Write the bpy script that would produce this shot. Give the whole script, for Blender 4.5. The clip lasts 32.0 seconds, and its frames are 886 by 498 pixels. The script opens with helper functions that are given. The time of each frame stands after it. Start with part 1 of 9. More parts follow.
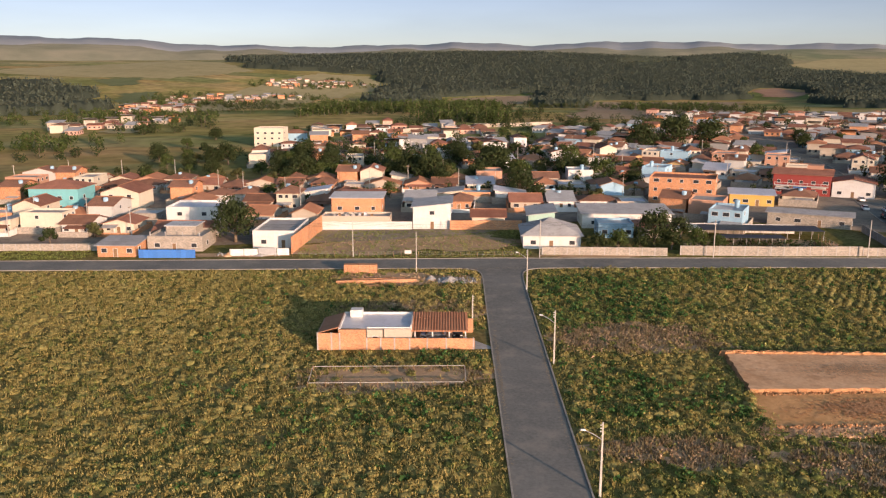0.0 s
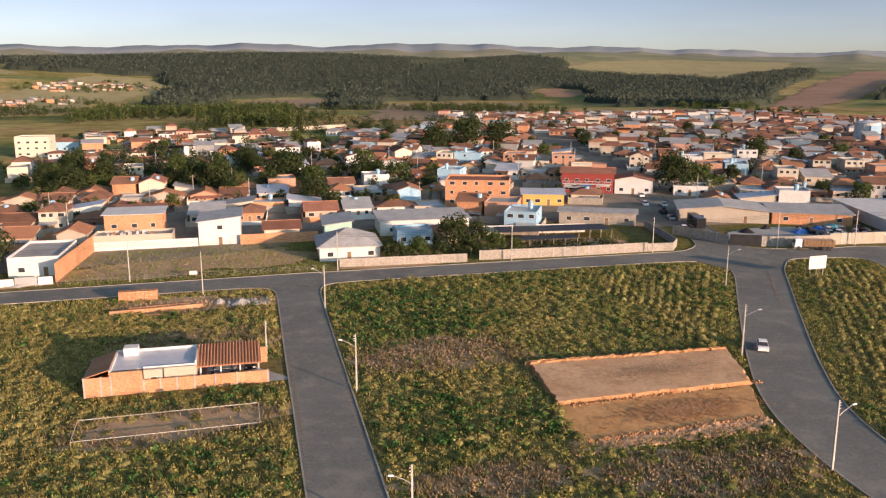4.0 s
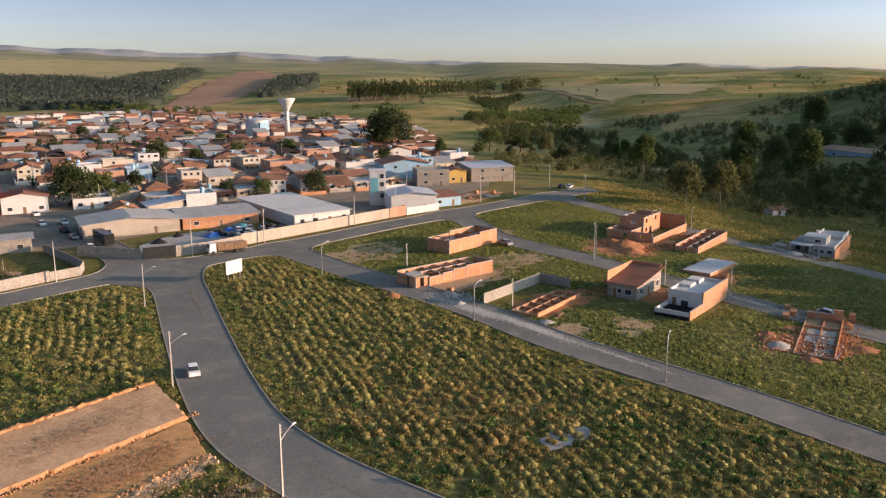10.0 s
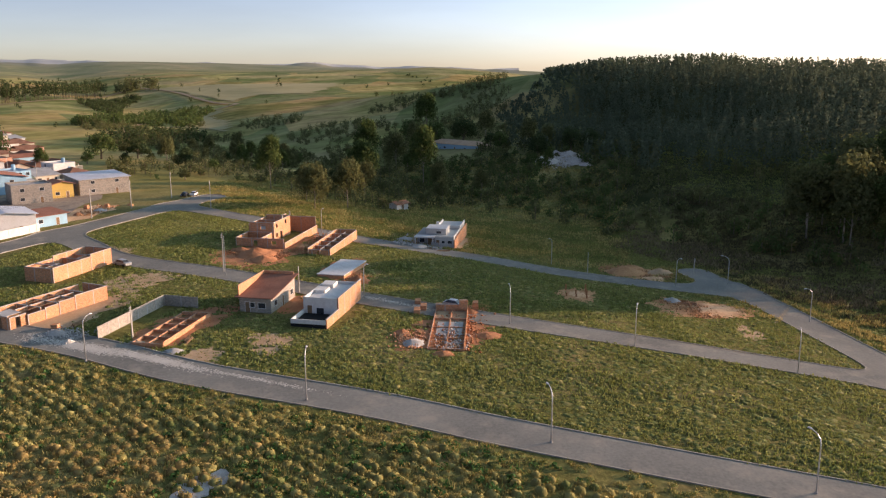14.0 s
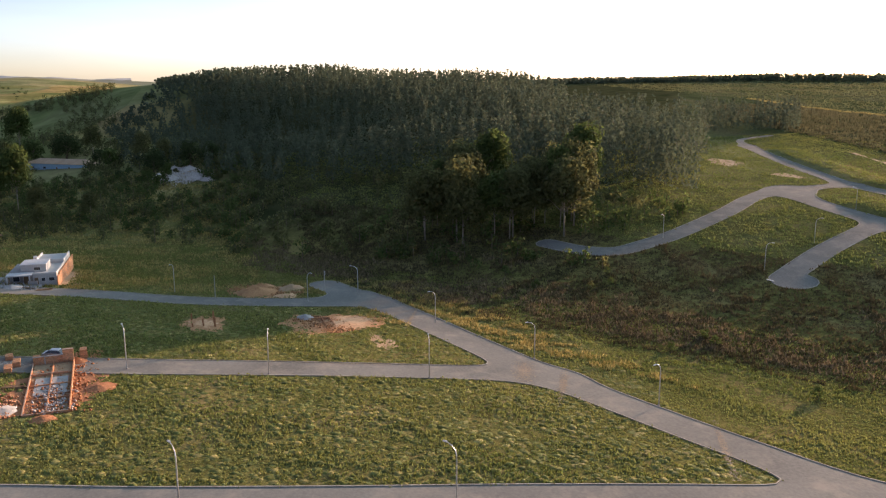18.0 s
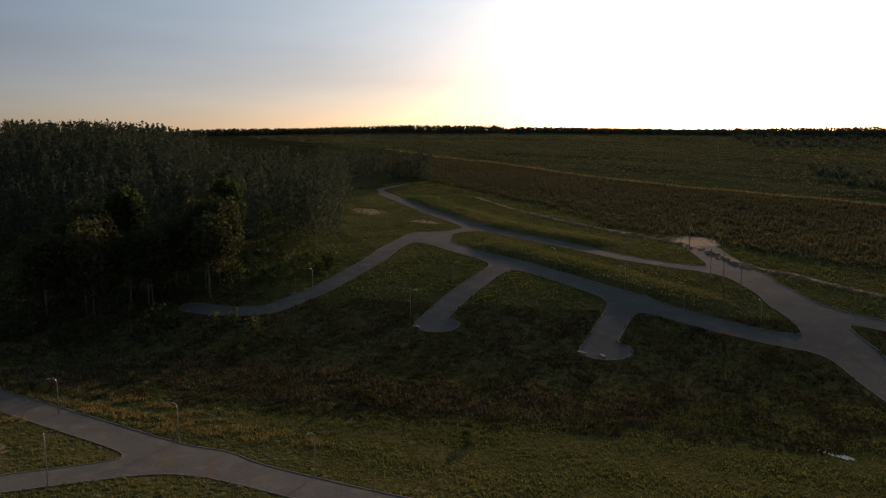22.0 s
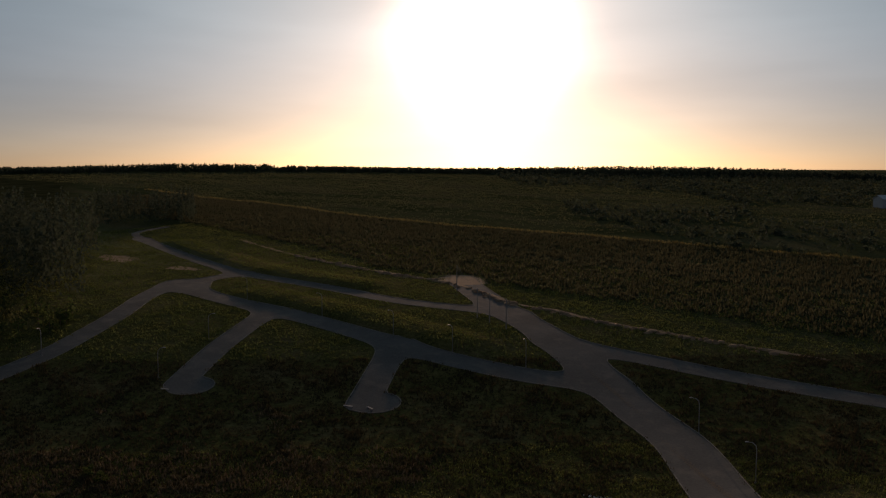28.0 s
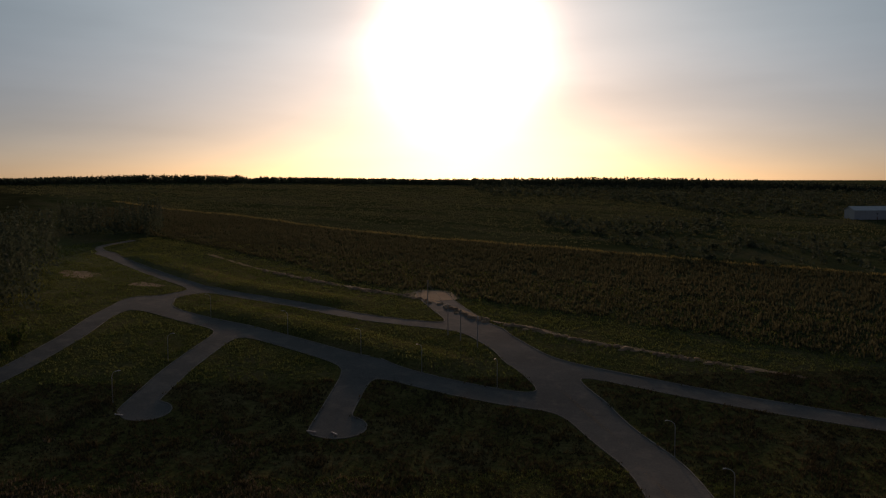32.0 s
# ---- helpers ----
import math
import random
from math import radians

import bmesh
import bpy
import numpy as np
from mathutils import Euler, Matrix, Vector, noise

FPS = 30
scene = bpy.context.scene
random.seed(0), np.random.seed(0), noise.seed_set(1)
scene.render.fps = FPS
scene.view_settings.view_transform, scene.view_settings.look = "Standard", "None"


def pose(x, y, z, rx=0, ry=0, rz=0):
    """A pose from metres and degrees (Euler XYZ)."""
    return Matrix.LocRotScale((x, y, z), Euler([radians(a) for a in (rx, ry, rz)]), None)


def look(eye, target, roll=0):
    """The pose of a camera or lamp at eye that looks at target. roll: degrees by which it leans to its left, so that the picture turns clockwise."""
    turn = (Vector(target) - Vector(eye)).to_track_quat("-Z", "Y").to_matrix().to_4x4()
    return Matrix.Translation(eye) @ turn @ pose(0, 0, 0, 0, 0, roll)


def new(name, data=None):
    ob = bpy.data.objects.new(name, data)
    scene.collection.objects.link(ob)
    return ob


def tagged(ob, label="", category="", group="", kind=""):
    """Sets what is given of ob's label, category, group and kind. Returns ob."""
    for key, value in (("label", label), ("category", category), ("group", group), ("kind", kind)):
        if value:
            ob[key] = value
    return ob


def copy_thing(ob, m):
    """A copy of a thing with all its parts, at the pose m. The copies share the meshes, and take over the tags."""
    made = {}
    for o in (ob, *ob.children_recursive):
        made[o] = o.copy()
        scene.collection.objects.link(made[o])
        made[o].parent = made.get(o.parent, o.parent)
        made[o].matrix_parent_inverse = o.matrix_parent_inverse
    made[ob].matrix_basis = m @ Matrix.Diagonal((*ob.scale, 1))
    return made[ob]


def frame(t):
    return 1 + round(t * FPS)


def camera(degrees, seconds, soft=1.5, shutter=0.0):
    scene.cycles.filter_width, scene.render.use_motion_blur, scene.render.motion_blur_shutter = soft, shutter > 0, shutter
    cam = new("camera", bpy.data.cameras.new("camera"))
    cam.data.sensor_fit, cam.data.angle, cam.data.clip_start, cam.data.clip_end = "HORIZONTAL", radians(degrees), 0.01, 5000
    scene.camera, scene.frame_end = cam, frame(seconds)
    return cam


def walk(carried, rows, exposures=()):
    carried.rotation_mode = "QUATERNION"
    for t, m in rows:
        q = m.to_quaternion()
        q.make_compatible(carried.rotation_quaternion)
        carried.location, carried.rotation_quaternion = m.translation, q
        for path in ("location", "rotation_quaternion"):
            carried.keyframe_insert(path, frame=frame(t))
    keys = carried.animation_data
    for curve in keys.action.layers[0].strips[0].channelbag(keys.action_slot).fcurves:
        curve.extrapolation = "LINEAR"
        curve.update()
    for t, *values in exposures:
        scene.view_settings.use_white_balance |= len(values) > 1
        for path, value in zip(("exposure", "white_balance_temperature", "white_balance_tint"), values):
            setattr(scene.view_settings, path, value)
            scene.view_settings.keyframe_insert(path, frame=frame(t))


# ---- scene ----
# ---- camera: seconds, x, y, z, bearing clockwise from +y, pitch ----
cam = camera(56.37, 32.0, soft=1.25)
PATH = [
    (0, -0.00, 0.00, 43.15, -0.00, -12.35),
    (0.5, 0.17, 1.18, 43.19, 1.78, -12.32),
    (1, 0.33, 2.29, 43.24, 3.70, -12.30),
    (1.5, 0.56, 3.51, 43.33, 5.63, -12.30),
    (2, 0.89, 4.68, 43.41, 7.37, -12.28),
    (2.5, 1.20, 5.95, 43.47, 10.00, -12.28),
    (4.5, 2.40, 10.64, 43.62, 15.31, -12.24),
    (5, 2.74, 11.73, 43.69, 17.55, -12.22),
    (5.5, 3.23, 12.82, 43.79, 20.88, -12.24),
    (6, 3.80, 13.86, 43.87, 24.52, -12.23),
    (6.5, 4.45, 14.88, 43.89, 28.21, -12.21),
    (7, 5.05, 15.79, 43.90, 32.08, -12.19),
    (7.5, 5.71, 16.65, 43.93, 36.65, -12.16),
    (8, 6.53, 17.51, 43.97, 40.89, -12.16),
    (8.5, 7.48, 18.36, 43.99, 43.87, -12.17),
    (9, 8.39, 19.11, 44.05, 47.10, -12.21),
    (9.5, 9.46, 19.81, 44.11, 50.49, -12.25),
    (10, 10.47, 20.38, 44.16, 53.63, -12.28),
    (10.5, 11.43, 20.86, 44.25, 57.06, -12.30),
    (11, 12.55, 21.26, 44.32, 60.92, -12.29),
    (11.5, 13.83, 21.61, 44.36, 64.55, -12.31),
    (12, 15.09, 21.86, 44.33, 67.72, -12.30),
    (12.5, 16.29, 22.06, 44.29, 70.64, -12.27),
    (13, 17.55, 22.37, 44.26, 73.36, -12.31),
    (13.5, 18.67, 22.47, 44.29, 76.01, -12.32),
    (14, 19.84, 22.43, 44.33, 78.81, -12.31),
    (14.5, 21.05, 22.21, 44.34, 81.73, -12.33),
    (16.5, 25.84, 21.49, 44.43, 94.69, -12.40),
    (17, 26.83, 21.16, 44.48, 97.76, -12.39),
    (17.5, 27.93, 20.64, 44.54, 100.83, -12.44),
    (18, 29.04, 20.11, 44.57, 104.17, -11.64),
    (18.5, 30.00, 19.57, 44.61, 107.27, -10.64),
    (19, 30.82, 18.93, 44.69, 109.85, -9.71),
    (19.5, 31.66, 18.22, 44.84, 112.65, -8.75),
    (20, 32.48, 17.35, 44.97, 115.18, -8.02),
    (20.5, 33.23, 16.57, 45.06, 118.12, -8.06),
    (21, 33.99, 15.86, 45.10, 121.77, -8.11),
    (21.5, 34.73, 15.11, 45.18, 124.98, -8.16),
    (22, 35.26, 14.36, 45.26, 127.95, -8.20),
    (22.5, 35.84, 13.56, 45.32, 131.02, -8.23),
    (23, 36.48, 12.72, 45.34, 133.48, -8.26),
    (23.5, 37.10, 11.79, 45.29, 135.45, -8.26),
    (24, 37.64, 10.82, 45.24, 137.49, -8.27),
    (24.5, 38.09, 9.87, 45.26, 139.25, -7.81),
    (25, 38.60, 8.98, 45.33, 140.50, -7.33),
    (25.5, 39.07, 8.01, 45.42, 141.79, -6.41),
    (26, 39.43, 7.09, 45.49, 142.44, -5.43),
    (26.5, 39.68, 6.17, 45.54, 142.64, -5.46),
    (28.5, 41.15, 2.59, 45.81, 143.61, -5.56),
    (29, 41.60, 1.65, 45.89, 143.89, -5.75),
    (29.5, 41.89, 0.78, 45.99, 144.07, -7.55),
    (30, 41.95, 0.01, 46.12, 144.21, -8.23),
    (30.5, 42.23, -0.67, 46.27, 144.40, -8.25),
    (31, 42.53, -1.34, 46.45, 144.63, -7.33),
    (31.5, 42.80, -2.08, 46.58, 144.79, -6.03),
    (32, 43.09, -2.72, 46.65, 145.03, -4.85),
]
# seconds, stops, kelvin, tint
EXPOSURES = [(0.0, 0.68, 7450, 35), (6.0, 0.87, 7350, 34), (9.0, 0.87, 7250, 33), (13.0, 1.0, 7350, 34), (17.5, 1.33, 7450, 36), (19.0, 1.12, 7450, 36), (20.0, 0.15, 7550, 36), (21.0, -0.55, 7600, 36), (24.0, -1.5, 7800, 36), (26.0, -1.65, 7850, 36), (29.0, -1.92, 7900, 36), (30.0, -2.12, 7900, 36), (31.0, -1.97, 7900, 36), (32.0, -1.8, 7900, 36)]
walk(cam, [(t, pose(x, y, z, 90 + tilt, 0, -bearing)) for t, x, y, z, bearing, tilt in PATH], EXPOSURES)

# ---- world and sun ----
SUN_BEARING, SUN_HEIGHT = 146.2, 8.7
world = bpy.data.worlds.new("sky")
scene.world = world
world.use_nodes = True
wn = world.node_tree.nodes
sky = wn.new("ShaderNodeTexSky")
sky.sky_type, sky.sun_disc = "NISHITA", False
sky.sun_elevation, sky.sun_rotation = radians(SUN_HEIGHT), radians(SUN_BEARING)
sky.altitude, sky.air_density, sky.dust_density, sky.ozone_density = 600, 0.6, 0.9, 1.2
wl = world.node_tree.links
# the bright aureole of haze round the sun, and thin streaks of cloud
to_sun = wn.new("ShaderNodeVectorMath")
to_sun.operation = "DISTANCE"
sb, sh = radians(SUN_BEARING), radians(SUN_HEIGHT)
sky_co = wn.new("ShaderNodeTexCoord")
wl.new(sky_co.outputs["Generated"], to_sun.inputs[0])
to_sun.inputs[1].default_value = (math.sin(sb) * math.cos(sh), math.cos(sb) * math.cos(sh), math.sin(sh))


def sky_math(kind, a, b):
    node = wn.new("ShaderNodeMath")
    node.operation = kind
    for socket, value in zip(node.inputs, (a, b)):
        if isinstance(value, bpy.types.NodeSocket):
            wl.new(value, socket)
        else:
            socket.default_value = value
    return node.outputs[0]


def halo(width, strength):
    q = sky_math("DIVIDE", to_sun.outputs["Value"], width)
    return sky_math("MULTIPLY", sky_math("POWER", 2.718, sky_math("MULTIPLY", sky_math("MULTIPLY", q, q), -1.0)), strength)


glow = wn.new("ShaderNodeMix")
glow.data_type, glow.blend_type = "RGBA", "ADD"
glow.inputs[0].default_value = 1.0
tone = wn.new("ShaderNodeVectorMath")
tone.operation = "SCALE"
tone.inputs[0].default_value = (1.0, 0.86, 0.7)
wl.new(sky_math("ADD", halo(0.066, 170.0), halo(0.17, 5.0)), tone.inputs["Scale"])
dusty = wn.new("ShaderNodeMix")
dusty.data_type, dusty.blend_type = "RGBA", "MULTIPLY"
dusty.inputs[0].default_value = 1.0
dusty.inputs[7].default_value = (0.85, 0.9, 0.92, 1)
wl.new(sky.outputs[0], dusty.inputs[6])
wide_tone = wn.new("ShaderNodeVectorMath")
wide_tone.operation = "SCALE"
wide_tone.inputs[0].default_value = (0.5, 1.0, 1.12)
height_of = wn.new("ShaderNodeSeparateXYZ")
wl.new(sky_co.outputs["Generated"], height_of.inputs[0])
climb = wn.new("ShaderNodeMapRange")
climb.inputs[1].default_value, climb.inputs[2].default_value, climb.inputs[3].default_value = 0.0, 0.16, 0.15
wl.new(height_of.outputs[2], climb.inputs[0])
wl.new(sky_math("MULTIPLY", halo(0.7, 10.5), climb.outputs[0]), wide_tone.inputs["Scale"])
wide_sky = wn.new("ShaderNodeMix")
wide_sky.data_type, wide_sky.blend_type = "RGBA", "ADD"
wide_sky.inputs[0].default_value = 1.0
wl.new(dusty.outputs[2], wide_sky.inputs[6])
wl.new(wide_tone.outputs[0], wide_sky.inputs[7])
wl.new(wide_sky.outputs[2], glow.inputs[6])
wl.new(tone.outputs[0], glow.inputs[7])
streak_map = wn.new("ShaderNodeMapping")
streak_map.inputs["Scale"].default_value = (1.5, 1.5, 9.0)
wl.new(sky_co.outputs["Generated"], streak_map.inputs[0])
streak = wn.new("ShaderNodeTexNoise")
streak.inputs["Scale"].default_value, streak.inputs["Detail"].default_value = 1.6, 6.0
wl.new(streak_map.outputs[0], streak.inputs["Vector"])
thin = wn.new("ShaderNodeMapRange")
thin.inputs[1].default_value, thin.inputs[2].default_value, thin.inputs[3].default_value, thin.inputs[4].default_value = 0.35, 0.7, 0.94, 1.09
wl.new(streak.outputs["Fac"], thin.inputs[0])
cloudy = wn.new("ShaderNodeVectorMath")
cloudy.operation = "SCALE"
wl.new(glow.outputs[2], cloudy.inputs[0])
wl.new(thin.outputs[0], cloudy.inputs["Scale"])
wl.new(cloudy.outputs[0], wn["Background"].inputs[0])
wn["Background"].inputs[1].default_value = 0.1
sun = new("sun", bpy.data.lights.new("sun", "SUN"))
sun.data.energy, sun.data.angle, sun.data.color = 4.1, radians(0.53), (1.0, 0.78, 0.55)
sun.matrix_world = look((0, 0, 300), (-math.sin(sb) * math.cos(sh) * 100, -math.cos(sb) * math.cos(sh) * 100, 300 - math.sin(sh) * 100))


# ---- materials ----
def ramp(nt, socket, stops):
    node = nt.nodes.new("ShaderNodeValToRGB")
    el = node.color_ramp.elements
    while len(el) < len(stops):
        el.new(0.5)
    for e, (at, c) in zip(el, stops):
        e.position, e.color = at, (*c, 1)
    nt.links.new(socket, node.inputs[0])
    return node.outputs[0]


def noise_node(nt, coord, scale, detail=4.0, rough=0.6, stretch=None):
    if stretch:
        mapping = nt.nodes.new("ShaderNodeMapping")
        mapping.inputs["Scale"].default_value = stretch
        nt.links.new(coord, mapping.inputs[0])
        coord = mapping.outputs[0]
    n = nt.nodes.new("ShaderNodeTexNoise")
    n.inputs["Scale"].default_value, n.inputs["Detail"].default_value, n.inputs["Roughness"].default_value = scale, detail, rough
    nt.links.new(coord, n.inputs["Vector"])
    return n.outputs["Fac"]


def mixc(nt, fac, a, b, kind="MIX"):
    m = nt.nodes.new("ShaderNodeMix")
    m.data_type, m.blend_type = "RGBA", kind
    for value, socket in ((fac, m.inputs[0]), (a, m.inputs[6]), (b, m.inputs[7])):
        if isinstance(value, bpy.types.NodeSocket):
            nt.links.new(value, socket)
        elif isinstance(value, tuple):
            socket.default_value = (*value, 1)
        else:
            socket.default_value = value
    return m.outputs[2]


def blank(name, rough=0.8, metal=0.0):
    m = bpy.data.materials.new(name)
    m.use_nodes = True
    b = m.node_tree.nodes["Principled BSDF"]
    b.inputs["Roughness"].default_value, b.inputs["Metallic"].default_value = rough, metal
    b.inputs["Specular IOR Level"].default_value = 0.3 if rough < 0.7 else 0.08
    tc = m.node_tree.nodes.new("ShaderNodeTexCoord")
    return m, m.node_tree, b, tc.outputs["Object"]


def surf(name, low, high, big=0.15, small=3.0, rough=0.85, bump=0.3, metal=0.0, stain=None, amount=0.35, per=0.0, island=0.0, stretch=None, bump_dist=0.03):
    """Two colours mixed by a coarse and a fine noise, a stain on top, and relief; per: spread between objects, island: between pieces."""
    m, nt, b, co = blank(name, rough, metal)
    fine, coarse = noise_node(nt, co, small, 5, 0.65, stretch), noise_node(nt, co, big, 3, 0.55)
    add = nt.nodes.new("ShaderNodeMath")
    add.operation = "MULTIPLY_ADD"
    add.inputs[1].default_value = 0.55
    nt.links.new(fine, add.inputs[0])
    half = nt.nodes.new("ShaderNodeMath")
    half.operation = "MULTIPLY"
    half.inputs[1].default_value = 0.45
    nt.links.new(coarse, half.inputs[0])
    nt.links.new(half.outputs[0], add.inputs[2])
    col = ramp(nt, add.outputs[0], [(0.34, low), (0.66, high)])
    if stain:
        mask = ramp(nt, noise_node(nt, co, big * 3.1, 5, 0.7), [(0.5, (0, 0, 0)), (0.68, (amount,) * 3)])
        col = mixc(nt, mask, col, stain)
    for spread, kind, out in ((per, "ShaderNodeObjectInfo", "Random"), (island, "ShaderNodeNewGeometry", "Random Per Island")):
        if spread:
            node = nt.nodes.new(kind)
            hsv = nt.nodes.new("ShaderNodeHueSaturation")
            mr = nt.nodes.new("ShaderNodeMapRange")
            mr.inputs[3].default_value, mr.inputs[4].default_value = 1 - spread, 1 + spread
            nt.links.new(node.outputs[out], mr.inputs[0])
            nt.links.new(mr.outputs[0], hsv.inputs["Value"])
            nt.links.new(col, hsv.inputs["Color"])
            col = hsv.outputs[0]
    nt.links.new(col, b.inputs["Base Color"])
    if bump:
        bn = nt.nodes.new("ShaderNodeBump")
        bn.inputs["Strength"].default_value, bn.inputs["Distance"].default_value = bump, bump_dist
        nt.links.new(fine, bn.inputs["Height"])
        nt.links.new(bn.outputs[0], b.inputs["Normal"])
    return m


def leafy(name, low, high, island=0.35, big=0.08, glow=0.25):
    """Leaves and grass: thin, letting some light through."""
    m = surf(name, low, high, big, 1.1, 0.9, 0, island=island)
    nt = m.node_tree
    b, out = nt.nodes["Principled BSDF"], nt.nodes["Material Output"]
    tr = nt.nodes.new("ShaderNodeBsdfTranslucent")
    src = b.inputs["Base Color"].links[0].from_socket
    nt.links.new(src, tr.inputs[0])
    mx = nt.nodes.new("ShaderNodeMixShader")
    mx.inputs[0].default_value = glow
    nt.links.new(b.outputs[0], mx.inputs[1])
    nt.links.new(tr.outputs[0], mx.inputs[2])
    nt.links.new(mx.outputs[0], out.inputs[0])
    return m


M = {}
M["asphalt"] = surf("asphalt", (0.13, 0.131, 0.12), (0.225, 0.223, 0.2), 0.07, 2.2, 0.95, 0.25, stain=(0.29, 0.265, 0.22), amount=0.65)
M["asphalt"].node_tree.nodes["Principled BSDF"].inputs["Specular IOR Level"].default_value = 0.02
M["kerb"] = surf("kerb_concrete", (0.22, 0.2, 0.17), (0.42, 0.39, 0.33), 0.3, 4, 0.9, 0.2, stain=(0.2, 0.13, 0.08))
M["soil"] = surf("red_soil", (0.5, 0.275, 0.14), (0.74, 0.47, 0.28), 0.12, 1.6, 0.95, 0.6, amount=0.6, stain=(0.38, 0.2, 0.1), bump_dist=0.12)
M["cut"] = surf("cut_earth", (0.36, 0.17, 0.08), (0.52, 0.28, 0.14), 0.3, 2.2, 0.95, 0.8, bump_dist=0.15)
M["red_earth"] = surf("dark_red_earth", (0.3, 0.12, 0.06), (0.46, 0.21, 0.105), 0.3, 2.2, 0.95, 0.8, bump_dist=0.15)
M["terrace_soil"] = surf("orange_terrace_soil", (0.5, 0.25, 0.1), (0.68, 0.38, 0.17), 0.2, 1.2, 0.95, 0.6, stain=(0.36, 0.17, 0.08), bump_dist=0.12)
M["dry_soil"] = surf("dry_brown_earth", (0.34, 0.215, 0.125), (0.5, 0.345, 0.21), 0.15, 2.0, 0.95, 0.6, bump_dist=0.12)
M["concrete"] = surf("concrete", (0.3, 0.29, 0.27), (0.45, 0.43, 0.4), 0.3, 5, 0.9, 0.2, stain=(0.18, 0.16, 0.13))
M["pale_concrete"] = surf("pale_concrete", (0.44, 0.45, 0.45), (0.6, 0.61, 0.6), 0.3, 3, 0.9, 0.2, stain=(0.3, 0.29, 0.27))
M["block"] = surf("grey_block", (0.27, 0.245, 0.21), (0.4, 0.365, 0.31), 0.4, 4, 0.92, 0.3, stain=(0.2, 0.15, 0.11))
M["brick"] = surf("raw_brick", (0.46, 0.195, 0.09), (0.66, 0.325, 0.17), 0.4, 5, 0.9, 0.3, stain=(0.3, 0.2, 0.14), per=0.1)


def coursed(m, wide, high, joint, depth=0.35):
    """Lays courses of pieces with pale joints over a material's colour."""
    nt = m.node_tree
    b = nt.nodes["Principled BSDF"]
    tc = nt.nodes.new("ShaderNodeTexCoord")
    sep, com = nt.nodes.new("ShaderNodeSeparateXYZ"), nt.nodes.new("ShaderNodeCombineXYZ")
    add = nt.nodes.new("ShaderNodeMath")
    nt.links.new(tc.outputs["Object"], sep.inputs[0])
    nt.links.new(sep.outputs[0], add.inputs[0])
    nt.links.new(sep.outputs[1], add.inputs[1])
    nt.links.new(add.outputs[0], com.inputs[0])
    nt.links.new(sep.outputs[2], com.inputs[1])
    br = nt.nodes.new("ShaderNodeTexBrick")
    br.inputs["Scale"].default_value = 1.0
    br.inputs["Brick Width"].default_value, br.inputs["Row Height"].default_value, br.inputs["Mortar Size"].default_value = wide, high, 0.014
    br.inputs["Color1"].default_value, br.inputs["Color2"].default_value, br.inputs["Mortar"].default_value = (0.72, 0.72, 0.72, 1), (1.18, 1.12, 1.08, 1), (1.0, 1.0, 1.0, 1)
    nt.links.new(com.outputs[0], br.inputs["Vector"])
    src = b.inputs["Base Color"].links[0].from_socket
    col = mixc(nt, 1.0, src, br.outputs["Color"], "MULTIPLY")
    nt.links.new(mixc(nt, br.outputs["Fac"], col, joint), b.inputs["Base Color"])


coursed(M["brick"], 0.29, 0.2, (0.42, 0.29, 0.21))
coursed(M["block"], 0.4, 0.2, (0.36, 0.34, 0.3))
M["white"] = surf("white_paint", (0.53, 0.52, 0.49), (0.66, 0.66, 0.63), 0.3, 3, 0.75, 0.1, stain=(0.45, 0.4, 0.34))
M["tile"] = surf("clay_tile", (0.205, 0.088, 0.06), (0.33, 0.155, 0.105), 0.3, 6, 0.85, 0.5, stain=(0.16, 0.09, 0.065), per=0.28, stretch=(1, 4, 4))
M["new_tile"] = surf("new_clay_tile", (0.34, 0.15, 0.085), (0.46, 0.225, 0.13), 0.3, 6, 0.85, 0.5, stain=(0.25, 0.14, 0.09), stretch=(1, 4, 4))
M["pale_tile"] = surf("pale_tile", (0.42, 0.27, 0.17), (0.58, 0.4, 0.27), 0.3, 6, 0.9, 0.4, stretch=(1, 4, 4))
M["old_tile"] = surf("weathered_tile", (0.17, 0.085, 0.058), (0.3, 0.155, 0.1), 0.3, 6, 0.9, 0.5, stain=(0.1, 0.08, 0.07), per=0.2, stretch=(1, 4, 4))
M["sheet"] = surf("fibre_cement_sheet", (0.3, 0.3, 0.29), (0.46, 0.46, 0.45), 0.3, 5, 0.8, 0.4, stain=(0.16, 0.14, 0.12), stretch=(6, 1, 1), per=0.15)
M["metal_sheet"] = surf("metal_sheet", (0.5, 0.52, 0.54), (0.66, 0.68, 0.7), 0.3, 5, 0.45, 0.3, 0.3, stain=(0.35, 0.3, 0.26), stretch=(8, 1, 1))
M["glass"] = surf("window_glass", (0.03, 0.035, 0.04), (0.05, 0.055, 0.06), 1, 2, 0.12, 0)
M["frame"] = surf("window_frame", (0.55, 0.55, 0.53), (0.7, 0.7, 0.68), 1, 4, 0.5, 0)
M["wood"] = surf("weathered_wood", (0.16, 0.1, 0.06), (0.3, 0.19, 0.11), 1, 8, 0.85, 0.2)
M["black"] = surf("black_bitumen", (0.012, 0.012, 0.013), (0.03, 0.03, 0.03), 0.5, 4, 0.8, 0.2)
M["dark"] = surf("dark_steel", (0.03, 0.03, 0.032), (0.06, 0.06, 0.06), 1, 8, 0.5, 0.1, 0.5)
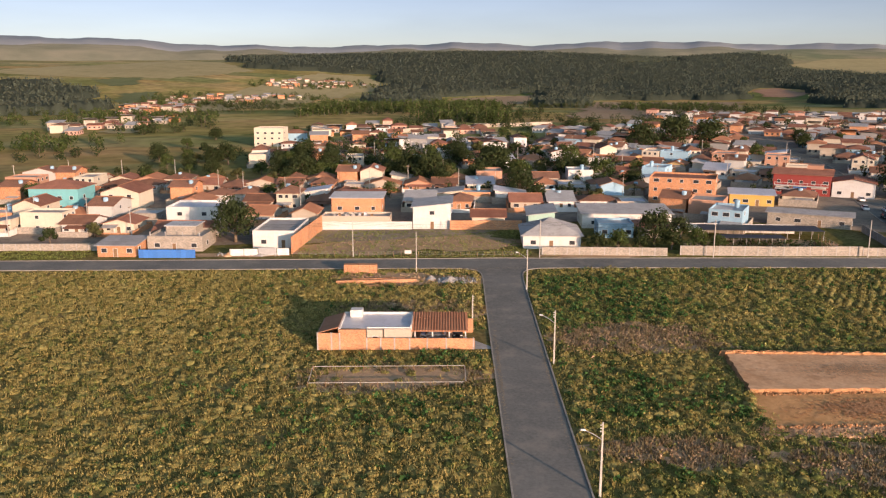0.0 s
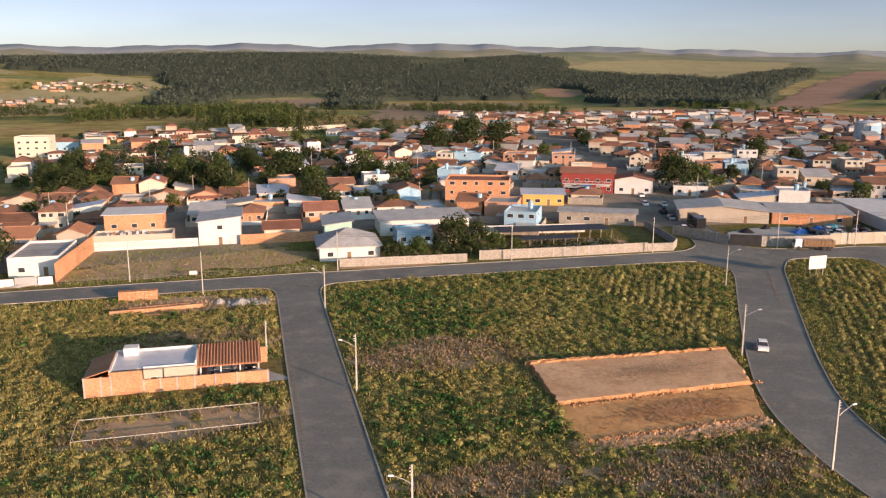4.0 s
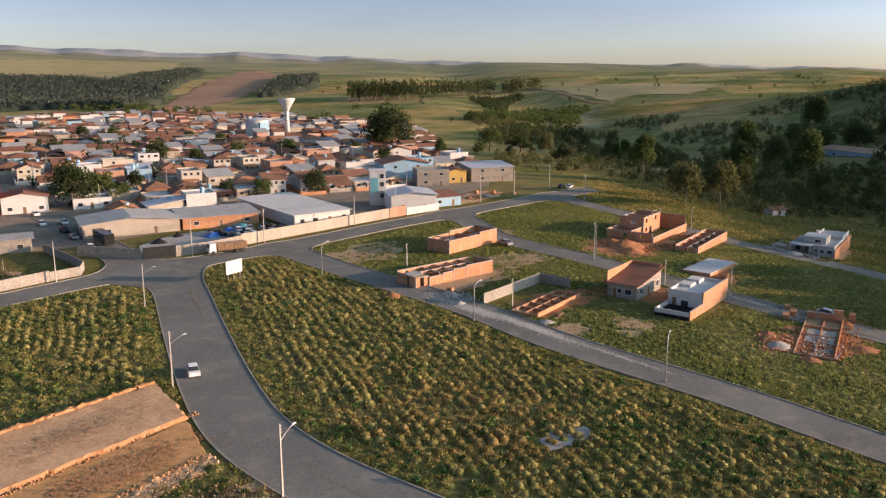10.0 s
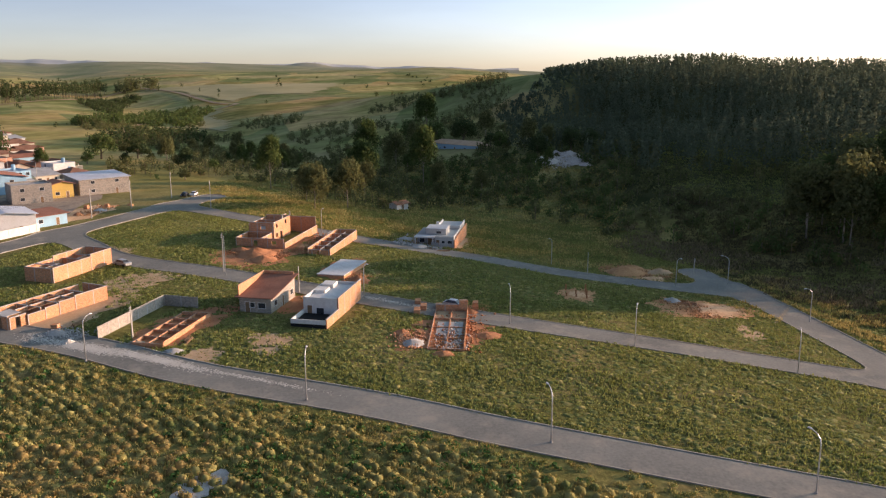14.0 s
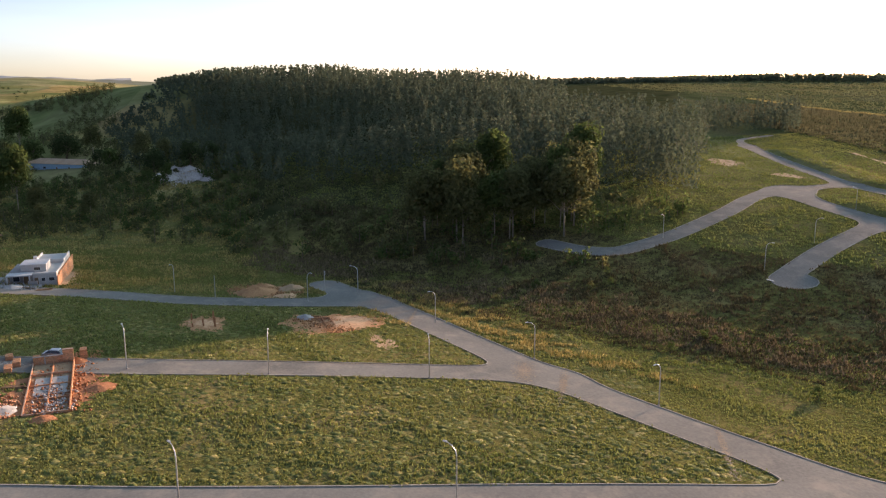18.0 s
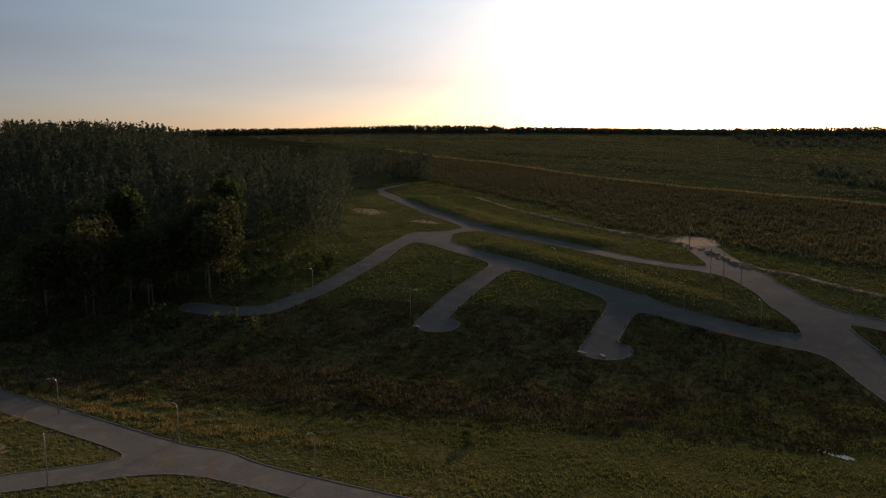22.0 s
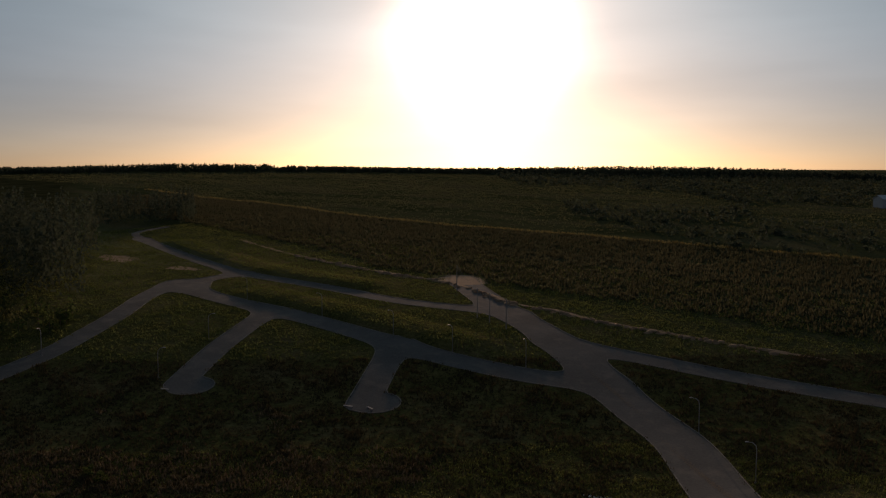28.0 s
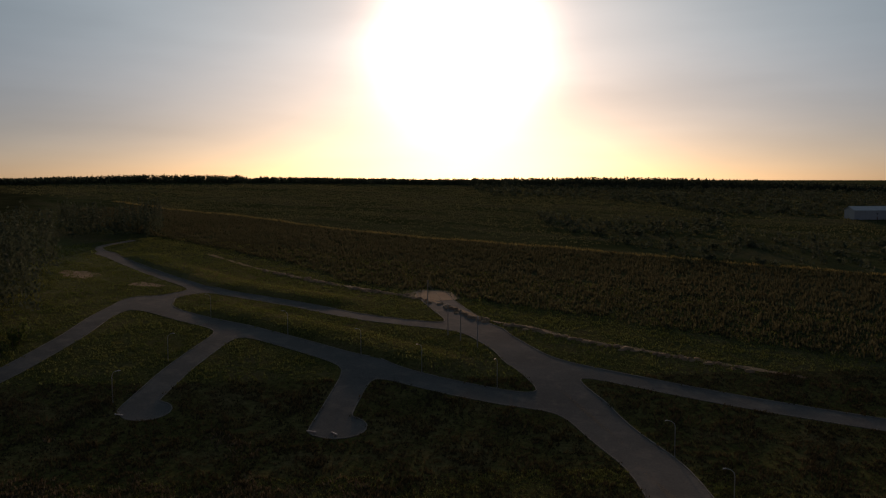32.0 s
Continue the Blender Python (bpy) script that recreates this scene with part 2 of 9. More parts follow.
M["pole"] = surf("pole_concrete", (0.36, 0.34, 0.3), (0.5, 0.47, 0.42), 0.5, 6, 0.85, 0.1)
M["galv"] = surf("galvanised_steel", (0.5, 0.5, 0.5), (0.65, 0.65, 0.64), 1, 8, 0.4, 0.05, 0.6)
M["bark"] = surf("bark", (0.1, 0.075, 0.055), (0.22, 0.18, 0.13), 0.8, 6, 0.95, 0.5)
M["pale_bark"] = surf("pale_bark", (0.3, 0.27, 0.22), (0.5, 0.46, 0.39), 0.8, 6, 0.9, 0.3)
M["gum_bark"] = surf("gum_bark", (0.17, 0.14, 0.11), (0.36, 0.31, 0.24), 0.8, 6, 0.9, 0.3)
M["leaf"] = leafy("leaves", (0.05, 0.084, 0.026), (0.12, 0.155, 0.05), 0.28, 0.08, 0.5)
M["leaf_dark"] = leafy("dark_leaves", (0.036, 0.058, 0.023), (0.08, 0.102, 0.04), 0.22, 0.08, 0.5)
M["leaf_dry"] = leafy("olive_leaves", (0.084, 0.096, 0.037), (0.155, 0.157, 0.066), 0.28, 0.08, 0.5)
# far tree crowns: base colours lifted paler to stand in for haze
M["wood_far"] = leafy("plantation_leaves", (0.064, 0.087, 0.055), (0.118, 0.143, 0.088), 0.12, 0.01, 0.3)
M["canopy"] = leafy("hazed_canopy_leaves", (0.08, 0.103, 0.075), (0.123, 0.146, 0.104), 0.12, 0.01, 0.5)
M["plateau_grass"] = leafy("plateau_grass", (0.075, 0.088, 0.04), (0.135, 0.14, 0.065), 0.12, 0.012, 0.5)
M["cane"] = leafy("cane_leaves", (0.066, 0.07, 0.036), (0.115, 0.108, 0.058), 0.12, 0.02, 0.5)
M["grass_dry"] = leafy("tall_dry_grass", (0.266, 0.22, 0.0746), (0.463, 0.367, 0.138), 0.35, 0.045, 0.3)
M["tuft_dry"] = leafy("yellowing_tufts", (0.202, 0.174, 0.0573), (0.356, 0.289, 0.104), 0.28, 0.045, 0.25)
M["tuft_green"] = leafy("green_tufts", (0.13, 0.151, 0.0426), (0.249, 0.241, 0.0769), 0.28, 0.045, 0.25)
M["grass_mat"] = leafy("matted_grass", (0.164, 0.156, 0.0489), (0.303, 0.255, 0.0959), 0.3, 0.05, 0.1)
M["weed_mat"] = leafy("green_matted_grass", (0.0864, 0.11, 0.0326), (0.183, 0.188, 0.061), 0.3, 0.05, 0.15)
M["grass_brown"] = leafy("dead_weeds", (0.13, 0.1, 0.055), (0.27, 0.21, 0.12), 0.35, 0.1, 0.2)
M["grass_straw"] = leafy("browned_grass", (0.2, 0.145, 0.055), (0.35, 0.25, 0.095), 0.3, 0.1, 0.25)
M["grass_green"] = leafy("green_grass", (0.118, 0.16, 0.0417), (0.28, 0.28, 0.0899), 0.3, 0.04, 0.3)
M["grass_dark"] = leafy("creek_scrub", (0.06, 0.058, 0.026), (0.15, 0.115, 0.06), 0.35, 0.04, 0.2)
M["weed"] = leafy("broad_weeds", (0.03, 0.085, 0.025), (0.07, 0.15, 0.045), 0.3, 0.1, 0.25)

M["water"] = surf("still_water", (0.02, 0.022, 0.02), (0.03, 0.03, 0.028), 0.5, 2, 0.06, 0)


def ground_material():
    m, nt, b, co = blank("pasture", 1.0)
    b.inputs["Specular IOR Level"].default_value = 0.0
    fine, mid = noise_node(nt, co, 0.9, 6, 0.7), noise_node(nt, co, 0.06, 5, 0.6)
    far = noise_node(nt, co, 0.0085, 4, 0.6)
    near = ramp(nt, mid, [(0.36, (0.12, 0.12, 0.039)), (0.52, (0.172, 0.154, 0.055)), (0.66, (0.205, 0.164, 0.072))])
    speck = ramp(nt, fine, [(0.35, (0.55,) * 3), (0.65, (1.25,) * 3)])
    near = mixc(nt, 1.0, near, speck, "MULTIPLY")
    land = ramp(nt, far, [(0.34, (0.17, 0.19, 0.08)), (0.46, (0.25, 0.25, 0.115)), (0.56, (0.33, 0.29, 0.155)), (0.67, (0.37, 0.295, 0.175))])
    # fields of different crops, each with its own tone
    cells = nt.nodes.new("ShaderNodeTexVoronoi")
    cells.inputs["Scale"].default_value = 0.0062
    warp = nt.nodes.new("ShaderNodeMapping")
    warp.inputs["Rotation"].default_value, warp.inputs["Scale"].default_value = (0, 0, 0.5), (1.0, 1.9, 0.0)
    nt.links.new(co, warp.inputs[0])
    nt.links.new(warp.outputs[0], cells.inputs["Vector"])
    pick = nt.nodes.new("ShaderNodeSeparateColor")
    nt.links.new(cells.outputs["Color"], pick.inputs[0])
    tones = ramp(nt, pick.outputs[0], [(0.1, (0.6, 0.72, 0.6)), (0.4, (0.95, 0.95, 0.85)), (0.65, (1.1, 0.88, 0.7)), (0.9, (1.3, 1.2, 1.0))])
    rough_land = ramp(nt, mid, [(0.35, (0.72,) * 3), (0.65, (1.2,) * 3)])
    land = mixc(nt, 1.0, mixc(nt, 1.0, land, tones, "MULTIPLY"), rough_land, "MULTIPLY")
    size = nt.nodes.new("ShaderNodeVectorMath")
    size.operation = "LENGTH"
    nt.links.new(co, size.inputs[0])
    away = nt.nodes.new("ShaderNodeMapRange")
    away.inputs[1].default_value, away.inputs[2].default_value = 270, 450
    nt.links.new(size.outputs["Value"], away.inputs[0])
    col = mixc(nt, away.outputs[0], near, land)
    # haze put into the ground colour: greyer tones on the furthest hills
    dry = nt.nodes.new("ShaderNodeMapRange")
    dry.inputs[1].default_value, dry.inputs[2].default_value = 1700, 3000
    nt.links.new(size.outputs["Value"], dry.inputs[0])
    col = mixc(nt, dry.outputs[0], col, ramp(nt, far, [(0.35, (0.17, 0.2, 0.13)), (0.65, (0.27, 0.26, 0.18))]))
    apart = nt.nodes.new("ShaderNodeSeparateXYZ")
    nt.links.new(co, apart.inputs[0])
    # dull green crops on the plateau beyond the upper lots
    south = nt.nodes.new("ShaderNodeMapRange")
    south.inputs[1].default_value, south.inputs[2].default_value = -215, -260
    nt.links.new(apart.outputs[1], south.inputs[0])
    strips = noise_node(nt, co, 0.011, 3, 0.5, (1.0, 3.0, 1.0))
    crops = mixc(nt, 1.0, ramp(nt, strips, [(0.38, (0.062, 0.078, 0.034)), (0.5, (0.1, 0.112, 0.05)), (0.62, (0.135, 0.128, 0.066))]), speck, "MULTIPLY")
    col = mixc(nt, south.outputs[0], col, crops)
    # darker ground under the plantation: a wedge between two lines, beyond the creek
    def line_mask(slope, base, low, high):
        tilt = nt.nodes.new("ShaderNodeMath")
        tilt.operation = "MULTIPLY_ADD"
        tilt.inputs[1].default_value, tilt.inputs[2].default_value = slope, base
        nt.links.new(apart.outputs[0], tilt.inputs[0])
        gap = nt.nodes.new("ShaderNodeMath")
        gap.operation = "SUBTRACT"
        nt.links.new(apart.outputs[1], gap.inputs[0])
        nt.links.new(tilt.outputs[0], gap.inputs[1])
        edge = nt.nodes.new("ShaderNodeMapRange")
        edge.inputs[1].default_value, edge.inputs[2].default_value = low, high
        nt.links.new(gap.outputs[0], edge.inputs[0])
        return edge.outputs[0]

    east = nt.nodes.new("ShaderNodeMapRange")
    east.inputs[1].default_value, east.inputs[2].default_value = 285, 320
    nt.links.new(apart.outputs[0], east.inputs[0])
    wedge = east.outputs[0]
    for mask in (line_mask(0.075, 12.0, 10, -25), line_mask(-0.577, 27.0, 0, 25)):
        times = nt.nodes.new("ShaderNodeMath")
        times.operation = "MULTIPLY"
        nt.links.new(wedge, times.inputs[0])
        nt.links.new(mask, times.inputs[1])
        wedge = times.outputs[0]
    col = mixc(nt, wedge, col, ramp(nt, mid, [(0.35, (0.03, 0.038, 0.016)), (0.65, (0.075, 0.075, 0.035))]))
    nt.links.new(col, b.inputs["Base Color"])
    bn = nt.nodes.new("ShaderNodeBump")
    bn.inputs["Strength"].default_value, bn.inputs["Distance"].default_value = 0.7, 0.3
    nt.links.new(fine, bn.inputs["Height"])
    nt.links.new(bn.outputs[0], b.inputs["Normal"])
    return m


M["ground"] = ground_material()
M["far_earth"] = surf("far_red_earth", (0.3, 0.175, 0.115), (0.4, 0.25, 0.165), 0.006, 0.12, 1.0, 0, stain=(0.2, 0.13, 0.09), stretch=(1, 0.2, 1))
M["fallow"] = surf("fallow_earth", (0.25, 0.175, 0.11), (0.36, 0.27, 0.17), 0.008, 0.1, 1.0, 0, stain=(0.19, 0.17, 0.09))
M["hay"] = surf("pale_pasture", (0.28, 0.245, 0.12), (0.39, 0.335, 0.175), 0.006, 0.08, 1.0, 0, stain=(0.17, 0.16, 0.075), stretch=(1, 0.3, 1))
M["crop"] = surf("green_crop", (0.1, 0.125, 0.055), (0.16, 0.18, 0.08), 0.01, 0.15, 1.0, 0, stretch=(1, 0.2, 1))
# far plain and ridge: haze over distance is mixed into these base colours
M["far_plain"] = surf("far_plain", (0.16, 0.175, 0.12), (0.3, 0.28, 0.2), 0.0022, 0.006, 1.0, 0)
M["far_ridge"] = surf("far_ridge_haze", (0.26, 0.295, 0.31), (0.41, 0.41, 0.385), 0.0016, 0.006, 1.0, 0)


# ---- building blocks ----
class Geo:
    """Gathers corners and faces of one mesh."""

    def __init__(self):
        self.v, self.f = [], []

    def add(self, verts, faces):
        n = len(self.v)
        self.v += [tuple(p) for p in verts]
        self.f += [tuple(i + n for i in face) for face in faces]
        return self

    def box(self, x0, y0, z0, x1, y1, z1):
        return self.add([(x0, y0, z0), (x1, y0, z0), (x1, y1, z0), (x0, y1, z0), (x0, y0, z1), (x1, y0, z1), (x1, y1, z1), (x0, y1, z1)],
                        [(3, 2, 1, 0), (4, 5, 6, 7), (0, 1, 5, 4), (1, 2, 6, 5), (2, 3, 7, 6), (3, 0, 4, 7)])

    def slab(self, a, b, z0, z1, wide):
        """An upright wall from a to b in plan."""
        d = Vector((b[0] - a[0], b[1] - a[1])).normalized() * wide / 2
        n = (-d.y, d.x)
        base = [(a[0] + n[0], a[1] + n[1]), (a[0] - n[0], a[1] - n[1]), (b[0] - n[0], b[1] - n[1]), (b[0] + n[0], b[1] + n[1])]
        return self.add([(*p, z0) for p in base] + [(*p, z1) for p in base], [(3, 2, 1, 0), (4, 5, 6, 7), (0, 1, 5, 4), (1, 2, 6, 5), (2, 3, 7, 6), (3, 0, 4, 7)])

    def hull(self, low, high):
        """A solid between two rings of the same count."""
        n = len(low)
        return self.add([*low, *high], [tuple(range(n - 1, -1, -1)), tuple(range(n, 2 * n))] + [(i, (i + 1) % n, n + (i + 1) % n, n + i) for i in range(n)])

    def tube(self, points, radii, sides=8):
        rings = []
        for k, p in enumerate(points):
            p = Vector(p)
            way = (Vector(points[min(k + 1, len(points) - 1)]) - Vector(points[max(k - 1, 0)])).normalized()
            side = way.cross(Vector((0.31, 0.95, 0.07))).normalized()
            other = way.cross(side)
            rings.append([p + radii[k] * (math.cos(a) * side + math.sin(a) * other) for a in (2 * math.pi * i / sides for i in range(sides))])
        n, verts = sides, [q for r in rings for q in r]
        faces = [(k * n + i, k * n + (i + 1) % n, (k + 1) * n + (i + 1) % n, (k + 1) * n + i) for k in range(len(rings) - 1) for i in range(n)]
        return self.add(verts, faces + [tuple(range(n - 1, -1, -1)), tuple(range((len(rings) - 1) * n, len(rings) * n))])

    def mesh(self, name, material, smooth=False):
        me = bpy.data.meshes.new(name)
        me.from_pydata(self.v, [], self.f)
        me.materials.append(material)
        if smooth:
            me.polygons.foreach_set("use_smooth", [True] * len(me.polygons))
        return me


def part(name, geo, material, parent=None, label="", smooth=False):
    ob = new(name, geo.mesh(name, material, smooth) if isinstance(geo, Geo) else geo)
    if parent:
        ob.parent = parent
    return tagged(ob, label)


def thing(name, x, y, turn=0.0, label="", category="", group="", kind="", z=None):
    ob = new(name)
    ob.empty_display_size = 0.2
    ob.matrix_world = pose(x, y, ground(x, y) if z is None else z, 0, 0, turn)
    return tagged(ob, label, category, group, kind)


def soup(name, verts, faces, material, smooth=False):
    """A mesh from arrays: faces all of one size."""
    me = bpy.data.meshes.new(name)
    verts, faces = np.asarray(verts, np.float32), np.asarray(faces, np.int32)
    me.vertices.add(len(verts))
    me.vertices.foreach_set("co", verts.ravel())
    k = faces.shape[1]
    me.loops.add(faces.size)
    me.loops.foreach_set("vertex_index", faces.ravel())
    me.polygons.add(len(faces))
    me.polygons.foreach_set("loop_start", np.arange(len(faces), dtype=np.int32) * k)
    me.update(calc_edges=True)
    me.materials.append(material)
    if smooth:
        me.polygons.foreach_set("use_smooth", [True] * len(faces))
    return me


# ---- the lie of the land ----
def ease(a, b, x):
    q = np.clip((x - a) / (b - a), 0.0, 1.0)
    return q * q * (3 - 2 * q)


def heights(x, y):
    """Height of the land: lots that fall to a creek, a long slope beyond it, hills round the horizon."""
    x, y = np.asarray(x, float), np.asarray(y, float)
    s, u = (x - 180) * 0.643 - (y + 60) * 0.766, (x - 180) * 0.766 + (y + 60) * 0.643
    e, uc = np.exp(-((s / 70) ** 2)), np.clip(u, -250, 250)
    z = -0.33 - 7.69 * e - 1.36 * e * uc / 100 + 0.99 * uc / 100
    z = z + 40 * 0.0407 * np.logaddexp(0, np.minimum(s, 1050) / 40) * (1 - 0.62 * ease(450, 900, u))
    # lots cut into terraces above the two upper roads
    for wide, lx, ly, low, high in ((4.6, (138, 160, 181, 217, 250, 270), (-161, -158.8, -160, -162.5, -163, -166), 150, 262), (3.8, (207, 240, 283, 300, 340, 398), (-197, -198, -197.5, -201, -212, -231), 222, 385)):
        d = np.interp(x, lx, ly) - wide - y
        z = z + 1.3 * ease(0.8, 3.4, d) * (1 - ease(9, 20, d)) * ease(low, low + 14, x) * (1 - ease(high - 14, high, x))
    r, b = np.hypot(x - 30, y - 10), np.degrees(np.arctan2(x - 30, y - 10))
    # the wooded hill beyond the creek: a steep face turned away from the sun, level on top
    z = z + 9 * np.exp(-(((x - 700) / 230) ** 2 + ((y - 20) / 150) ** 2)) * ease(0, 150, s)
    z = z + 16 * ease(125, 215, s) * (1 - ease(235, 520, s)) * ease(120, 260, u) * (1 + 0.3 * ease(260, 360, u)) * (1 - 0.85 * ease(470, 900, u))
    rise = 1.75 - 1.4 * ease(15, 65, b)
    side = np.where(b > -100, 1 - ease(77, 90, b), 0)
    roll = 10 * np.sin(x / 310 + 1.0) * np.sin(y / 270) + 14 * np.sin(x / 620 - y / 540)
    z = z + roll * ease(700, 1500, r) * side
    return z + side * (40 - 24 * ease(56, 72, b) + np.tan(np.radians(rise)) * 4200 + 6 * np.sin(b / 4.1)) * ease(900, 4600, np.minimum(r, 2200 + 700 * ease(12, 24, b))) ** 0.9


def ground(x, y):
    return float(heights(x, y))


def stretch_lines(low, high, step, far_low, far_high):
    out = list(np.arange(low, high + step, step))
    gap, at = step, out[-1]
    while at < far_high:
        gap *= 1.06
        at += gap
        out.append(min(at, far_high))
    gap, at = step, low
    while at > far_low:
        gap *= 1.06
        at -= gap
        out.insert(0, max(at, far_low))
    return np.array(out)


gx, gy = stretch_lines(-120, 330, 2.5, -4700, 4700), stretch_lines(-230, 260, 2.5, -4700, 4700)
GX, GY = np.meshgrid(gx, gy)
GZ = heights(GX, GY)
cols = len(gx)
i0 = (np.arange(len(gy) - 1)[:, None] * cols + np.arange(cols - 1)).ravel()
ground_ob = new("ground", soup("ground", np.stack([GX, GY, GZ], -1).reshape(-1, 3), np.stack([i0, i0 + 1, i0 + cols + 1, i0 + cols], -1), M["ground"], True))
tagged(ground_ob, "grassy ground of empty lots, pasture and rolling hills", "ground", kind="structure")

# ---- roads ----
# name, width, points of the middle line
ROADS = []
ROADS.append(("access_road", 8.2, [(11, -80), (11.4, 60), (11.9, 120), (12.3, 150), (12.8, 178)]))
ROADS.append(("cross_road", 9.0, [(-420, 190), (-200, 185), (-100, 183), (0, 182.3), (60, 181), (100, 179.5), (118, 176)]))
ROADS.append(("curved_road", 10.2, [(66, -40), (68, 20), (69.6, 66), (70.6, 84), (74, 98), (82, 114), (95, 136), (109, 159), (118, 176)]))
ROADS.append(("wall_road", 9.0, [(112, 180), (126, 176), (150, 171.5), (180, 169), (210, 165), (236, 161.5), (262, 159), (286, 157.5)]))
ROADS.append(("lot_road_south", 8.0, [(148, 172), (141.5, 146), (138, 127), (133.5, 104), (126.5, 81), (121.5, 52), (117, 33), (112.7, 9.5), (109.5, -12), (105.5, -36), (101, -54)]))
ROADS.append(("lot_road_middle", 7.8, [(212, 165), (203, 152), (190, 133), (182.6, 103), (172.4, 68), (166.4, 39), (161.7, 4), (157.5, -21), (154, -31)]))
ROADS.append(("lot_road_north", 8.2, [(262, 159), (247, 122), (233.5, 90), (226, 53.5), (219.5, 31), (217, 4.5), (217, -9)]))
ROADS.append(("creek_road", 8.0, [(236, -1), (222, -7), (206, -14.5), (181, -22.4), (158, -29.5), (138.5, -37), (121, -44.5), (100, -55), (70, -78), (66, -105)]))
ROADS.append(("town_street", 9.0, [(112, 178), (118, 192), (131, 240), (150, 310), (170, 400), (190, 520)]))
ROADS.append(("slope_lane", 6.5, [(250, -67), (240, -73), (234.5, -81), (236.5, -91), (242, -105), (256, -128), (271, -147), (284, -166)]))
ROADS.append(("slope_road", 8.4, [(286, -172), (270, -166), (250, -163), (217, -162.5), (181, -160), (160, -158.8), (138, -161), (122, -166)]))
ROADS.append(("upper_road", 6.8, [(398, -231), (340, -212), (300, -201), (283, -197.5), (240, -198), (207, -197), (170, -206)]))
ROADS.append(("field_track", 3.4, [(396, -230), (421, -243), (434, -270)]))
ROADS.append(("link_road", 6.5, [(272, -165), (282, -178), (284, -197)]))
ROADS.append(("main_road", 11.0, [(216, -243), (205, -232), (178, -210), (152.5, -193), (131, -176), (110, -157.5), (95, -145), (81, -126), (68, -109), (30, -60)]))
ROADS.append(("side_road", 7.5, [(146, -188), (121, -189), (91, -191), (40, -198)]))
ROADS.append(("dead_end_west", 6.6, [(227, -160), (212, -131.5), (204, -118), (197.5, -107.5)]))
ROADS.append(("dead_end_east", 7.0, [(177.5, -160), (169, -145), (157, -124)]))


def spline(points, step=2.5):
    pts = np.array(points, float)
    ext = np.vstack([2 * pts[0] - pts[1], pts, 2 * pts[-1] - pts[-2]])
    out = []
    for k in range(1, len(ext) - 2):
        p0, p1, p2, p3 = ext[k - 1], ext[k], ext[k + 1], ext[k + 2]
        n = max(1, int(np.linalg.norm(p2 - p1) / step))
        for t in np.arange(n) / n:
            out.append(0.5 * (2 * p1 + (p2 - p0) * t + (2 * p0 - 5 * p1 + 4 * p2 - p3) * t**2 + (3 * p1 - p0 - 3 * p2 + p3) * t**3))
    return np.array(out + [pts[-1]])


LINES = {name: (wide, spline(points)) for name, wide, points in ROADS}


# one field of distances over all the roads; where two meet, their corners round off
FX, FY, STEP = np.arange(-440, 452, 1.5), np.arange(-300, 540, 1.5), 1.5
BULBS = {"dead_end_west": (194.8, -108.6, 5.2), "dead_end_east": (156.0, -126.6, 5.8), "cross_road": (113, 175, 9.0), "slope_lane": (279, -170, 5.5), "creek_road": (223, -6, 5.5)}
gap_sum, owner = np.zeros((len(FY), len(FX))), np.zeros((len(FY), len(FX)), int)
closest = np.full((len(FY), len(FX)), 99.0)
for number, (name, (wide, line)) in enumerate(LINES.items()):
    d = np.full((len(FY), len(FX)), 99.0)
    for a, b in zip(line[:-1], line[1:]):
        i0, i1 = np.searchsorted(FX, (min(a[0], b[0]) - 24, max(a[0], b[0]) + 24))
        j0, j1 = np.searchsorted(FY, (min(a[1], b[1]) - 24, max(a[1], b[1]) + 24))
        qx, qy = np.meshgrid(FX[i0:i1], FY[j0:j1])
        v = b - a
        t = np.clip(((qx - a[0]) * v[0] + (qy - a[1]) * v[1]) / (v @ v + 1e-9), 0, 1)
        d[j0:j1, i0:i1] = np.minimum(d[j0:j1, i0:i1], np.hypot(qx - a[0] - t * v[0], qy - a[1] - t * v[1]) - wide / 2)
    if name in BULBS:
        bx, by, br = BULBS[name]
        qx, qy = np.meshgrid(FX, FY)
        d = np.minimum(d, np.hypot(qx - bx, qy - by) - br)
    gap_sum += np.exp(-np.clip(d, -9, 60) / 2.4)
    owner = np.where(d < closest, number, owner)
    closest = np.minimum(closest, d)
FIELD = np.where(closest > 20, 20.0, -2.4 * np.log(gap_sum + 1e-12))


def off_road(px, py):
    """How far points lie outside the roads (negative: on a road)."""
    px, py = np.asarray(px, float), np.asarray(py, float)
    i, j = (px - FX[0]) / STEP, (py - FY[0]) / STEP
    inside = (i > 0) & (i < len(FX) - 2) & (j > 0) & (j < len(FY) - 2)
    i, j = np.clip(i, 0, len(FX) - 2), np.clip(j, 0, len(FY) - 2)
    a, b = i.astype(int), j.astype(int)
    u, w = i - a, j - b
    out = (FIELD[b, a] * (1 - u) + FIELD[b, a + 1] * u) * (1 - w) + (FIELD[b + 1, a] * (1 - u) + FIELD[b + 1, a + 1] * u) * w
    return np.where(inside, out, 20.0)


slope_y, slope_x = np.gradient(FIELD, STEP)
road_geo = {name: (Geo(), {}, Geo()) for name in LINES}
names = list(LINES)


def corner(geo, seen, x, y):
    key = (round(x, 3), round(y, 3))
    if key not in seen:
        seen[key] = len(geo.v)
        geo.v.append((x, y, ground(x, y) + 0.07))
    return seen[key]


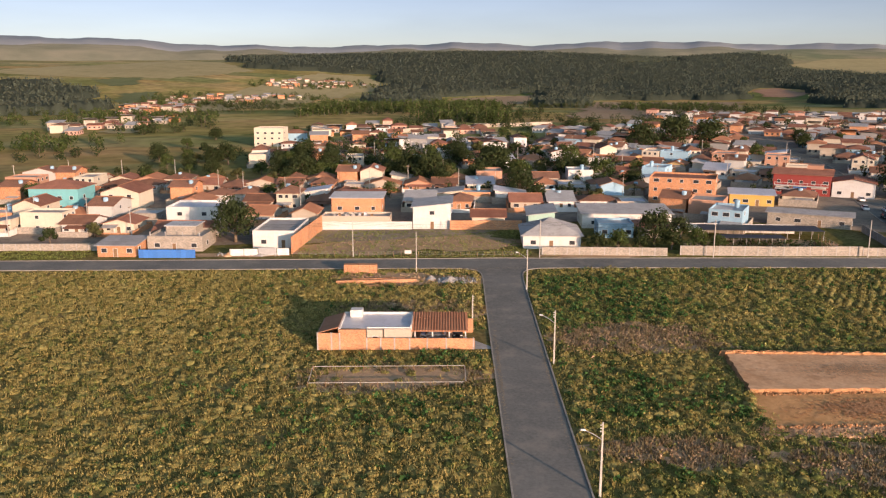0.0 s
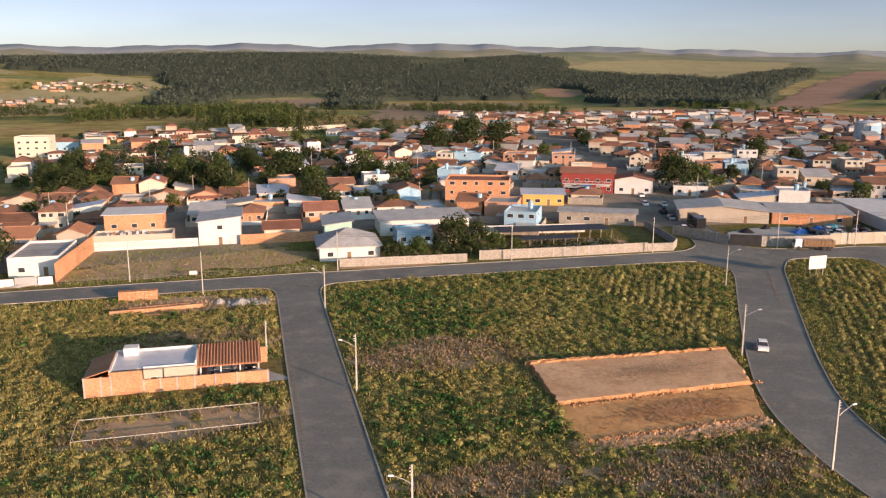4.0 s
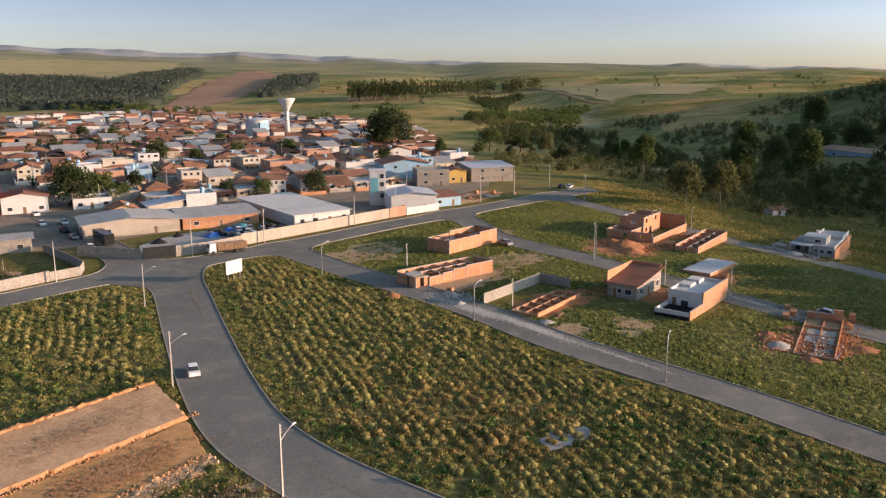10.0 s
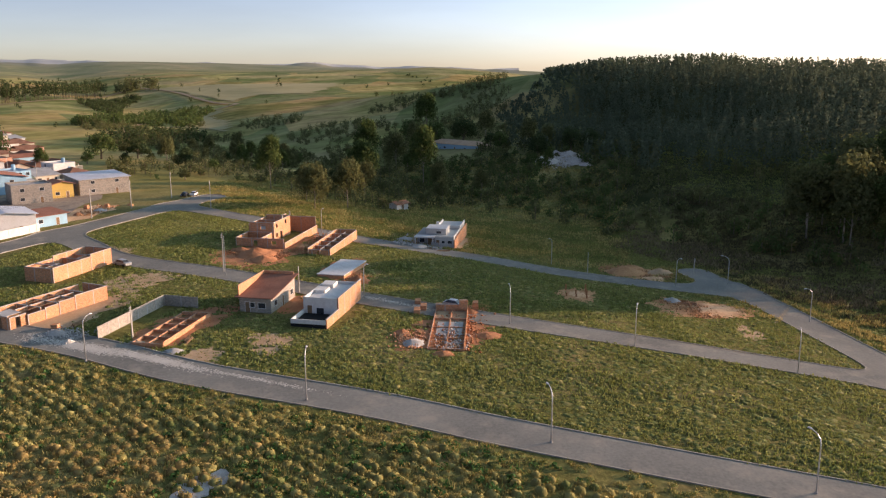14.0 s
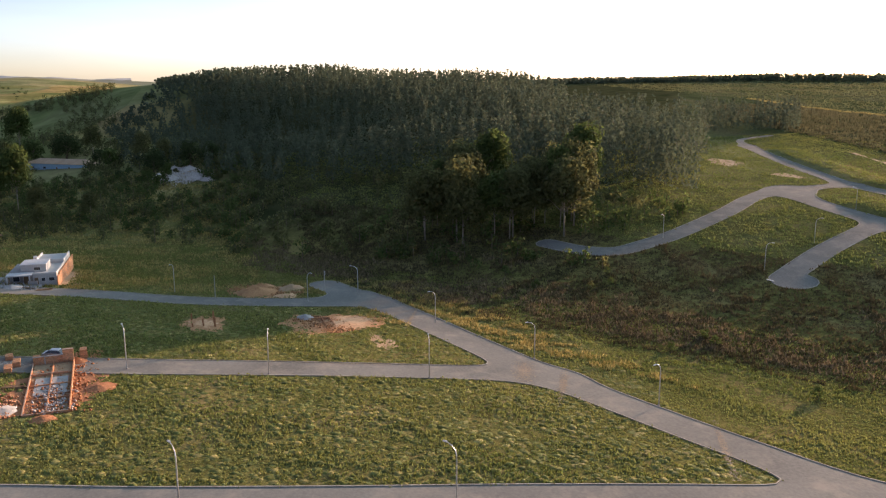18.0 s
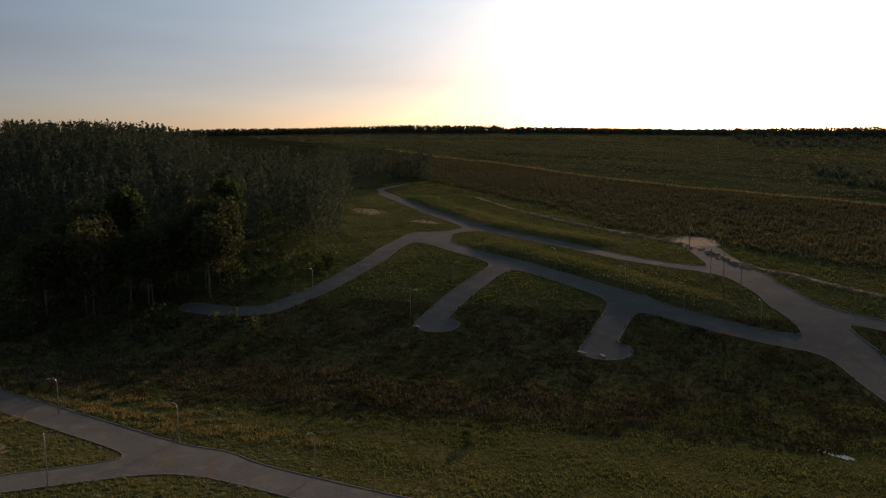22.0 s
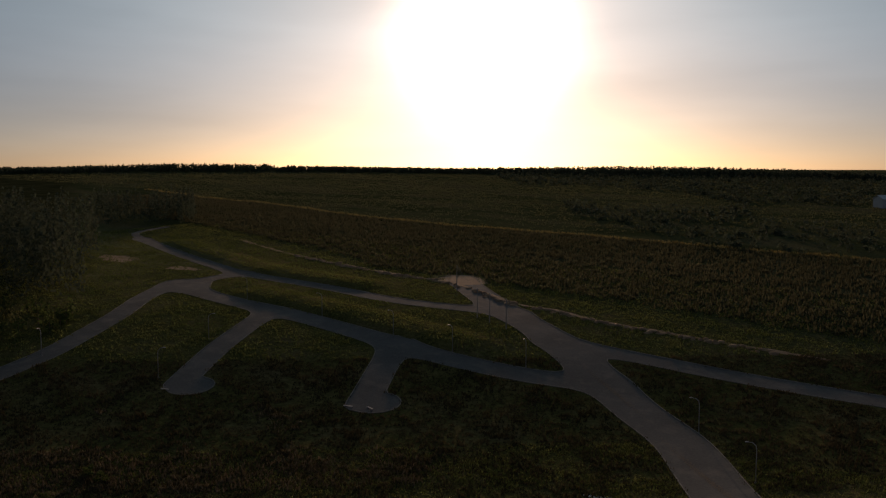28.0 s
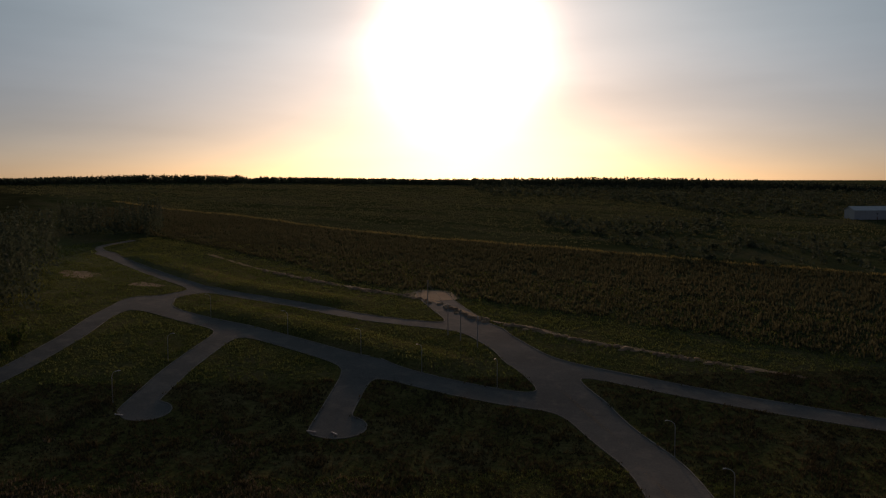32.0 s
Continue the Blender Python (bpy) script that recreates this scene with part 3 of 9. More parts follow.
for j, i in zip(*np.where(np.minimum.reduce([FIELD[:-1, :-1], FIELD[1:, :-1], FIELD[:-1, 1:], FIELD[1:, 1:]]) < 0)):
    geo, seen, kerb = road_geo[names[owner[j, i]]]
    ring = [(i, j), (i + 1, j), (i + 1, j + 1), (i, j + 1)]
    poly, cut = [], []
    for (a, b), (c, d) in zip(ring, ring[1:] + ring[:1]):
        fa, fc = FIELD[b, a], FIELD[d, c]
        if fa < 0:
            poly.append((FX[a], FY[b]))
        if (fa < 0) != (fc < 0):
            q = fa / (fa - fc)
            poly.append((FX[a] + (FX[c] - FX[a]) * q, FY[b] + (FY[d] - FY[b]) * q))
            cut.append((poly[-1], (slope_x[b, a] * (1 - q) + slope_x[d, c] * q, slope_y[b, a] * (1 - q) + slope_y[d, c] * q)))
    geo.f.append(tuple(corner(geo, seen, *p) for p in poly))
    if len(cut) == 2:
        low, high = [], []
        outer = []
        for p, n in cut:
            size = math.hypot(*n) + 1e-9
            outer.append((p[0] + n[0] / size * 0.2, p[1] + n[1] / size * 0.2))
        base = [cut[0][0], cut[1][0], outer[1], outer[0]]
        z = [ground(*p) for p in base]
        kerb.hull([(*p, h - 0.2) for p, h in zip(base, z)], [(*p, h + 0.17) for p, h in zip(base, z)])
for name, (geo, seen, kerb) in road_geo.items():
    road = part(name, geo, M["asphalt"], None, "worn grey asphalt road with concrete kerbs", True)
    tagged(road, category="road", kind="structure")
    part("kerb", kerb, M["kerb"], road, "pale dusty concrete kerb")


def disc(name, x, y, rx, ry, lift, material, seed, wobble=0.12, label="", category="", kind="structure"):
    """A draped patch with an uneven rim."""
    rnd = random.Random(seed)
    ph = [rnd.uniform(0, 6.3) for _ in range(4)]
    v, f, n, rings = [(x, y, ground(x, y) + lift)], [], 40, max(2, int(max(rx, ry) / 2.5))
    for k in range(1, rings + 1):
        for i in range(n):
            a = 2 * math.pi * i / n
            w = 1 + wobble * (math.sin(2 * a + ph[0]) * 0.5 + math.sin(3 * a + ph[1]) * 0.4 + math.sin(7 * a + ph[2]) * 0.3 + math.sin(13 * a + ph[3]) * 0.15)
            px, py = x + rx * k / rings * w * math.cos(a), y + ry * k / rings * w * math.sin(a)
            v.append((px, py, ground(px, py) + lift))
    f = [(0, 1 + i, 1 + (i + 1) % n) for i in range(n)]
    for k in range(rings - 1):
        f += [(1 + k * n + i, 1 + (k + 1) * n + i, 1 + (k + 1) * n + (i + 1) % n, 1 + k * n + (i + 1) % n) for i in range(n)]
    g = Geo()
    g.v, g.f = v, f
    return tagged(part(name, g, material, smooth=True), label, category, kind=kind)


def spill(name, x, y, bearing, long, wide, count, material, seed, label, size=0.45, lift=0.085):
    """Loose dust or sand: a drift of small ragged flakes, thick in the middle and thin at the rim."""
    rng = np.random.default_rng(seed)
    b = radians(bearing)
    p, q = rng.normal(0, 0.45, count) * long, rng.normal(0, 0.45, count) * wide
    cx, cy = x + p * math.sin(b) + q * math.cos(b), y + p * math.cos(b) - q * math.sin(b)
    s = size * rng.uniform(0.25, 1.0, count) ** 1.6
    a = rng.uniform(0, 6.28, count)[:, None] + np.arange(6)[None] * 1.047
    r = s[:, None] * rng.uniform(0.5, 1.4, (count, 6))
    vx, vy = cx[:, None] + r * np.cos(a), cy[:, None] + r * np.sin(a)
    v = np.stack([vx, vy, heights(vx, vy) + lift + rng.uniform(0, 0.012, (count, 1))], -1).reshape(-1, 3)
    return tagged(new(name, soup(name, v, np.arange(6 * count).reshape(-1, 6), material)), label, "dust", kind="stuff")

# ---- plants ----
def blades(points, tall, wide, count, seed, lean=0.45):
    """Triangular blades round the given points: arrays of corners and faces."""
    rng = np.random.default_rng(seed)
    n = len(points) * count
    base = np.repeat(points, count, axis=0) + np.concatenate([rng.normal(0, 1, (n, 2)) * np.repeat(wide, count)[:, None] * 1.1, np.zeros((n, 1))], 1)
    a = rng.uniform(0, 2 * np.pi, n)
    h, w = np.repeat(tall, count) * rng.uniform(0.55, 1.15, n), np.repeat(wide, count) * rng.uniform(0.5, 1.1, n) * 0.5
    side = np.stack([np.cos(a), np.sin(a), np.zeros(n)], -1) * w[:, None]
    b = rng.uniform(0, 2 * np.pi, n)
    tip = base + np.stack([np.cos(b) * h * lean * rng.uniform(0, 1, n), np.sin(b) * h * lean * rng.uniform(0, 1, n), h], -1)
    base[:, 2] -= 0.05
    v = np.stack([base - side, base + side, tip], 1).reshape(-1, 3)
    return v, np.arange(3 * n).reshape(-1, 3)


def clear_of(x, y, boxes, margin=0.4):
    ok = np.ones(len(x), bool)
    for x0, y0, x1, y1 in boxes:
        ok &= ~((x > x0 - margin) & (x < x1 + margin) & (y > y0 - margin) & (y < y1 + margin))
    return ok


# built ground, in plan: x0, y0, x1, y1
BARE = [(-20.5, 124.5, 7.5, 134), (43, 94, 74, 119.5), (139, 114, 160, 127), (166, 132, 187, 142), (136, 91, 154, 98), (137, 101, 158, 104.5),
        (157, 81, 171, 89), (151, 68, 173, 76), (186, 77, 204, 85), (211, 100, 238, 114), (208, 87, 234, 94), (236, 61, 262, 74), (146, 44, 170, 52), (191, 25, 197, 30)]
# worn ground: x, y, half length, half width, material, how bare, label
WORN = []
WORN += [(28, 89, 9, 4, "dry_soil", 0.7, "patch of bare brown earth in the grass"), (52, 85, 13, 6, "dry_soil", 0.75, "patch of bare brown earth beside the terrace"), (133, 84, 5, 3, "dry_soil", 0.8, "brown earth beside the road"), (142, 76, 5, 4, "dry_soil", 0.8, "brown earth on a lot"), (147, 94, 12, 6, "red_earth", 0.9, "trampled red earth round a foundation"), (148, 118, 14, 9, "dry_soil", 0.8, "trampled earth round a brick shell"), (165, 77, 11, 5.5, "red_earth", 0.9, "red earth between two houses"), (203, 104, 13, 11, "red_earth", 1.0, "heaped red earth on a lot")]
WORN += [(222, 97, 16, 7, "red_earth", 0.8, "red earth round a brick house"), (196, 80, 11, 5, "red_earth", 0.8, "red earth round a slab"), (159, 48, 15, 7, "red_earth", 1.0, "red earth round a foundation"), (196, 27.5, 6, 5, "cut", 1.0, "orange earth round a footing"), (180, -6, 6, 2.2, "dry_soil", 0.75, "brown strip of bare earth on a lot"), (196.5, 2, 9.5, 10, "cut", 1.0, "bare reddish earth on a lot"), (250, 69, 17, 9, "dry_soil", 0.8, "trampled earth round a grey house"), (231, 14, 9, 10, "cut", 1.0, "spread red earth beside the road"), (242, 177, 15, 6, "soil", 0.9, "red earth beside the road")]
WORN += [(310, -190, 7, 4, "dry_soil", 0.6, "worn brown earth beside the road"), (350, -188, 12, 6, "dry_soil", 0.5, "worn brown earth beside the plantation"), (155, 151, 12, 9, "dry_soil", 0.7, "dry brown earth on a lot"), (172, 118, 8, 7, "dry_soil", 0.6, "dry yellow earth on a lot"), (31, 130, 13, 7.5, "dry_soil", 0.85, "strip of dry brown earth between grass"), (-7, 112.5, 15, 5, "dry_soil", 0.9, "cleared lot of dry brown earth"), (-8, 169, 15, 6, "dry_soil", 0.95, "trampled brown earth beside the road"), (-6, 146, 13, 6, "dry_soil", 0.5, "dry brown ground behind a house")]
WORN += [(196, 142, 5, 9, "dry_soil", 0.5, "dry verge of a lot"), (-8, 204, 27, 13, "dry_soil", 0.5, "weedy reddish earth of a vacant lot"), (-46, 193, 12, 3, "dry_soil", 0.9, "dusty ground before houses"), (36, 188.6, 16, 1.4, "dry_soil", 0.8, "dusty verge before a wall")]


def worn(x, y):
    """How likely grass is to grow at a place: less on worn ground."""
    keep = np.ones(len(x))
    edge = 0.35 * (drift(x, y, 3.0, 51) - 0.5)
    for cx, cy, rx, ry, _, bare, _ in WORN:
        q = np.hypot((x - cx) / rx, (y - cy) / ry) + edge
        keep = np.minimum(keep, np.clip((q - 0.72) / 0.4, 1 - bare, 1))
    return keep


def drift(x, y, scale, seed):
    """Smooth patchiness from 0 to 1."""
    rng = np.random.default_rng(seed)
    out = np.zeros(len(x))
    for k in range(6):
        a, ph, f = rng.uniform(0, 6.3), rng.uniform(0, 6.3), rng.uniform(0.6, 1.7) / scale
        out += np.sin((x * np.cos(a) + y * np.sin(a)) * f * 6.28 + ph)
    return 0.5 + 0.5 * np.tanh(out / 2.2)


def scatter(x0, y0, x1, y1, per, seed):
    rng = np.random.default_rng(seed)
    n = int((x1 - x0) * (y1 - y0) * per)
    return rng.uniform(x0, x1, n), rng.uniform(y0, y1, n), rng


def lie(x, y):
    return np.stack([x, y, heights(x, y)], -1)


def grass(name, x, y, tall, wide, count, seed, material, label, lean=0.7):
    v, f = blades(lie(x, y), tall, wide, count, seed, lean)
    return tagged(new(name, soup(name, v, f, material)), label, "grass", kind="stuff")


def creek(x, y):
    return (x - 180) * 0.643 - (y + 60) * 0.766


def inside_lots(x, y):
    """True on the open fields round the first roads, where grass stands tall."""
    return (x < 160) & (y > -60) & ~((x > np.interp(y, [-60, 10, 52, 104, 150], [104, 113, 122, 133, 141])))


# tussocks: each a bunch of tufts, tall in the middle
rng = np.random.default_rng(1)
u, w = np.meshgrid(np.arange(-170, 170, 1.42), np.arange(-150, 150, 1.42))
u, w = u.ravel() + rng.uniform(-0.68, 0.68, u.size), w.ravel() + rng.uniform(-0.68, 0.68, w.size)
cx, cy = 20 + u * 0.9 - w * 0.436, 65 + u * 0.436 + w * 0.9
ok = (cx > -130) & (cx < 150) & (cy > -60) & (cy < 180) & ((cy > 30) | (rng.uniform(0, 1, len(cx)) < 0.5))
cx, cy = cx[ok], cy[ok]
# beyond the curved road they stand in rows along it, behind a low green margin
rowed = (cx > 72) & (off_road(cx, cy) > 4.8)
across = cx * 0.846 - cy * 0.533
shift = np.where(rowed, np.round(across / 1.7) * 1.7 + 0.3 * np.sin((cx * 0.533 + cy * 0.846) / 5) + rng.normal(0, 0.16, len(cx)) - across, 0.0)
cx, cy = cx + 0.846 * shift, cy - 0.533 * shift
swell = np.where(rowed, rng.uniform(0.6, 1.0, len(cx)), rng.uniform(0.35, 1.0, len(cx)) * np.where(cx > 72, 0.6, 1.0)) * (0.6 + 0.5 * drift(cx, cy, 9, 63))
bunch = np.repeat(swell, 10)
ox, oy = rng.normal(0, 0.56, (2, 10 * len(cx))) * (0.6 + 0.6 * bunch)
x, y = np.repeat(cx, 10) + ox, np.repeat(cy, 10) + oy
lump = bunch * np.exp(-(ox**2 + oy**2) / 0.8)
ok = inside_lots(x, y) & (off_road(x, y) > 0.5) & clear_of(x, y, BARE) & (y < 177) & (np.hypot(x, y) > 22)
x, y, lump = x[ok], y[ok], lump[ok]
patch = drift(x, y, 14, 3)
keep = rng.uniform(0, 1, len(x)) < (0.5 + 0.5 * drift(x, y, 6, 8)) * worn(x, y)
x, y, patch, lump = x[keep], y[keep], patch[keep], lump[keep]
dry = (x < 7.6) & (y < 178) | (x > 74)
tall = (0.12 + 0.2 * patch + 0.85 * lump) * np.where(dry, 1.0, 0.85)
zone = drift(x, y, 34, 9)
green = rng.uniform(0, 1, len(x)) < np.where(dry, 0.25, 0.62) * (0.25 + 1.1 * zone)
for mask, nm, mat, seed, lab in ((~green, "tall_grass", "grass_dry", 11, "tall yellowing grass in lumpy tufts on empty lots"), (green, "rough_grass", "grass_green", 12, "rough green grass between the dry tufts on empty lots")):
    grass(nm, x[mask], y[mask], tall[mask] * 0.85, 0.16 + 0.06 * lump[mask], 4, seed, M[mat], lab, 0.8)


def mounds(name, x, y, wide, tall, seed, material, label):
    """Matted tussocks as low uneven domes, one mesh."""
    rng = np.random.default_rng(seed)
    n, k = len(x), 7
    a = np.arange(k) * 2 * np.pi / k + rng.uniform(0, 1, (n, 1))
    rings = []
    for q, up in ((1.0, -0.05), (0.72, 0.62)):
        r = wide[:, None] * q * rng.uniform(0.75, 1.25, (n, k))
        rings.append(np.stack([x[:, None] + r * np.cos(a), y[:, None] + r * np.sin(a), tall[:, None] * up * rng.uniform(0.8, 1.2, (n, k))], -1))
    top = np.stack([x + rng.uniform(-0.2, 0.2, n), y + rng.uniform(-0.2, 0.2, n), tall], -1)[:, None]
    v = np.concatenate([*rings, top], 1)
    v[..., 2] += heights(x, y)[:, None]
    i = np.arange(k)
    j = (i + 1) % k
    tri = np.concatenate([np.stack([i, j, k + j], -1), np.stack([i, k + j, k + i], -1), np.stack([k + i, k + j, np.full(k, 2 * k)], -1)])
    f = (np.arange(n)[:, None, None] * (2 * k + 1) + tri[None]).reshape(-1, 3)
    return tagged(new(name, soup(name, v.reshape(-1, 3), f, material)), label, "grass", kind="stuff")


ok = inside_lots(cx, cy) & (off_road(cx, cy) > 1.1) & clear_of(cx, cy, BARE, 0.9) & (cy < 176)
ok &= rng.uniform(0, 1, len(cx)) < worn(cx, cy) * (0.6 + 0.4 * drift(cx, cy, 6, 8))
mx, my, mb = cx[ok], cy[ok], bunch[::10][ok]
mdry = (mx < 7.6) | (mx > 74)
mrow = rowed[ok]
mgreen = rng.uniform(0, 1, len(mx)) < np.where(mdry, 0.25, 0.62) * (0.25 + 1.1 * drift(mx, my, 34, 9))
mgreen = np.where((mx > 72) & ~mrow, rng.uniform(0, 1, len(mx)) < 0.9, mgreen)
mdead = mrow & (rng.uniform(0, 1, len(mx)) < 0.75 * np.exp(-(((mx - 94) / 13) ** 2 + ((my - 78) / 17) ** 2) ** 2))
mgreen &= ~mdead
for mask, nm, mat, seed, lab in ((mdead, "dead_tussocks", "grass_straw", 73, "browned grass tussocks round a damp bare patch"), (~mgreen & ~mdead, "dry_tussocks", "grass_mat", 71, "matted yellowing grass tussocks on empty lots"), (mgreen, "green_tussocks", "weed_mat", 72, "matted green grass tussocks on empty lots")):
    tall = np.where(mrow[mask], 0.1 + 0.72 * mb[mask], 0.06 + 0.42 * mb[mask]) * (0.45 + 0.8 * drift(mx[mask], my[mask], 14, 3))
    mounds(nm, mx[mask], my[mask], 0.45 + np.where(mrow[mask], 0.34, 0.5) * mb[mask], tall, seed, M[mat], lab)

weedy = [(30, 152, 15, 20, 0.85), (24, 105, 8, 14, 0.6), (34, 101, 7, 7, 0.7), (-2, 120, 11, 4, 0.6), (-4, 138, 13, 4, 0.45), (-6, 100, 16, 8, 0.4), (60, 163, 18, 12, 0.3), (104, 48, 12, 22, 0.45), (92, 150, 14, 14, 0.3), (78, 85, 5, 40, 0.3), (112, 120, 8, 40, 0.3)]
wx, wy, rng = scatter(-40, 20, 150, 178, 0.62, 64)
chance = np.full(len(wx), 0.06)
for ax, ay, rx, ry, full in weedy:
    chance = np.maximum(chance, full * np.exp(-(((wx - ax) / rx) ** 2 + ((wy - ay) / ry) ** 2) ** 2))
ok = inside_lots(wx, wy) & (off_road(wx, wy) > 0.9) & clear_of(wx, wy, BARE, 0.8) & (rng.uniform(0, 1, len(wx)) < chance * worn(wx, wy) * (0.35 + 0.9 * drift(wx, wy, 7, 65)))
WEEDS = wx[ok], wy[ok]
x, y, rng = scatter(20, -150, 300, 175, 2.3, 4)
ok = ~inside_lots(x, y) & (creek(x, y) < 12) & (off_road(x, y) > 0.4) & clear_of(x, y, BARE) & (rng.uniform(0, 1, len(x)) < worn(x, y)) & (y < np.interp(x, [140, 210, 300], [166, 158, 150]))
x, y = x[ok], y[ok]
patch = drift(x, y, 18, 5)
turf = np.flatnonzero((x > 104) & (x < 240) & (y > -45) & (y < 168))
turf = turf[rng.uniform(0, 1, len(turf)) < 0.3 * (0.35 + drift(x[turf], y[turf], 8, 67))]
LOT_TURF = x[turf], y[turf], rng.uniform(0.28, 0.75, len(turf)), rng.uniform(0.06, 0.24, len(turf)) * (0.5 + patch[turf])
half = rng.uniform(0, 1, len(turf)) < 0.7
for pick, material, seed, label in ((half, "weed_mat", 73, "low matted green turf on building lots"), (~half, "grass_mat", 74, "low matted yellowing turf on building lots")):
    mounds("lot_turf", *(q[pick] for q in LOT_TURF), seed, M[material], label)
grass("lot_grass", x, y, 0.16 + 0.3 * patch, np.full(len(x), 0.42), 4, 13, M["grass_green"], "short green grass on empty building lots")
x, y, rng = scatter(-130, 188.6, 106, 220, 1.6, 16)
ok = (off_road(x, y) > 1.2) & (((x > -35) & (x < 21)) | ((x < -84) & (y < 198)) | ((x > 24) & (y < 190) & (y > 186))) & (rng.uniform(0, 1, len(x)) < worn(x, y))
grass("vacant_lot_grass", x[ok], y[ok], rng.uniform(0.15, 0.45, ok.sum()), np.full(ok.sum(), 0.3), 6, 16, M["grass_green"], "weedy grass on a vacant lot in the town")
x, y, rng = scatter(20, -300, 440, 0, 0.7, 6)
s = (x - 180) * 0.643 - (y + 60) * 0.766
ok = (off_road(x, y) > 0.6) & (s > -12) & (rng.uniform(0, 1, len(x)) < worn(x, y))
x, y = x[ok], y[ok]
patch = drift(x, y, 22, 7)
low = np.abs((x - 180) * 0.643 - (y + 60) * 0.766 - 18) < 45
grass("slope_grass", x[low], y[low], 0.3 + 0.5 * patch[low], np.full(low.sum(), 0.5), 6, 14, M["grass_dark"], "rough dark scrub along the creek")
grass("upper_lot_grass", x[~low], y[~low], 0.25 + 0.35 * patch[~low], np.full((~low).sum(), 0.55), 4, 15, M["grass_green"], "green grass on the sloping upper lots")


# dead weeds: along the bare strips, and reeds by the creek
x, y, rng = scatter(-35, 60, 76, 172, 2.2, 20)
edge = worn(x, y)
ok = (off_road(x, y) > 0.5) & clear_of(x, y, BARE, 0.1) & (edge > 0.15) & (edge < 0.75)
ok |= ((np.abs(y - (124.5 + 0.06 * (x - 20))) < 1.3) & (x > 17) & (x < 46)) | ((np.abs(x - 42.6) < 1.6) & (y > 122) & (y < 134))
x, y = x[ok], y[ok]
grass("dead_weeds", x, y, rng.uniform(0.2, 0.8, len(x)), np.full(len(x), 0.24), 8, 20, M["grass_brown"], "brown dead weeds round bare strips of earth", 0.9)
x, y, rng = scatter(95, -110, 300, 20, 0.9, 21)
s = creek(x, y)
ok = (off_road(x, y) > 1.0) & (s > -6) & (s < 34) & (off_road(x, y) > 5) & (drift(x, y, 30, 22) + 0.2 * rng.uniform(-1, 1, len(x)) > 0.55)
x, y = x[ok], y[ok]
grass("reed_scrub", x, y, rng.uniform(0.3, 1.0, len(x)), np.full(len(x), 0.55), 6, 21, M["grass_brown"], "reddish brown reeds and dead scrub by the creek", 0.8)
x, y, rng = scatter(95, -75, 240, 10, 1.6, 23)
q = off_road(x, y)
ok = (q > 0.5) & (q < 13) & (creek(x, y) > -28) & (creek(x, y) < 8) & (drift(x, y, 9, 24) > 0.4)
x, y = x[ok], y[ok]
grass("verge_grass", x, y, rng.uniform(0.3, 0.9, len(x)), np.full(len(x), 0.34), 7, 23, M["grass_dry"], "tall yellow grass along the lower road", 0.9)
# the dry meadow between the lots and the farm
x, y, rng = scatter(228, 15, 440, 175, 0.75, 17)
ok = (off_road(x, y) > 0.6) & clear_of(x, y, BARE) & (creek(x, y) < 70) & (x > np.interp(y, [15, 53, 90, 122, 159], [223, 231, 238, 252, 268])) & (y < 160 + (x - 270) * 0.3)
x, y = x[ok], y[ok]
patch = drift(x, y, 20, 19)
yellow = rng.uniform(0, 1, len(x)) < 0.2 + 0.8 * patch
grass("meadow_grass", x[yellow], y[yellow], 0.3 + 0.5 * patch[yellow], np.full(yellow.sum(), 0.5), 6, 17, M["grass_dry"], "dry yellow grass of a rough meadow")
grass("meadow_grass", x[~yellow], y[~yellow], 0.3 + 0.4 * patch[~yellow], np.full((~yellow).sum(), 0.5), 6, 18, M["grass_green"], "greener grass of a rough meadow")


def crown_soup(centres, radii, count, leaf, seed, squash=0.8):
    """Leaf clumps on the surfaces of several lobes."""
    rng = np.random.default_rng(seed)
    pts, outs = [], []
    for c, r in zip(centres, radii):
        d = rng.normal(0, 1, (count, 3))
        d /= np.linalg.norm(d, axis=1)[:, None]
        q = rng.uniform(0.55, 1.08, count)[:, None]
        pts.append(np.array(c) + d * q * r * np.array([1, 1, squash]))
        outs.append(d)
    p, d = np.concatenate(pts), np.concatenate(outs)
    n = len(p)
    a = rng.normal(0, 1, (n, 3))
    u = np.cross(d + 0.5 * a, a)
    u /= np.linalg.norm(u, axis=1)[:, None] + 1e-9
    w = np.cross(d + 0.35 * rng.normal(0, 1, (n, 3)), u)
    w /= np.linalg.norm(w, axis=1)[:, None] + 1e-9
    size = (leaf * rng.uniform(0.6, 1.3, n))[:, None]
    u, w = u * size, w * size * 0.75
    v = np.stack([p - u, p - 0.3 * u + w, p + u, p + 0.2 * u - w], 1).reshape(-1, 3)
    return v, np.arange(4 * n).reshape(-1, 4)


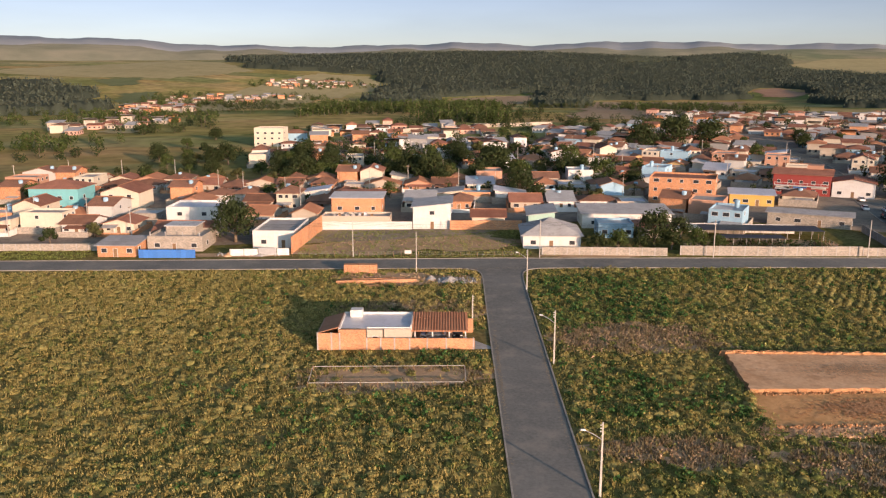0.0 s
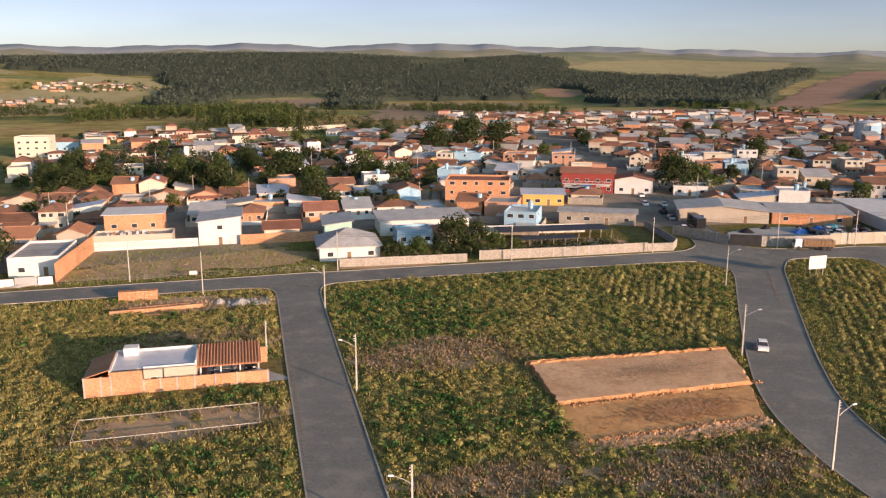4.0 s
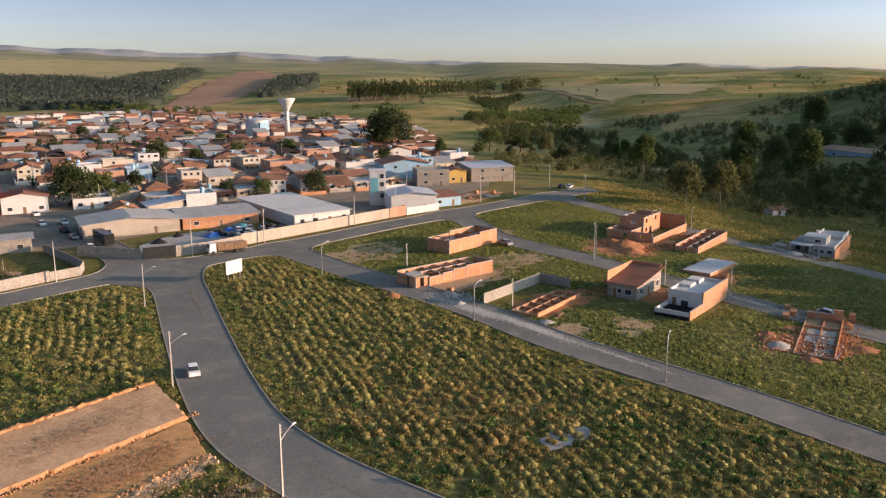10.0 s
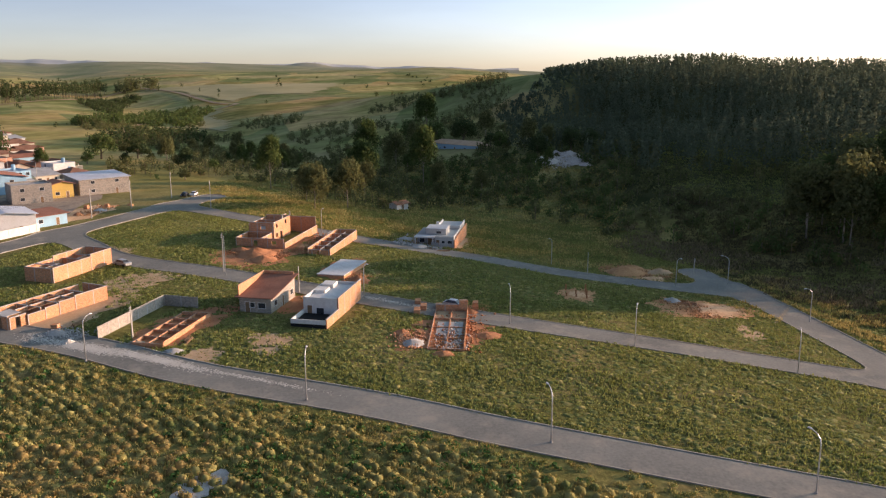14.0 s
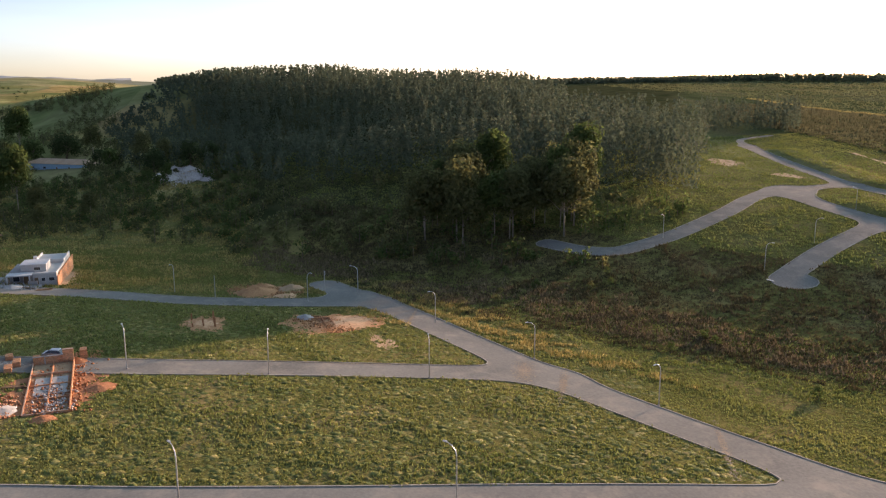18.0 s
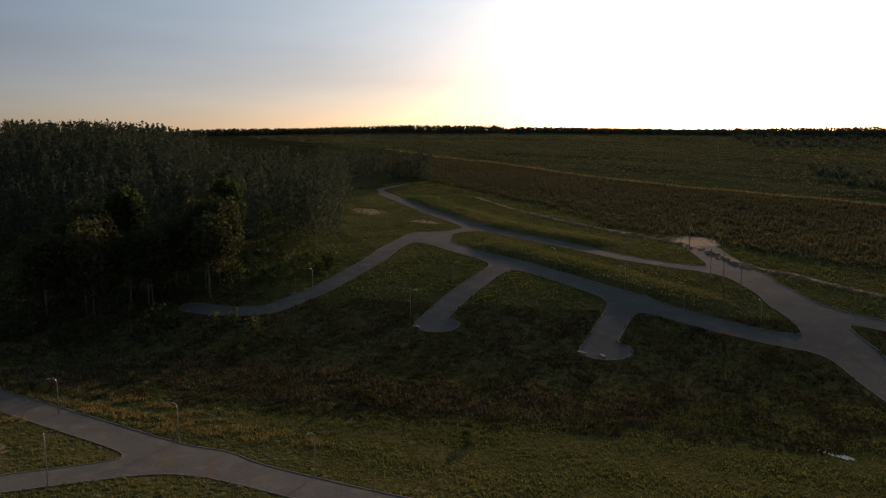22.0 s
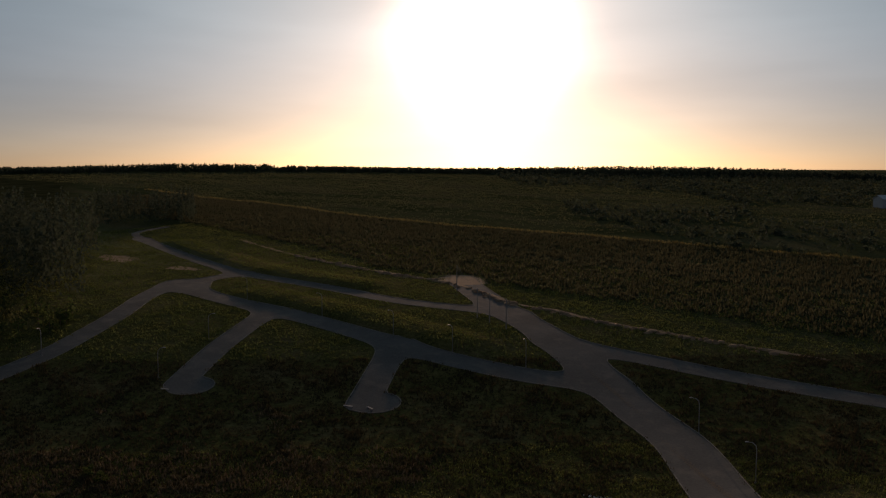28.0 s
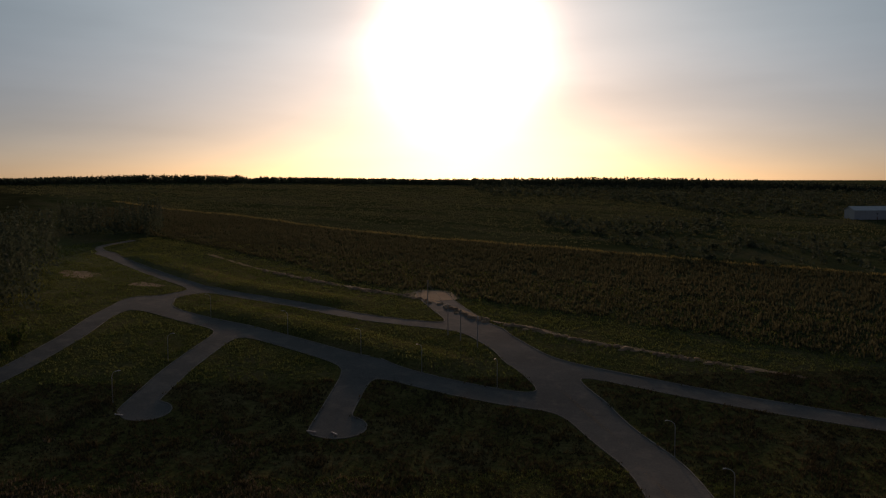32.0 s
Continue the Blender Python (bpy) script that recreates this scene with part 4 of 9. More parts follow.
def make_tree(name, tall, spread, lobes, bark, leaf, seed, trunk=0.35, count=130, size=0.34, label="", bare=0.3, squash=0.75):
    rnd = random.Random(seed)
    ob = new(name)
    ob.empty_display_size = 0.2
    tagged(ob, label, "tree")
    g = Geo()
    top = (rnd.uniform(-0.4, 0.4), rnd.uniform(-0.4, 0.4), tall * 0.72)
    g.tube([(0, 0, -0.3), (top[0] * 0.3, top[1] * 0.3, tall * bare), top], [trunk, trunk * 0.72, trunk * 0.25], 7)
    centres, radii = [], []
    for k in range(lobes):
        a, q = 2.4 * k + rnd.uniform(-0.4, 0.4), (k + 0.5) / lobes
        reach = spread * (0.85 - 0.55 * q) * rnd.uniform(0.6, 1.0)
        c = (reach * math.cos(a), reach * math.sin(a), tall * (bare + 0.12 + (0.86 - bare - 0.12) * q) + rnd.uniform(-0.3, 0.3))
        centres.append(c)
        radii.append(spread * rnd.uniform(0.34, 0.55))
        g.tube([(top[0] * 0.4, top[1] * 0.4, tall * (bare * 0.8 + 0.25 * q)), (c[0] * 0.6, c[1] * 0.6, c[2] - 0.2 * radii[-1]), c], [trunk * 0.35, trunk * 0.2, 0.03], 5)
    part("trunk", g, M[bark], ob, smooth=True)
    v, f = crown_soup(centres, radii, count, size, seed, squash)
    part("crown", soup("crown", v, f, M[leaf]), None, ob)
    return ob


TREES = {}
TREES["broad"] = [make_tree("tree", 9, 5.2, 9, "bark", "leaf", 21, label="broad leafy green tree standing among houses", bare=0.2), make_tree("tree", 7, 4, 7, "bark", "leaf_dark", 22, label="dense dark green tree standing among houses", bare=0.2),
                  make_tree("tree", 11, 7.5, 13, "bark", "leaf_dark", 23, 0.5, 170, 0.38, "large spreading dark green tree", 0.18), make_tree("tree", 6, 3.4, 6, "bark", "leaf_dry", 24, label="olive green tree with a loose crown", bare=0.25)]
TREES["gum"] = [make_tree("eucalyptus_tree", 17, 6.2, 14, "gum_bark", "leaf_dry", 25, 0.2, 190, 0.4, "tall eucalyptus with a loose olive crown", 0.3, 1.1), make_tree("eucalyptus_tree", 22, 6.0, 16, "gum_bark", "leaf", 26, 0.2, 190, 0.42, "tall eucalyptus with a pale bare trunk", 0.35, 1.1)]
TREES["bush"] = [make_tree("bush", 3, 2.2, 5, "bark", "leaf", 27, 0.1, 80, 0.22, "low leafy green bush in grass", 0.08), make_tree("bush", 3.6, 2.4, 5, "bark", "leaf_dry", 28, 0.1, 80, 0.22, "olive green bush with thin twigs", 0.08)]
PLACED = {}


def plant(kind, x, y, scale, turn=0.0, which=None, lift=0.0):
    """Puts the first of a kind at its place, and copies from then on."""
    rnd = random.Random(int(x * 13 + y * 7))
    ob = TREES[kind][which if which is not None else rnd.randrange(len(TREES[kind]))]
    m = pose(x, y, ground(x, y) + lift, 0, 0, turn or rnd.uniform(0, 360)) @ Matrix.Diagonal((scale, scale, scale * rnd.uniform(0.9, 1.15), 1))
    if ob.name not in PLACED:
        PLACED[ob.name] = True
        ob.matrix_basis = m
        return ob
    c = copy_thing(ob, pose(0, 0, 0))
    c.matrix_basis = m
    return c


def woods(name, x, y, tall, wide, per, seed, material, label, cone=False, size=0.5, trunks=0.0, lobes=5):
    """A stand of far trees as one mesh: each a crown of leaf clumps in several lobes, on a thin trunk."""
    rng = np.random.default_rng(seed)
    n = len(x)
    z = heights(x, y)
    if cone:
        t = rng.uniform(0.12, 1, (n, per))
        r = wide[:, None] * (1.08 - t) ** 0.8 * rng.uniform(0.55, 1, (n, per))
        a = rng.uniform(0, 6.283, (n, per))
        p = np.stack([x[:, None] + r * np.cos(a), y[:, None] + r * np.sin(a), z[:, None] + tall[:, None] * t], -1).reshape(-1, 3)
        out = np.stack([np.cos(a), np.sin(a), t - 0.3], -1).reshape(-1, 3)
    else:
        a, q = rng.uniform(0, 6.283, (n, lobes)), rng.uniform(0.15, 0.62, (n, lobes))
        lift = trunks + (0.8 - trunks) * (0.12 + 0.88 * np.arange(lobes) / lobes)[None] + rng.uniform(-0.08, 0.08, (n, lobes))
        c = np.stack([x[:, None] + wide[:, None] * q * np.cos(a), y[:, None] + wide[:, None] * q * np.sin(a), z[:, None] + tall[:, None] * lift], -1)
        c = np.repeat(c, -(-per // lobes), axis=1)[:, :per]
        d = rng.normal(0, 1, (n, per, 3))
        d /= np.linalg.norm(d, axis=2)[..., None]
        reach = wide[:, None, None] * rng.uniform(0.35, 0.66, (n, per, 1))
        flat = np.minimum(tall / (2.2 * wide), 1.0)[:, None]
        p = c + d * reach * np.stack([np.ones_like(flat), np.ones_like(flat), flat], -1)
        p, out = p.reshape(-1, 3), d.reshape(-1, 3)
    k = len(p)
    u = np.cross(out, rng.normal(0, 1, (k, 3)))
    u /= np.linalg.norm(u, axis=1)[:, None] + 1e-9
    w = np.cross(out + 0.4 * rng.normal(0, 1, (k, 3)), u)
    w /= np.linalg.norm(w, axis=1)[:, None] + 1e-9
    s = np.repeat(wide, per)[:, None] * size * rng.uniform(0.5, 1.3, (k, 1))
    v = np.stack([p - u * s, p + w * s * 0.8, p + u * s, p - w * s * 0.8], 1).reshape(-1, 3)
    f = np.arange(4 * k).reshape(-1, 4)
    if trunks:
        m = len(v)
        ang = np.arange(3) * 2.094
        foot = np.stack([x[:, None] + 0.05 * wide[:, None] * np.cos(ang), y[:, None] + 0.05 * wide[:, None] * np.sin(ang), np.repeat(z[:, None] - 0.3, 3, 1)], -1)
        head = foot + np.stack([np.zeros((n, 3)), np.zeros((n, 3)), np.repeat(tall[:, None] * 0.7, 3, 1)], -1)
        v = np.concatenate([v, np.concatenate([foot, head], 1).reshape(-1, 3)])
        b = m + 6 * np.arange(n)[:, None]
        f = np.concatenate([f] + [np.concatenate([b + e, b + (e + 1) % 3, b + 3 + (e + 1) % 3, b + 3 + e], 1) for e in range(3)])
    me = soup(name, v, f, M[material])
    if trunks:
        me.materials.append(M["bark"])
        me.polygons.foreach_set("material_index", np.concatenate([np.zeros(k, np.int32), np.ones(3 * n, np.int32)]))
    return tagged(new(name, me), label, "woods", kind="stuff")


rng = np.random.default_rng(68)
for mask, nm, mat, seed, lab in ((mdead, "dead_tufts", "grass_straw", 77, "browned tufts of tall grass round a damp bare patch"), (~mgreen & ~mdead, "dry_tufts", "tuft_dry", 75, "dense tufts of yellowing grass on empty lots"), (mgreen, "green_tufts", "tuft_green", 76, "dense tufts of green grass on empty lots")):
    n = int(mask.sum())
    woods(nm, mx[mask] + rng.uniform(-0.3, 0.3, n), my[mask] + rng.uniform(-0.3, 0.3, n), np.where(mrow[mask], 0.35 + 1.0 * mb[mask], 0.25 + 0.75 * mb[mask]) * rng.uniform(0.7, 1.2, n), np.where(mrow[mask], 0.5 + 0.4 * mb[mask], 0.6 + 0.5 * mb[mask]), 26, seed, mat, lab, False, 0.17, lobes=5)
rng = np.random.default_rng(66)
woods("broad_weeds", *WEEDS, rng.uniform(0.5, 1.15, len(WEEDS[0])), rng.uniform(0.5, 1.05, len(WEEDS[0])), 22, 66, "weed", "clumps of dark green broad-leaved weeds on empty lots", False, 0.26, lobes=4)


def where(x0, y0, x1, y1, n, seed, test):
    rng = np.random.default_rng(seed)
    x, y = rng.uniform(x0, x1, n), rng.uniform(y0, y1, n)
    ok = test(x, y)
    return x[ok], y[ok], rng


def polar(x, y):
    return np.hypot(x - 30, y - 10), np.degrees(np.arctan2(x - 30, y - 10))


def clearing(x, y):
    """False in the farm clearings, and where trees would stand before them."""
    out = np.ones(len(x), bool)
    for cx, cy, rr in ((412, 42, 15), (474, 106, 24)):
        d = np.array([cx - 20, cy - 22.0])
        far = np.linalg.norm(d)
        along, off = ((x - 20) * d[0] + (y - 22) * d[1]) / far, np.abs((x - 20) * d[1] - (y - 22) * d[0]) / far
        out &= ~((off < rr * (0.35 + 0.5 * drift(x, y, 9, 60))) & (along > far - 34) & (along < far + rr))
    return out


# the plantation on the slope beyond the creek
def stand(x, y):
    r, b = polar(x, y)
    deep = np.interp(b, [100, 107, 112, 118, 122], [1100, 760, 520, 440, 400])
    return (creek(x, y) > 75) & (r > np.interp(b, [85, 100, 108, 114, 120], [330, 330, 300, 285, 285])) & (r < deep) & (b > np.interp(r, [330, 500, 800], [80, 82, 85.5]) + 0.9 * np.sin(r / 47) + 0.6 * np.sin(r / 19 + 1)) & (b < np.interp(r, [330, 440], [119.5, 121.3])) & (off_road(x, y) > 8) & clearing(x, y)


x, y, rng = where(230, -500, 1200, 300, 24000, 31, stand)
r, b = polar(x, y)
tall = rng.uniform(12.5, 16.5, len(x)) * np.interp(r, [560, 900], [1.0, 0.75]) * np.interp(b - np.interp(r, [330, 500, 800], [80, 82, 85.5]), [0, 4], [0.5, 1.0]) * np.interp(b, [86, 93, 107], [0.62, 0.9, 1.65]) * np.where((b > 97) & (r > 460), 0.88, 1.0)
wide = rng.uniform(2.2, 3.2, len(x)) * np.interp(b, [97, 107], [1.0, 1.25])
edge = r < 560
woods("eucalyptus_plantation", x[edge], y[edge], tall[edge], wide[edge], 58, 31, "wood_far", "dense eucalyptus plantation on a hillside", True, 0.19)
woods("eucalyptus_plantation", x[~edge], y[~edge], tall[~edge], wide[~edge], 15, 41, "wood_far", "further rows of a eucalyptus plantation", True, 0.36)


# the plateau ahead of the sun: a thin belt of trees on its skyline, a wood to one side
def crest(x, y):
    r, b = polar(x, y)
    return (b > 103) & (b < 178)


rng = np.random.default_rng(46)
b, r = np.radians(rng.uniform(103, 178, 6500)), rng.uniform(1150, 1215, 6500)
x, y = 30 + r * np.sin(b), 10 + r * np.cos(b)
ok = crest(x, y)
x, y = x[ok], y[ok]
b = polar(x, y)[1]
tall = rng.uniform(0.75, 1.1, len(x)) * np.interp(b, [103, 112, 118, 126, 131.4, 132.1, 132.8, 134, 144, 147, 156, 164, 172], [6, 7, 6, 9, 8, 4.5, 7, 6.5, 5.5, 7, 11, 10, 7])
woods("skyline_trees", x, y, tall, rng.uniform(2.0, 3.4, len(x)), 9, 46, "wood_far", "thin belt of trees along the crest of the plateau", True, 0.45)


def plateau(x, y):
    r, b = polar(x, y)
    n = np.sin(x / 90 + 1) + np.sin(y / 70 + x / 150) + np.sin((x + y) / 130)
    low = np.interp(b, [146, 152, 160, 180], [1150, 560, 430, 390])
    return (b > 146) & (b < 184) & (r < 1250) & (r > low) & (n > -1.6) & ~((b > 163) & (b < 176) & (r < 730) & (r > 560))


x, y, rng = where(-80, -1300, 900, -350, 9000, 32, plateau)
woods("plateau_woods", x, y, rng.uniform(3, 7, len(x)), rng.uniform(2.0, 3.6, len(x)), 16, 39, "wood_far", "low dark woods on the far plateau", False, 0.36, lobes=4)


# the crop field on the slope behind the upper lots, its near edge in the shade
def slope_edge(x):
    return np.interp(x, [-80, 60, 120, 215, 256, 280, 350, 450, 520], [-236, -238, -238, -240, -238, -252, -270, -290, -300])


def crop_top(x):
    return np.interp(x, [-80, 100, 255, 325, 400, 505, 590, 680], [-400, -395, -390, -382, -385, -408, -410, -430])


x, y, rng = where(-80, -440, 640, -230, 34000, 36, lambda x, y: (y < slope_edge(x) - 3) & (y > crop_top(x) - 1) & (off_road(x, y) > 3) & (polar(x, y)[1] > 121.5))
grass("cane_crop", x, y, rng.uniform(1.1, 1.9, len(x)), np.full(len(x), 0.9), 4, 36, M["cane"], "dense dull green cane crop on a shaded slope", 0.5)
# pale blades put in for the crop's top edge, lit from behind
x, y, rng = where(-80, -450, 700, -360, 60000, 47, lambda x, y: np.abs(y - crop_top(x) + 3.5 + 1.5 * np.sin(x / 9)) < 2.6)
grass("crop_margin", x, y, rng.uniform(0.6, 1.6, len(x)), np.full(len(x), 0.5), 4, 47, M["grass_dry"], "pale grass line that stands for a crop field's back-lit top edge", 0.6)
# the dusty track along the foot of the crop, with scraped-up earth beside it
foot = spline([(361, -261), (315, -246), (284, -240), (256, -236), (235, -234), (214, -233), (200, -228), (187, -222), (175, -217), (161, -217), (147, -214), (130, -214), (107, -215), (84, -217)], 3.0)
g = Geo()
for k, (a, b) in enumerate(zip(foot[:-1], foot[1:])):
    d, e = (b - a) / np.linalg.norm(b - a), 0.9 + 0.35 * math.sin(k * 0.7) + 0.25 * math.sin(k * 1.9)
    g.add([(*w, ground(*w) + 0.12) for w in ((a[0] - d[1] * e, a[1] + d[0] * e), (a[0] + d[1] * e, a[1] - d[0] * e), (b[0] + d[1] * e, b[1] - d[0] * e), (b[0] - d[1] * e, b[1] + d[0] * e))], [(0, 1, 2, 3)])
tagged(part("dirt_track", g, M["dry_soil"]), "dusty track along the foot of a crop field", "road", kind="structure")
disc("road_end", 214, -241, 11, 9, 0.1, M["dry_soil"], 88, 0.2, "scraped dusty earth where a road ends", "ground")
rng = np.random.default_rng(89)
at = foot[rng.integers(20, len(foot) - 4, 260)] + rng.normal(0, 0.9, (260, 2)) + np.array([0, 1.4])
mounds("earth_heaps", at[:, 0], at[:, 1], rng.uniform(0.5, 1.5, 260), rng.uniform(0.2, 0.8, 260), 89, M["dry_soil"], "low heaps of scraped earth beside a track")
rng = np.random.default_rng(69)
b, r = np.radians(rng.uniform(104, 182, 36000)), 470 + 720 * rng.uniform(0, 1, 36000) ** 0.8
x, y = 30 + r * np.sin(b), 10 + r * np.cos(b)
ok = (y < crop_top(x) - 5) & ~stand(x, y) & (rng.uniform(0, 1, len(x)) < 0.4 + 0.6 * drift(x, y, 140, 70))
x, y = x[ok], y[ok]
grass("plateau_grass", x, y, rng.uniform(0.5, 1.2, len(x)), np.interp(np.hypot(x, y), [450, 1200], [0.9, 2.2]), 4, 69, M["plateau_grass"], "tall dull green grass on the far plateau", 0.5)
x, y, rng = where(430, -340, 545, -215, 420, 48, lambda x, y: (off_road(x, y) > 6) & (polar(x, y)[1] > 120.5) & (polar(x, y)[1] < 126.5) & (polar(x, y)[0] > 500) & (polar(x, y)[0] < 590))
woods("gum_tree_row", x, y, rng.uniform(12, 19, len(x)), rng.uniform(1.8, 2.8, len(x)), 40, 48, "wood_far", "row of tall gum trees at the head of the upper lots", True, 0.26)


def valley(x, y):
    r, b = polar(x, y)
    n = np.sin(x / 19 + 2) + np.sin(y / 15) + np.sin((x - y) / 27)
    return (r > 285) & (r < 820) & (b > 54) & (b < 82) & (n > np.interp(r, [560, 820], [0.0, 1.3])) & (off_road(x, y) > 10) & clearing(x, y)


x, y, rng = where(230, 20, 800, 520, 7500, 37, valley)
woods("valley_trees", x, y, rng.uniform(2.5, 8.0, len(x)), rng.uniform(1.3, 2.9, len(x)), 64, 37, "leaf_dry", "loose young trees and bushes in the valley meadow", False, 0.17, 0.2)


x, y, rng = where(286, 12, 440, 112, 560, 45, lambda x, y: (off_road(x, y) > 9) & (creek(x, y) > np.interp(x, [286, 330, 440], [20, -10, -40])) & clearing(x, y) & (y < 20 + (x - 286) * 0.9))
woods("meadow_bushes", x, y, rng.uniform(1.5, 6.0, len(x)), rng.uniform(1.2, 2.8, len(x)), 90, 45, "leaf", "bushes and young trees below the farm", False, 0.17, 0.12)


def inside(shape, x, y):
    """True for points inside a closed outline in plan."""
    out = np.zeros(len(x), bool)
    for (ax, ay), (bx, by) in zip(shape, shape[1:] + shape[:1]):
        if ay != by:
            out ^= ((ay > y) != (by > y)) & (x < ax + (y - ay) * (bx - ax) / (by - ay))
    return out


# clumps of trees on the pastures between the town and the hill
GUM_ROW = [(798, 753), (912, 736), (1231, 806), (1245, 822), (1012, 770), (850, 790)]
ROUND_TREES = [(1230, 794), (1242, 721), (1290, 750), (1280, 820)]
CLUMPS = [[(1031, 725), (1182, 732), (1150, 700), (1010, 640), (800, 520)], [(700, 470), (870, 520), (920, 500), (870, 442), (699, 419), (580, 407), (610, 440)], [(465, 316), (560, 345), (620, 350), (600, 310), (559, 290), (430, 290)], [(802, 459), (809, 430), (734, 391), (699, 402)]]
x, y, rng = where(780, 700, 1300, 860, 2600, 38, lambda x, y: inside(GUM_ROW, x, y))
woods("gum_tree_row", x, y, rng.uniform(20, 36, len(x)), rng.uniform(3, 5.5, len(x)), 60, 38, "leaf_dark", "row of tall gum trees behind the town", False, 0.22, 0.3)
x, y, rng = where(1200, 700, 1320, 860, 160, 49, lambda x, y: inside(ROUND_TREES, x, y))
woods("pasture_trees", x, y, rng.uniform(18, 30, len(x)), rng.uniform(5, 8, len(x)), 70, 49, "leaf_dry", "round brownish trees on the pasture", False, 0.2, 0.15)
for k, shape in enumerate(CLUMPS):
    xs, ys = zip(*shape)
    x, y, rng = where(min(xs), min(ys), max(xs), max(ys), int((max(xs) - min(xs)) * (max(ys) - min(ys)) / 55), 50 + k, lambda x, y: inside(shape, x, y))
    woods("pasture_trees", x, y, rng.uniform(4, 11, len(x)), rng.uniform(2.6, 5, len(x)), 60, 50 + k, "leaf" if k % 2 else "leaf_dark", "clump of bushes and trees on the pasture", False, 0.2, 0.1)


# scrub wood along the creek
def gully(x, y):
    r, b = polar(x, y)
    s = creek(x, y)
    along = (x - 180) * 0.766 + (y + 60) * 0.643
    return (s > np.interp(along, [-60, 0, 60, 140, 400], [40, 40, 22, 0, -40])) & (s < 110) & (along > 25) & (along < 420) & (off_road(x, y) > 6) & clearing(x, y)


x, y, rng = where(180, -150, 620, 300, 5600, 33, gully)
pale = (x - 180) * 0.766 + (y + 60) * 0.643 > rng.uniform(15, 130, len(x))
kept = pale & (rng.uniform(0, 1, len(x)) < 0.6)
for pick, material, label in ((~pale, "leaf", "dark thicket along the creek"), (kept, "leaf_dry", "olive bushes and young trees along the creek")):
    n = int(pick.sum())
    woods("gully_thicket", x[pick], y[pick], rng.uniform(3, 7.5, n), rng.uniform(1.8, 3.2, n), 80, 33, material, label, False, 0.17, 0.1)


# woods on the far side of the town: closed canopies over the hills
WOODS = [[(-556, 2174), (-382, 1767), (-258, 1725), (-138, 1669), (-86, 1528), (-98, 1400), (-107, 1235), (-53, 941), (0, 1366), (164, 1470), (127, 1041), (163, 963), (237, 1346), (474, 1313), (557, 1521), (636, 1467), (517, 1153), (555, 1050), (923, 1759), (837, 2034), (1000, 2440), (310, 2600), (-600, 2500)],
         [(871, 1780), (988, 1655), (904, 1451), (1239, 1833), (1514, 2024), (1505, 1939), (1195, 1558), (840, 1180), (637, 908), (561, 865), (530, 940), (477, 992)],
         [(-721, 1190), (-547, 1247), (-450, 1054), (-344, 802), (-482, 789)],
         [(1181, 1295), (1380, 1377), (1052, 1050), (888, 952), (825, 956)]]
GLADE = [(426, 2055), (625, 2256), (608, 2140), (432, 1988)]


def wooded(x, y):
    out = np.zeros(len(x), bool)
    sway = 14 * np.sin(y / 31) + 9 * np.sin(x / 17 + 1)
    for shape in WOODS:
        out |= inside(shape, x + sway, y + sway)
    return out & ~inside(GLADE, x, y)


fr, fb = np.geomspace(760, 2700, 170), np.radians(np.arange(-34, 47, 0.24))
FR, FB = np.meshgrid(fr, fb)
rng = np.random.default_rng(34)
wx, wy = 30 + FR * np.sin(FB), 10 + FR * np.cos(FB)
full = wooded(((wx[:-1, :-1] + wx[1:, 1:]) / 2).ravel(), ((wy[:-1, :-1] + wy[1:, 1:]) / 2).ravel()).reshape(len(fb) - 1, len(fr) - 1)
around = np.zeros(wx.shape)
for i, j in ((0, 0), (0, 1), (1, 0), (1, 1)):
    around[i:i + full.shape[0], j:j + full.shape[1]] += full
lift = np.where(around > 3, 8 + rng.uniform(-2.5, 2.5, wx.shape), 0.0)
corner_of = (np.arange(len(fb) - 1)[:, None] * len(fr) + np.arange(len(fr) - 1))[full]
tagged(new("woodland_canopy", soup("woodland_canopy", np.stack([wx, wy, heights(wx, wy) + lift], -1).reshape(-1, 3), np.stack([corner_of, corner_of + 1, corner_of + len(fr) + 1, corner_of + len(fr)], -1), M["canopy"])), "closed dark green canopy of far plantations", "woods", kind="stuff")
x, y, rng = where(-760, 760, 1540, 2650, 70000, 34, wooded)
near = rng.uniform(0, 1, len(x)) < np.interp(np.hypot(x, y), [1000, 2400], [1.0, 0.45])
x, y = x[near], y[near]
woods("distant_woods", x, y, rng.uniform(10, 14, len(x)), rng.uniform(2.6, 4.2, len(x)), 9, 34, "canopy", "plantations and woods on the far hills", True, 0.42)

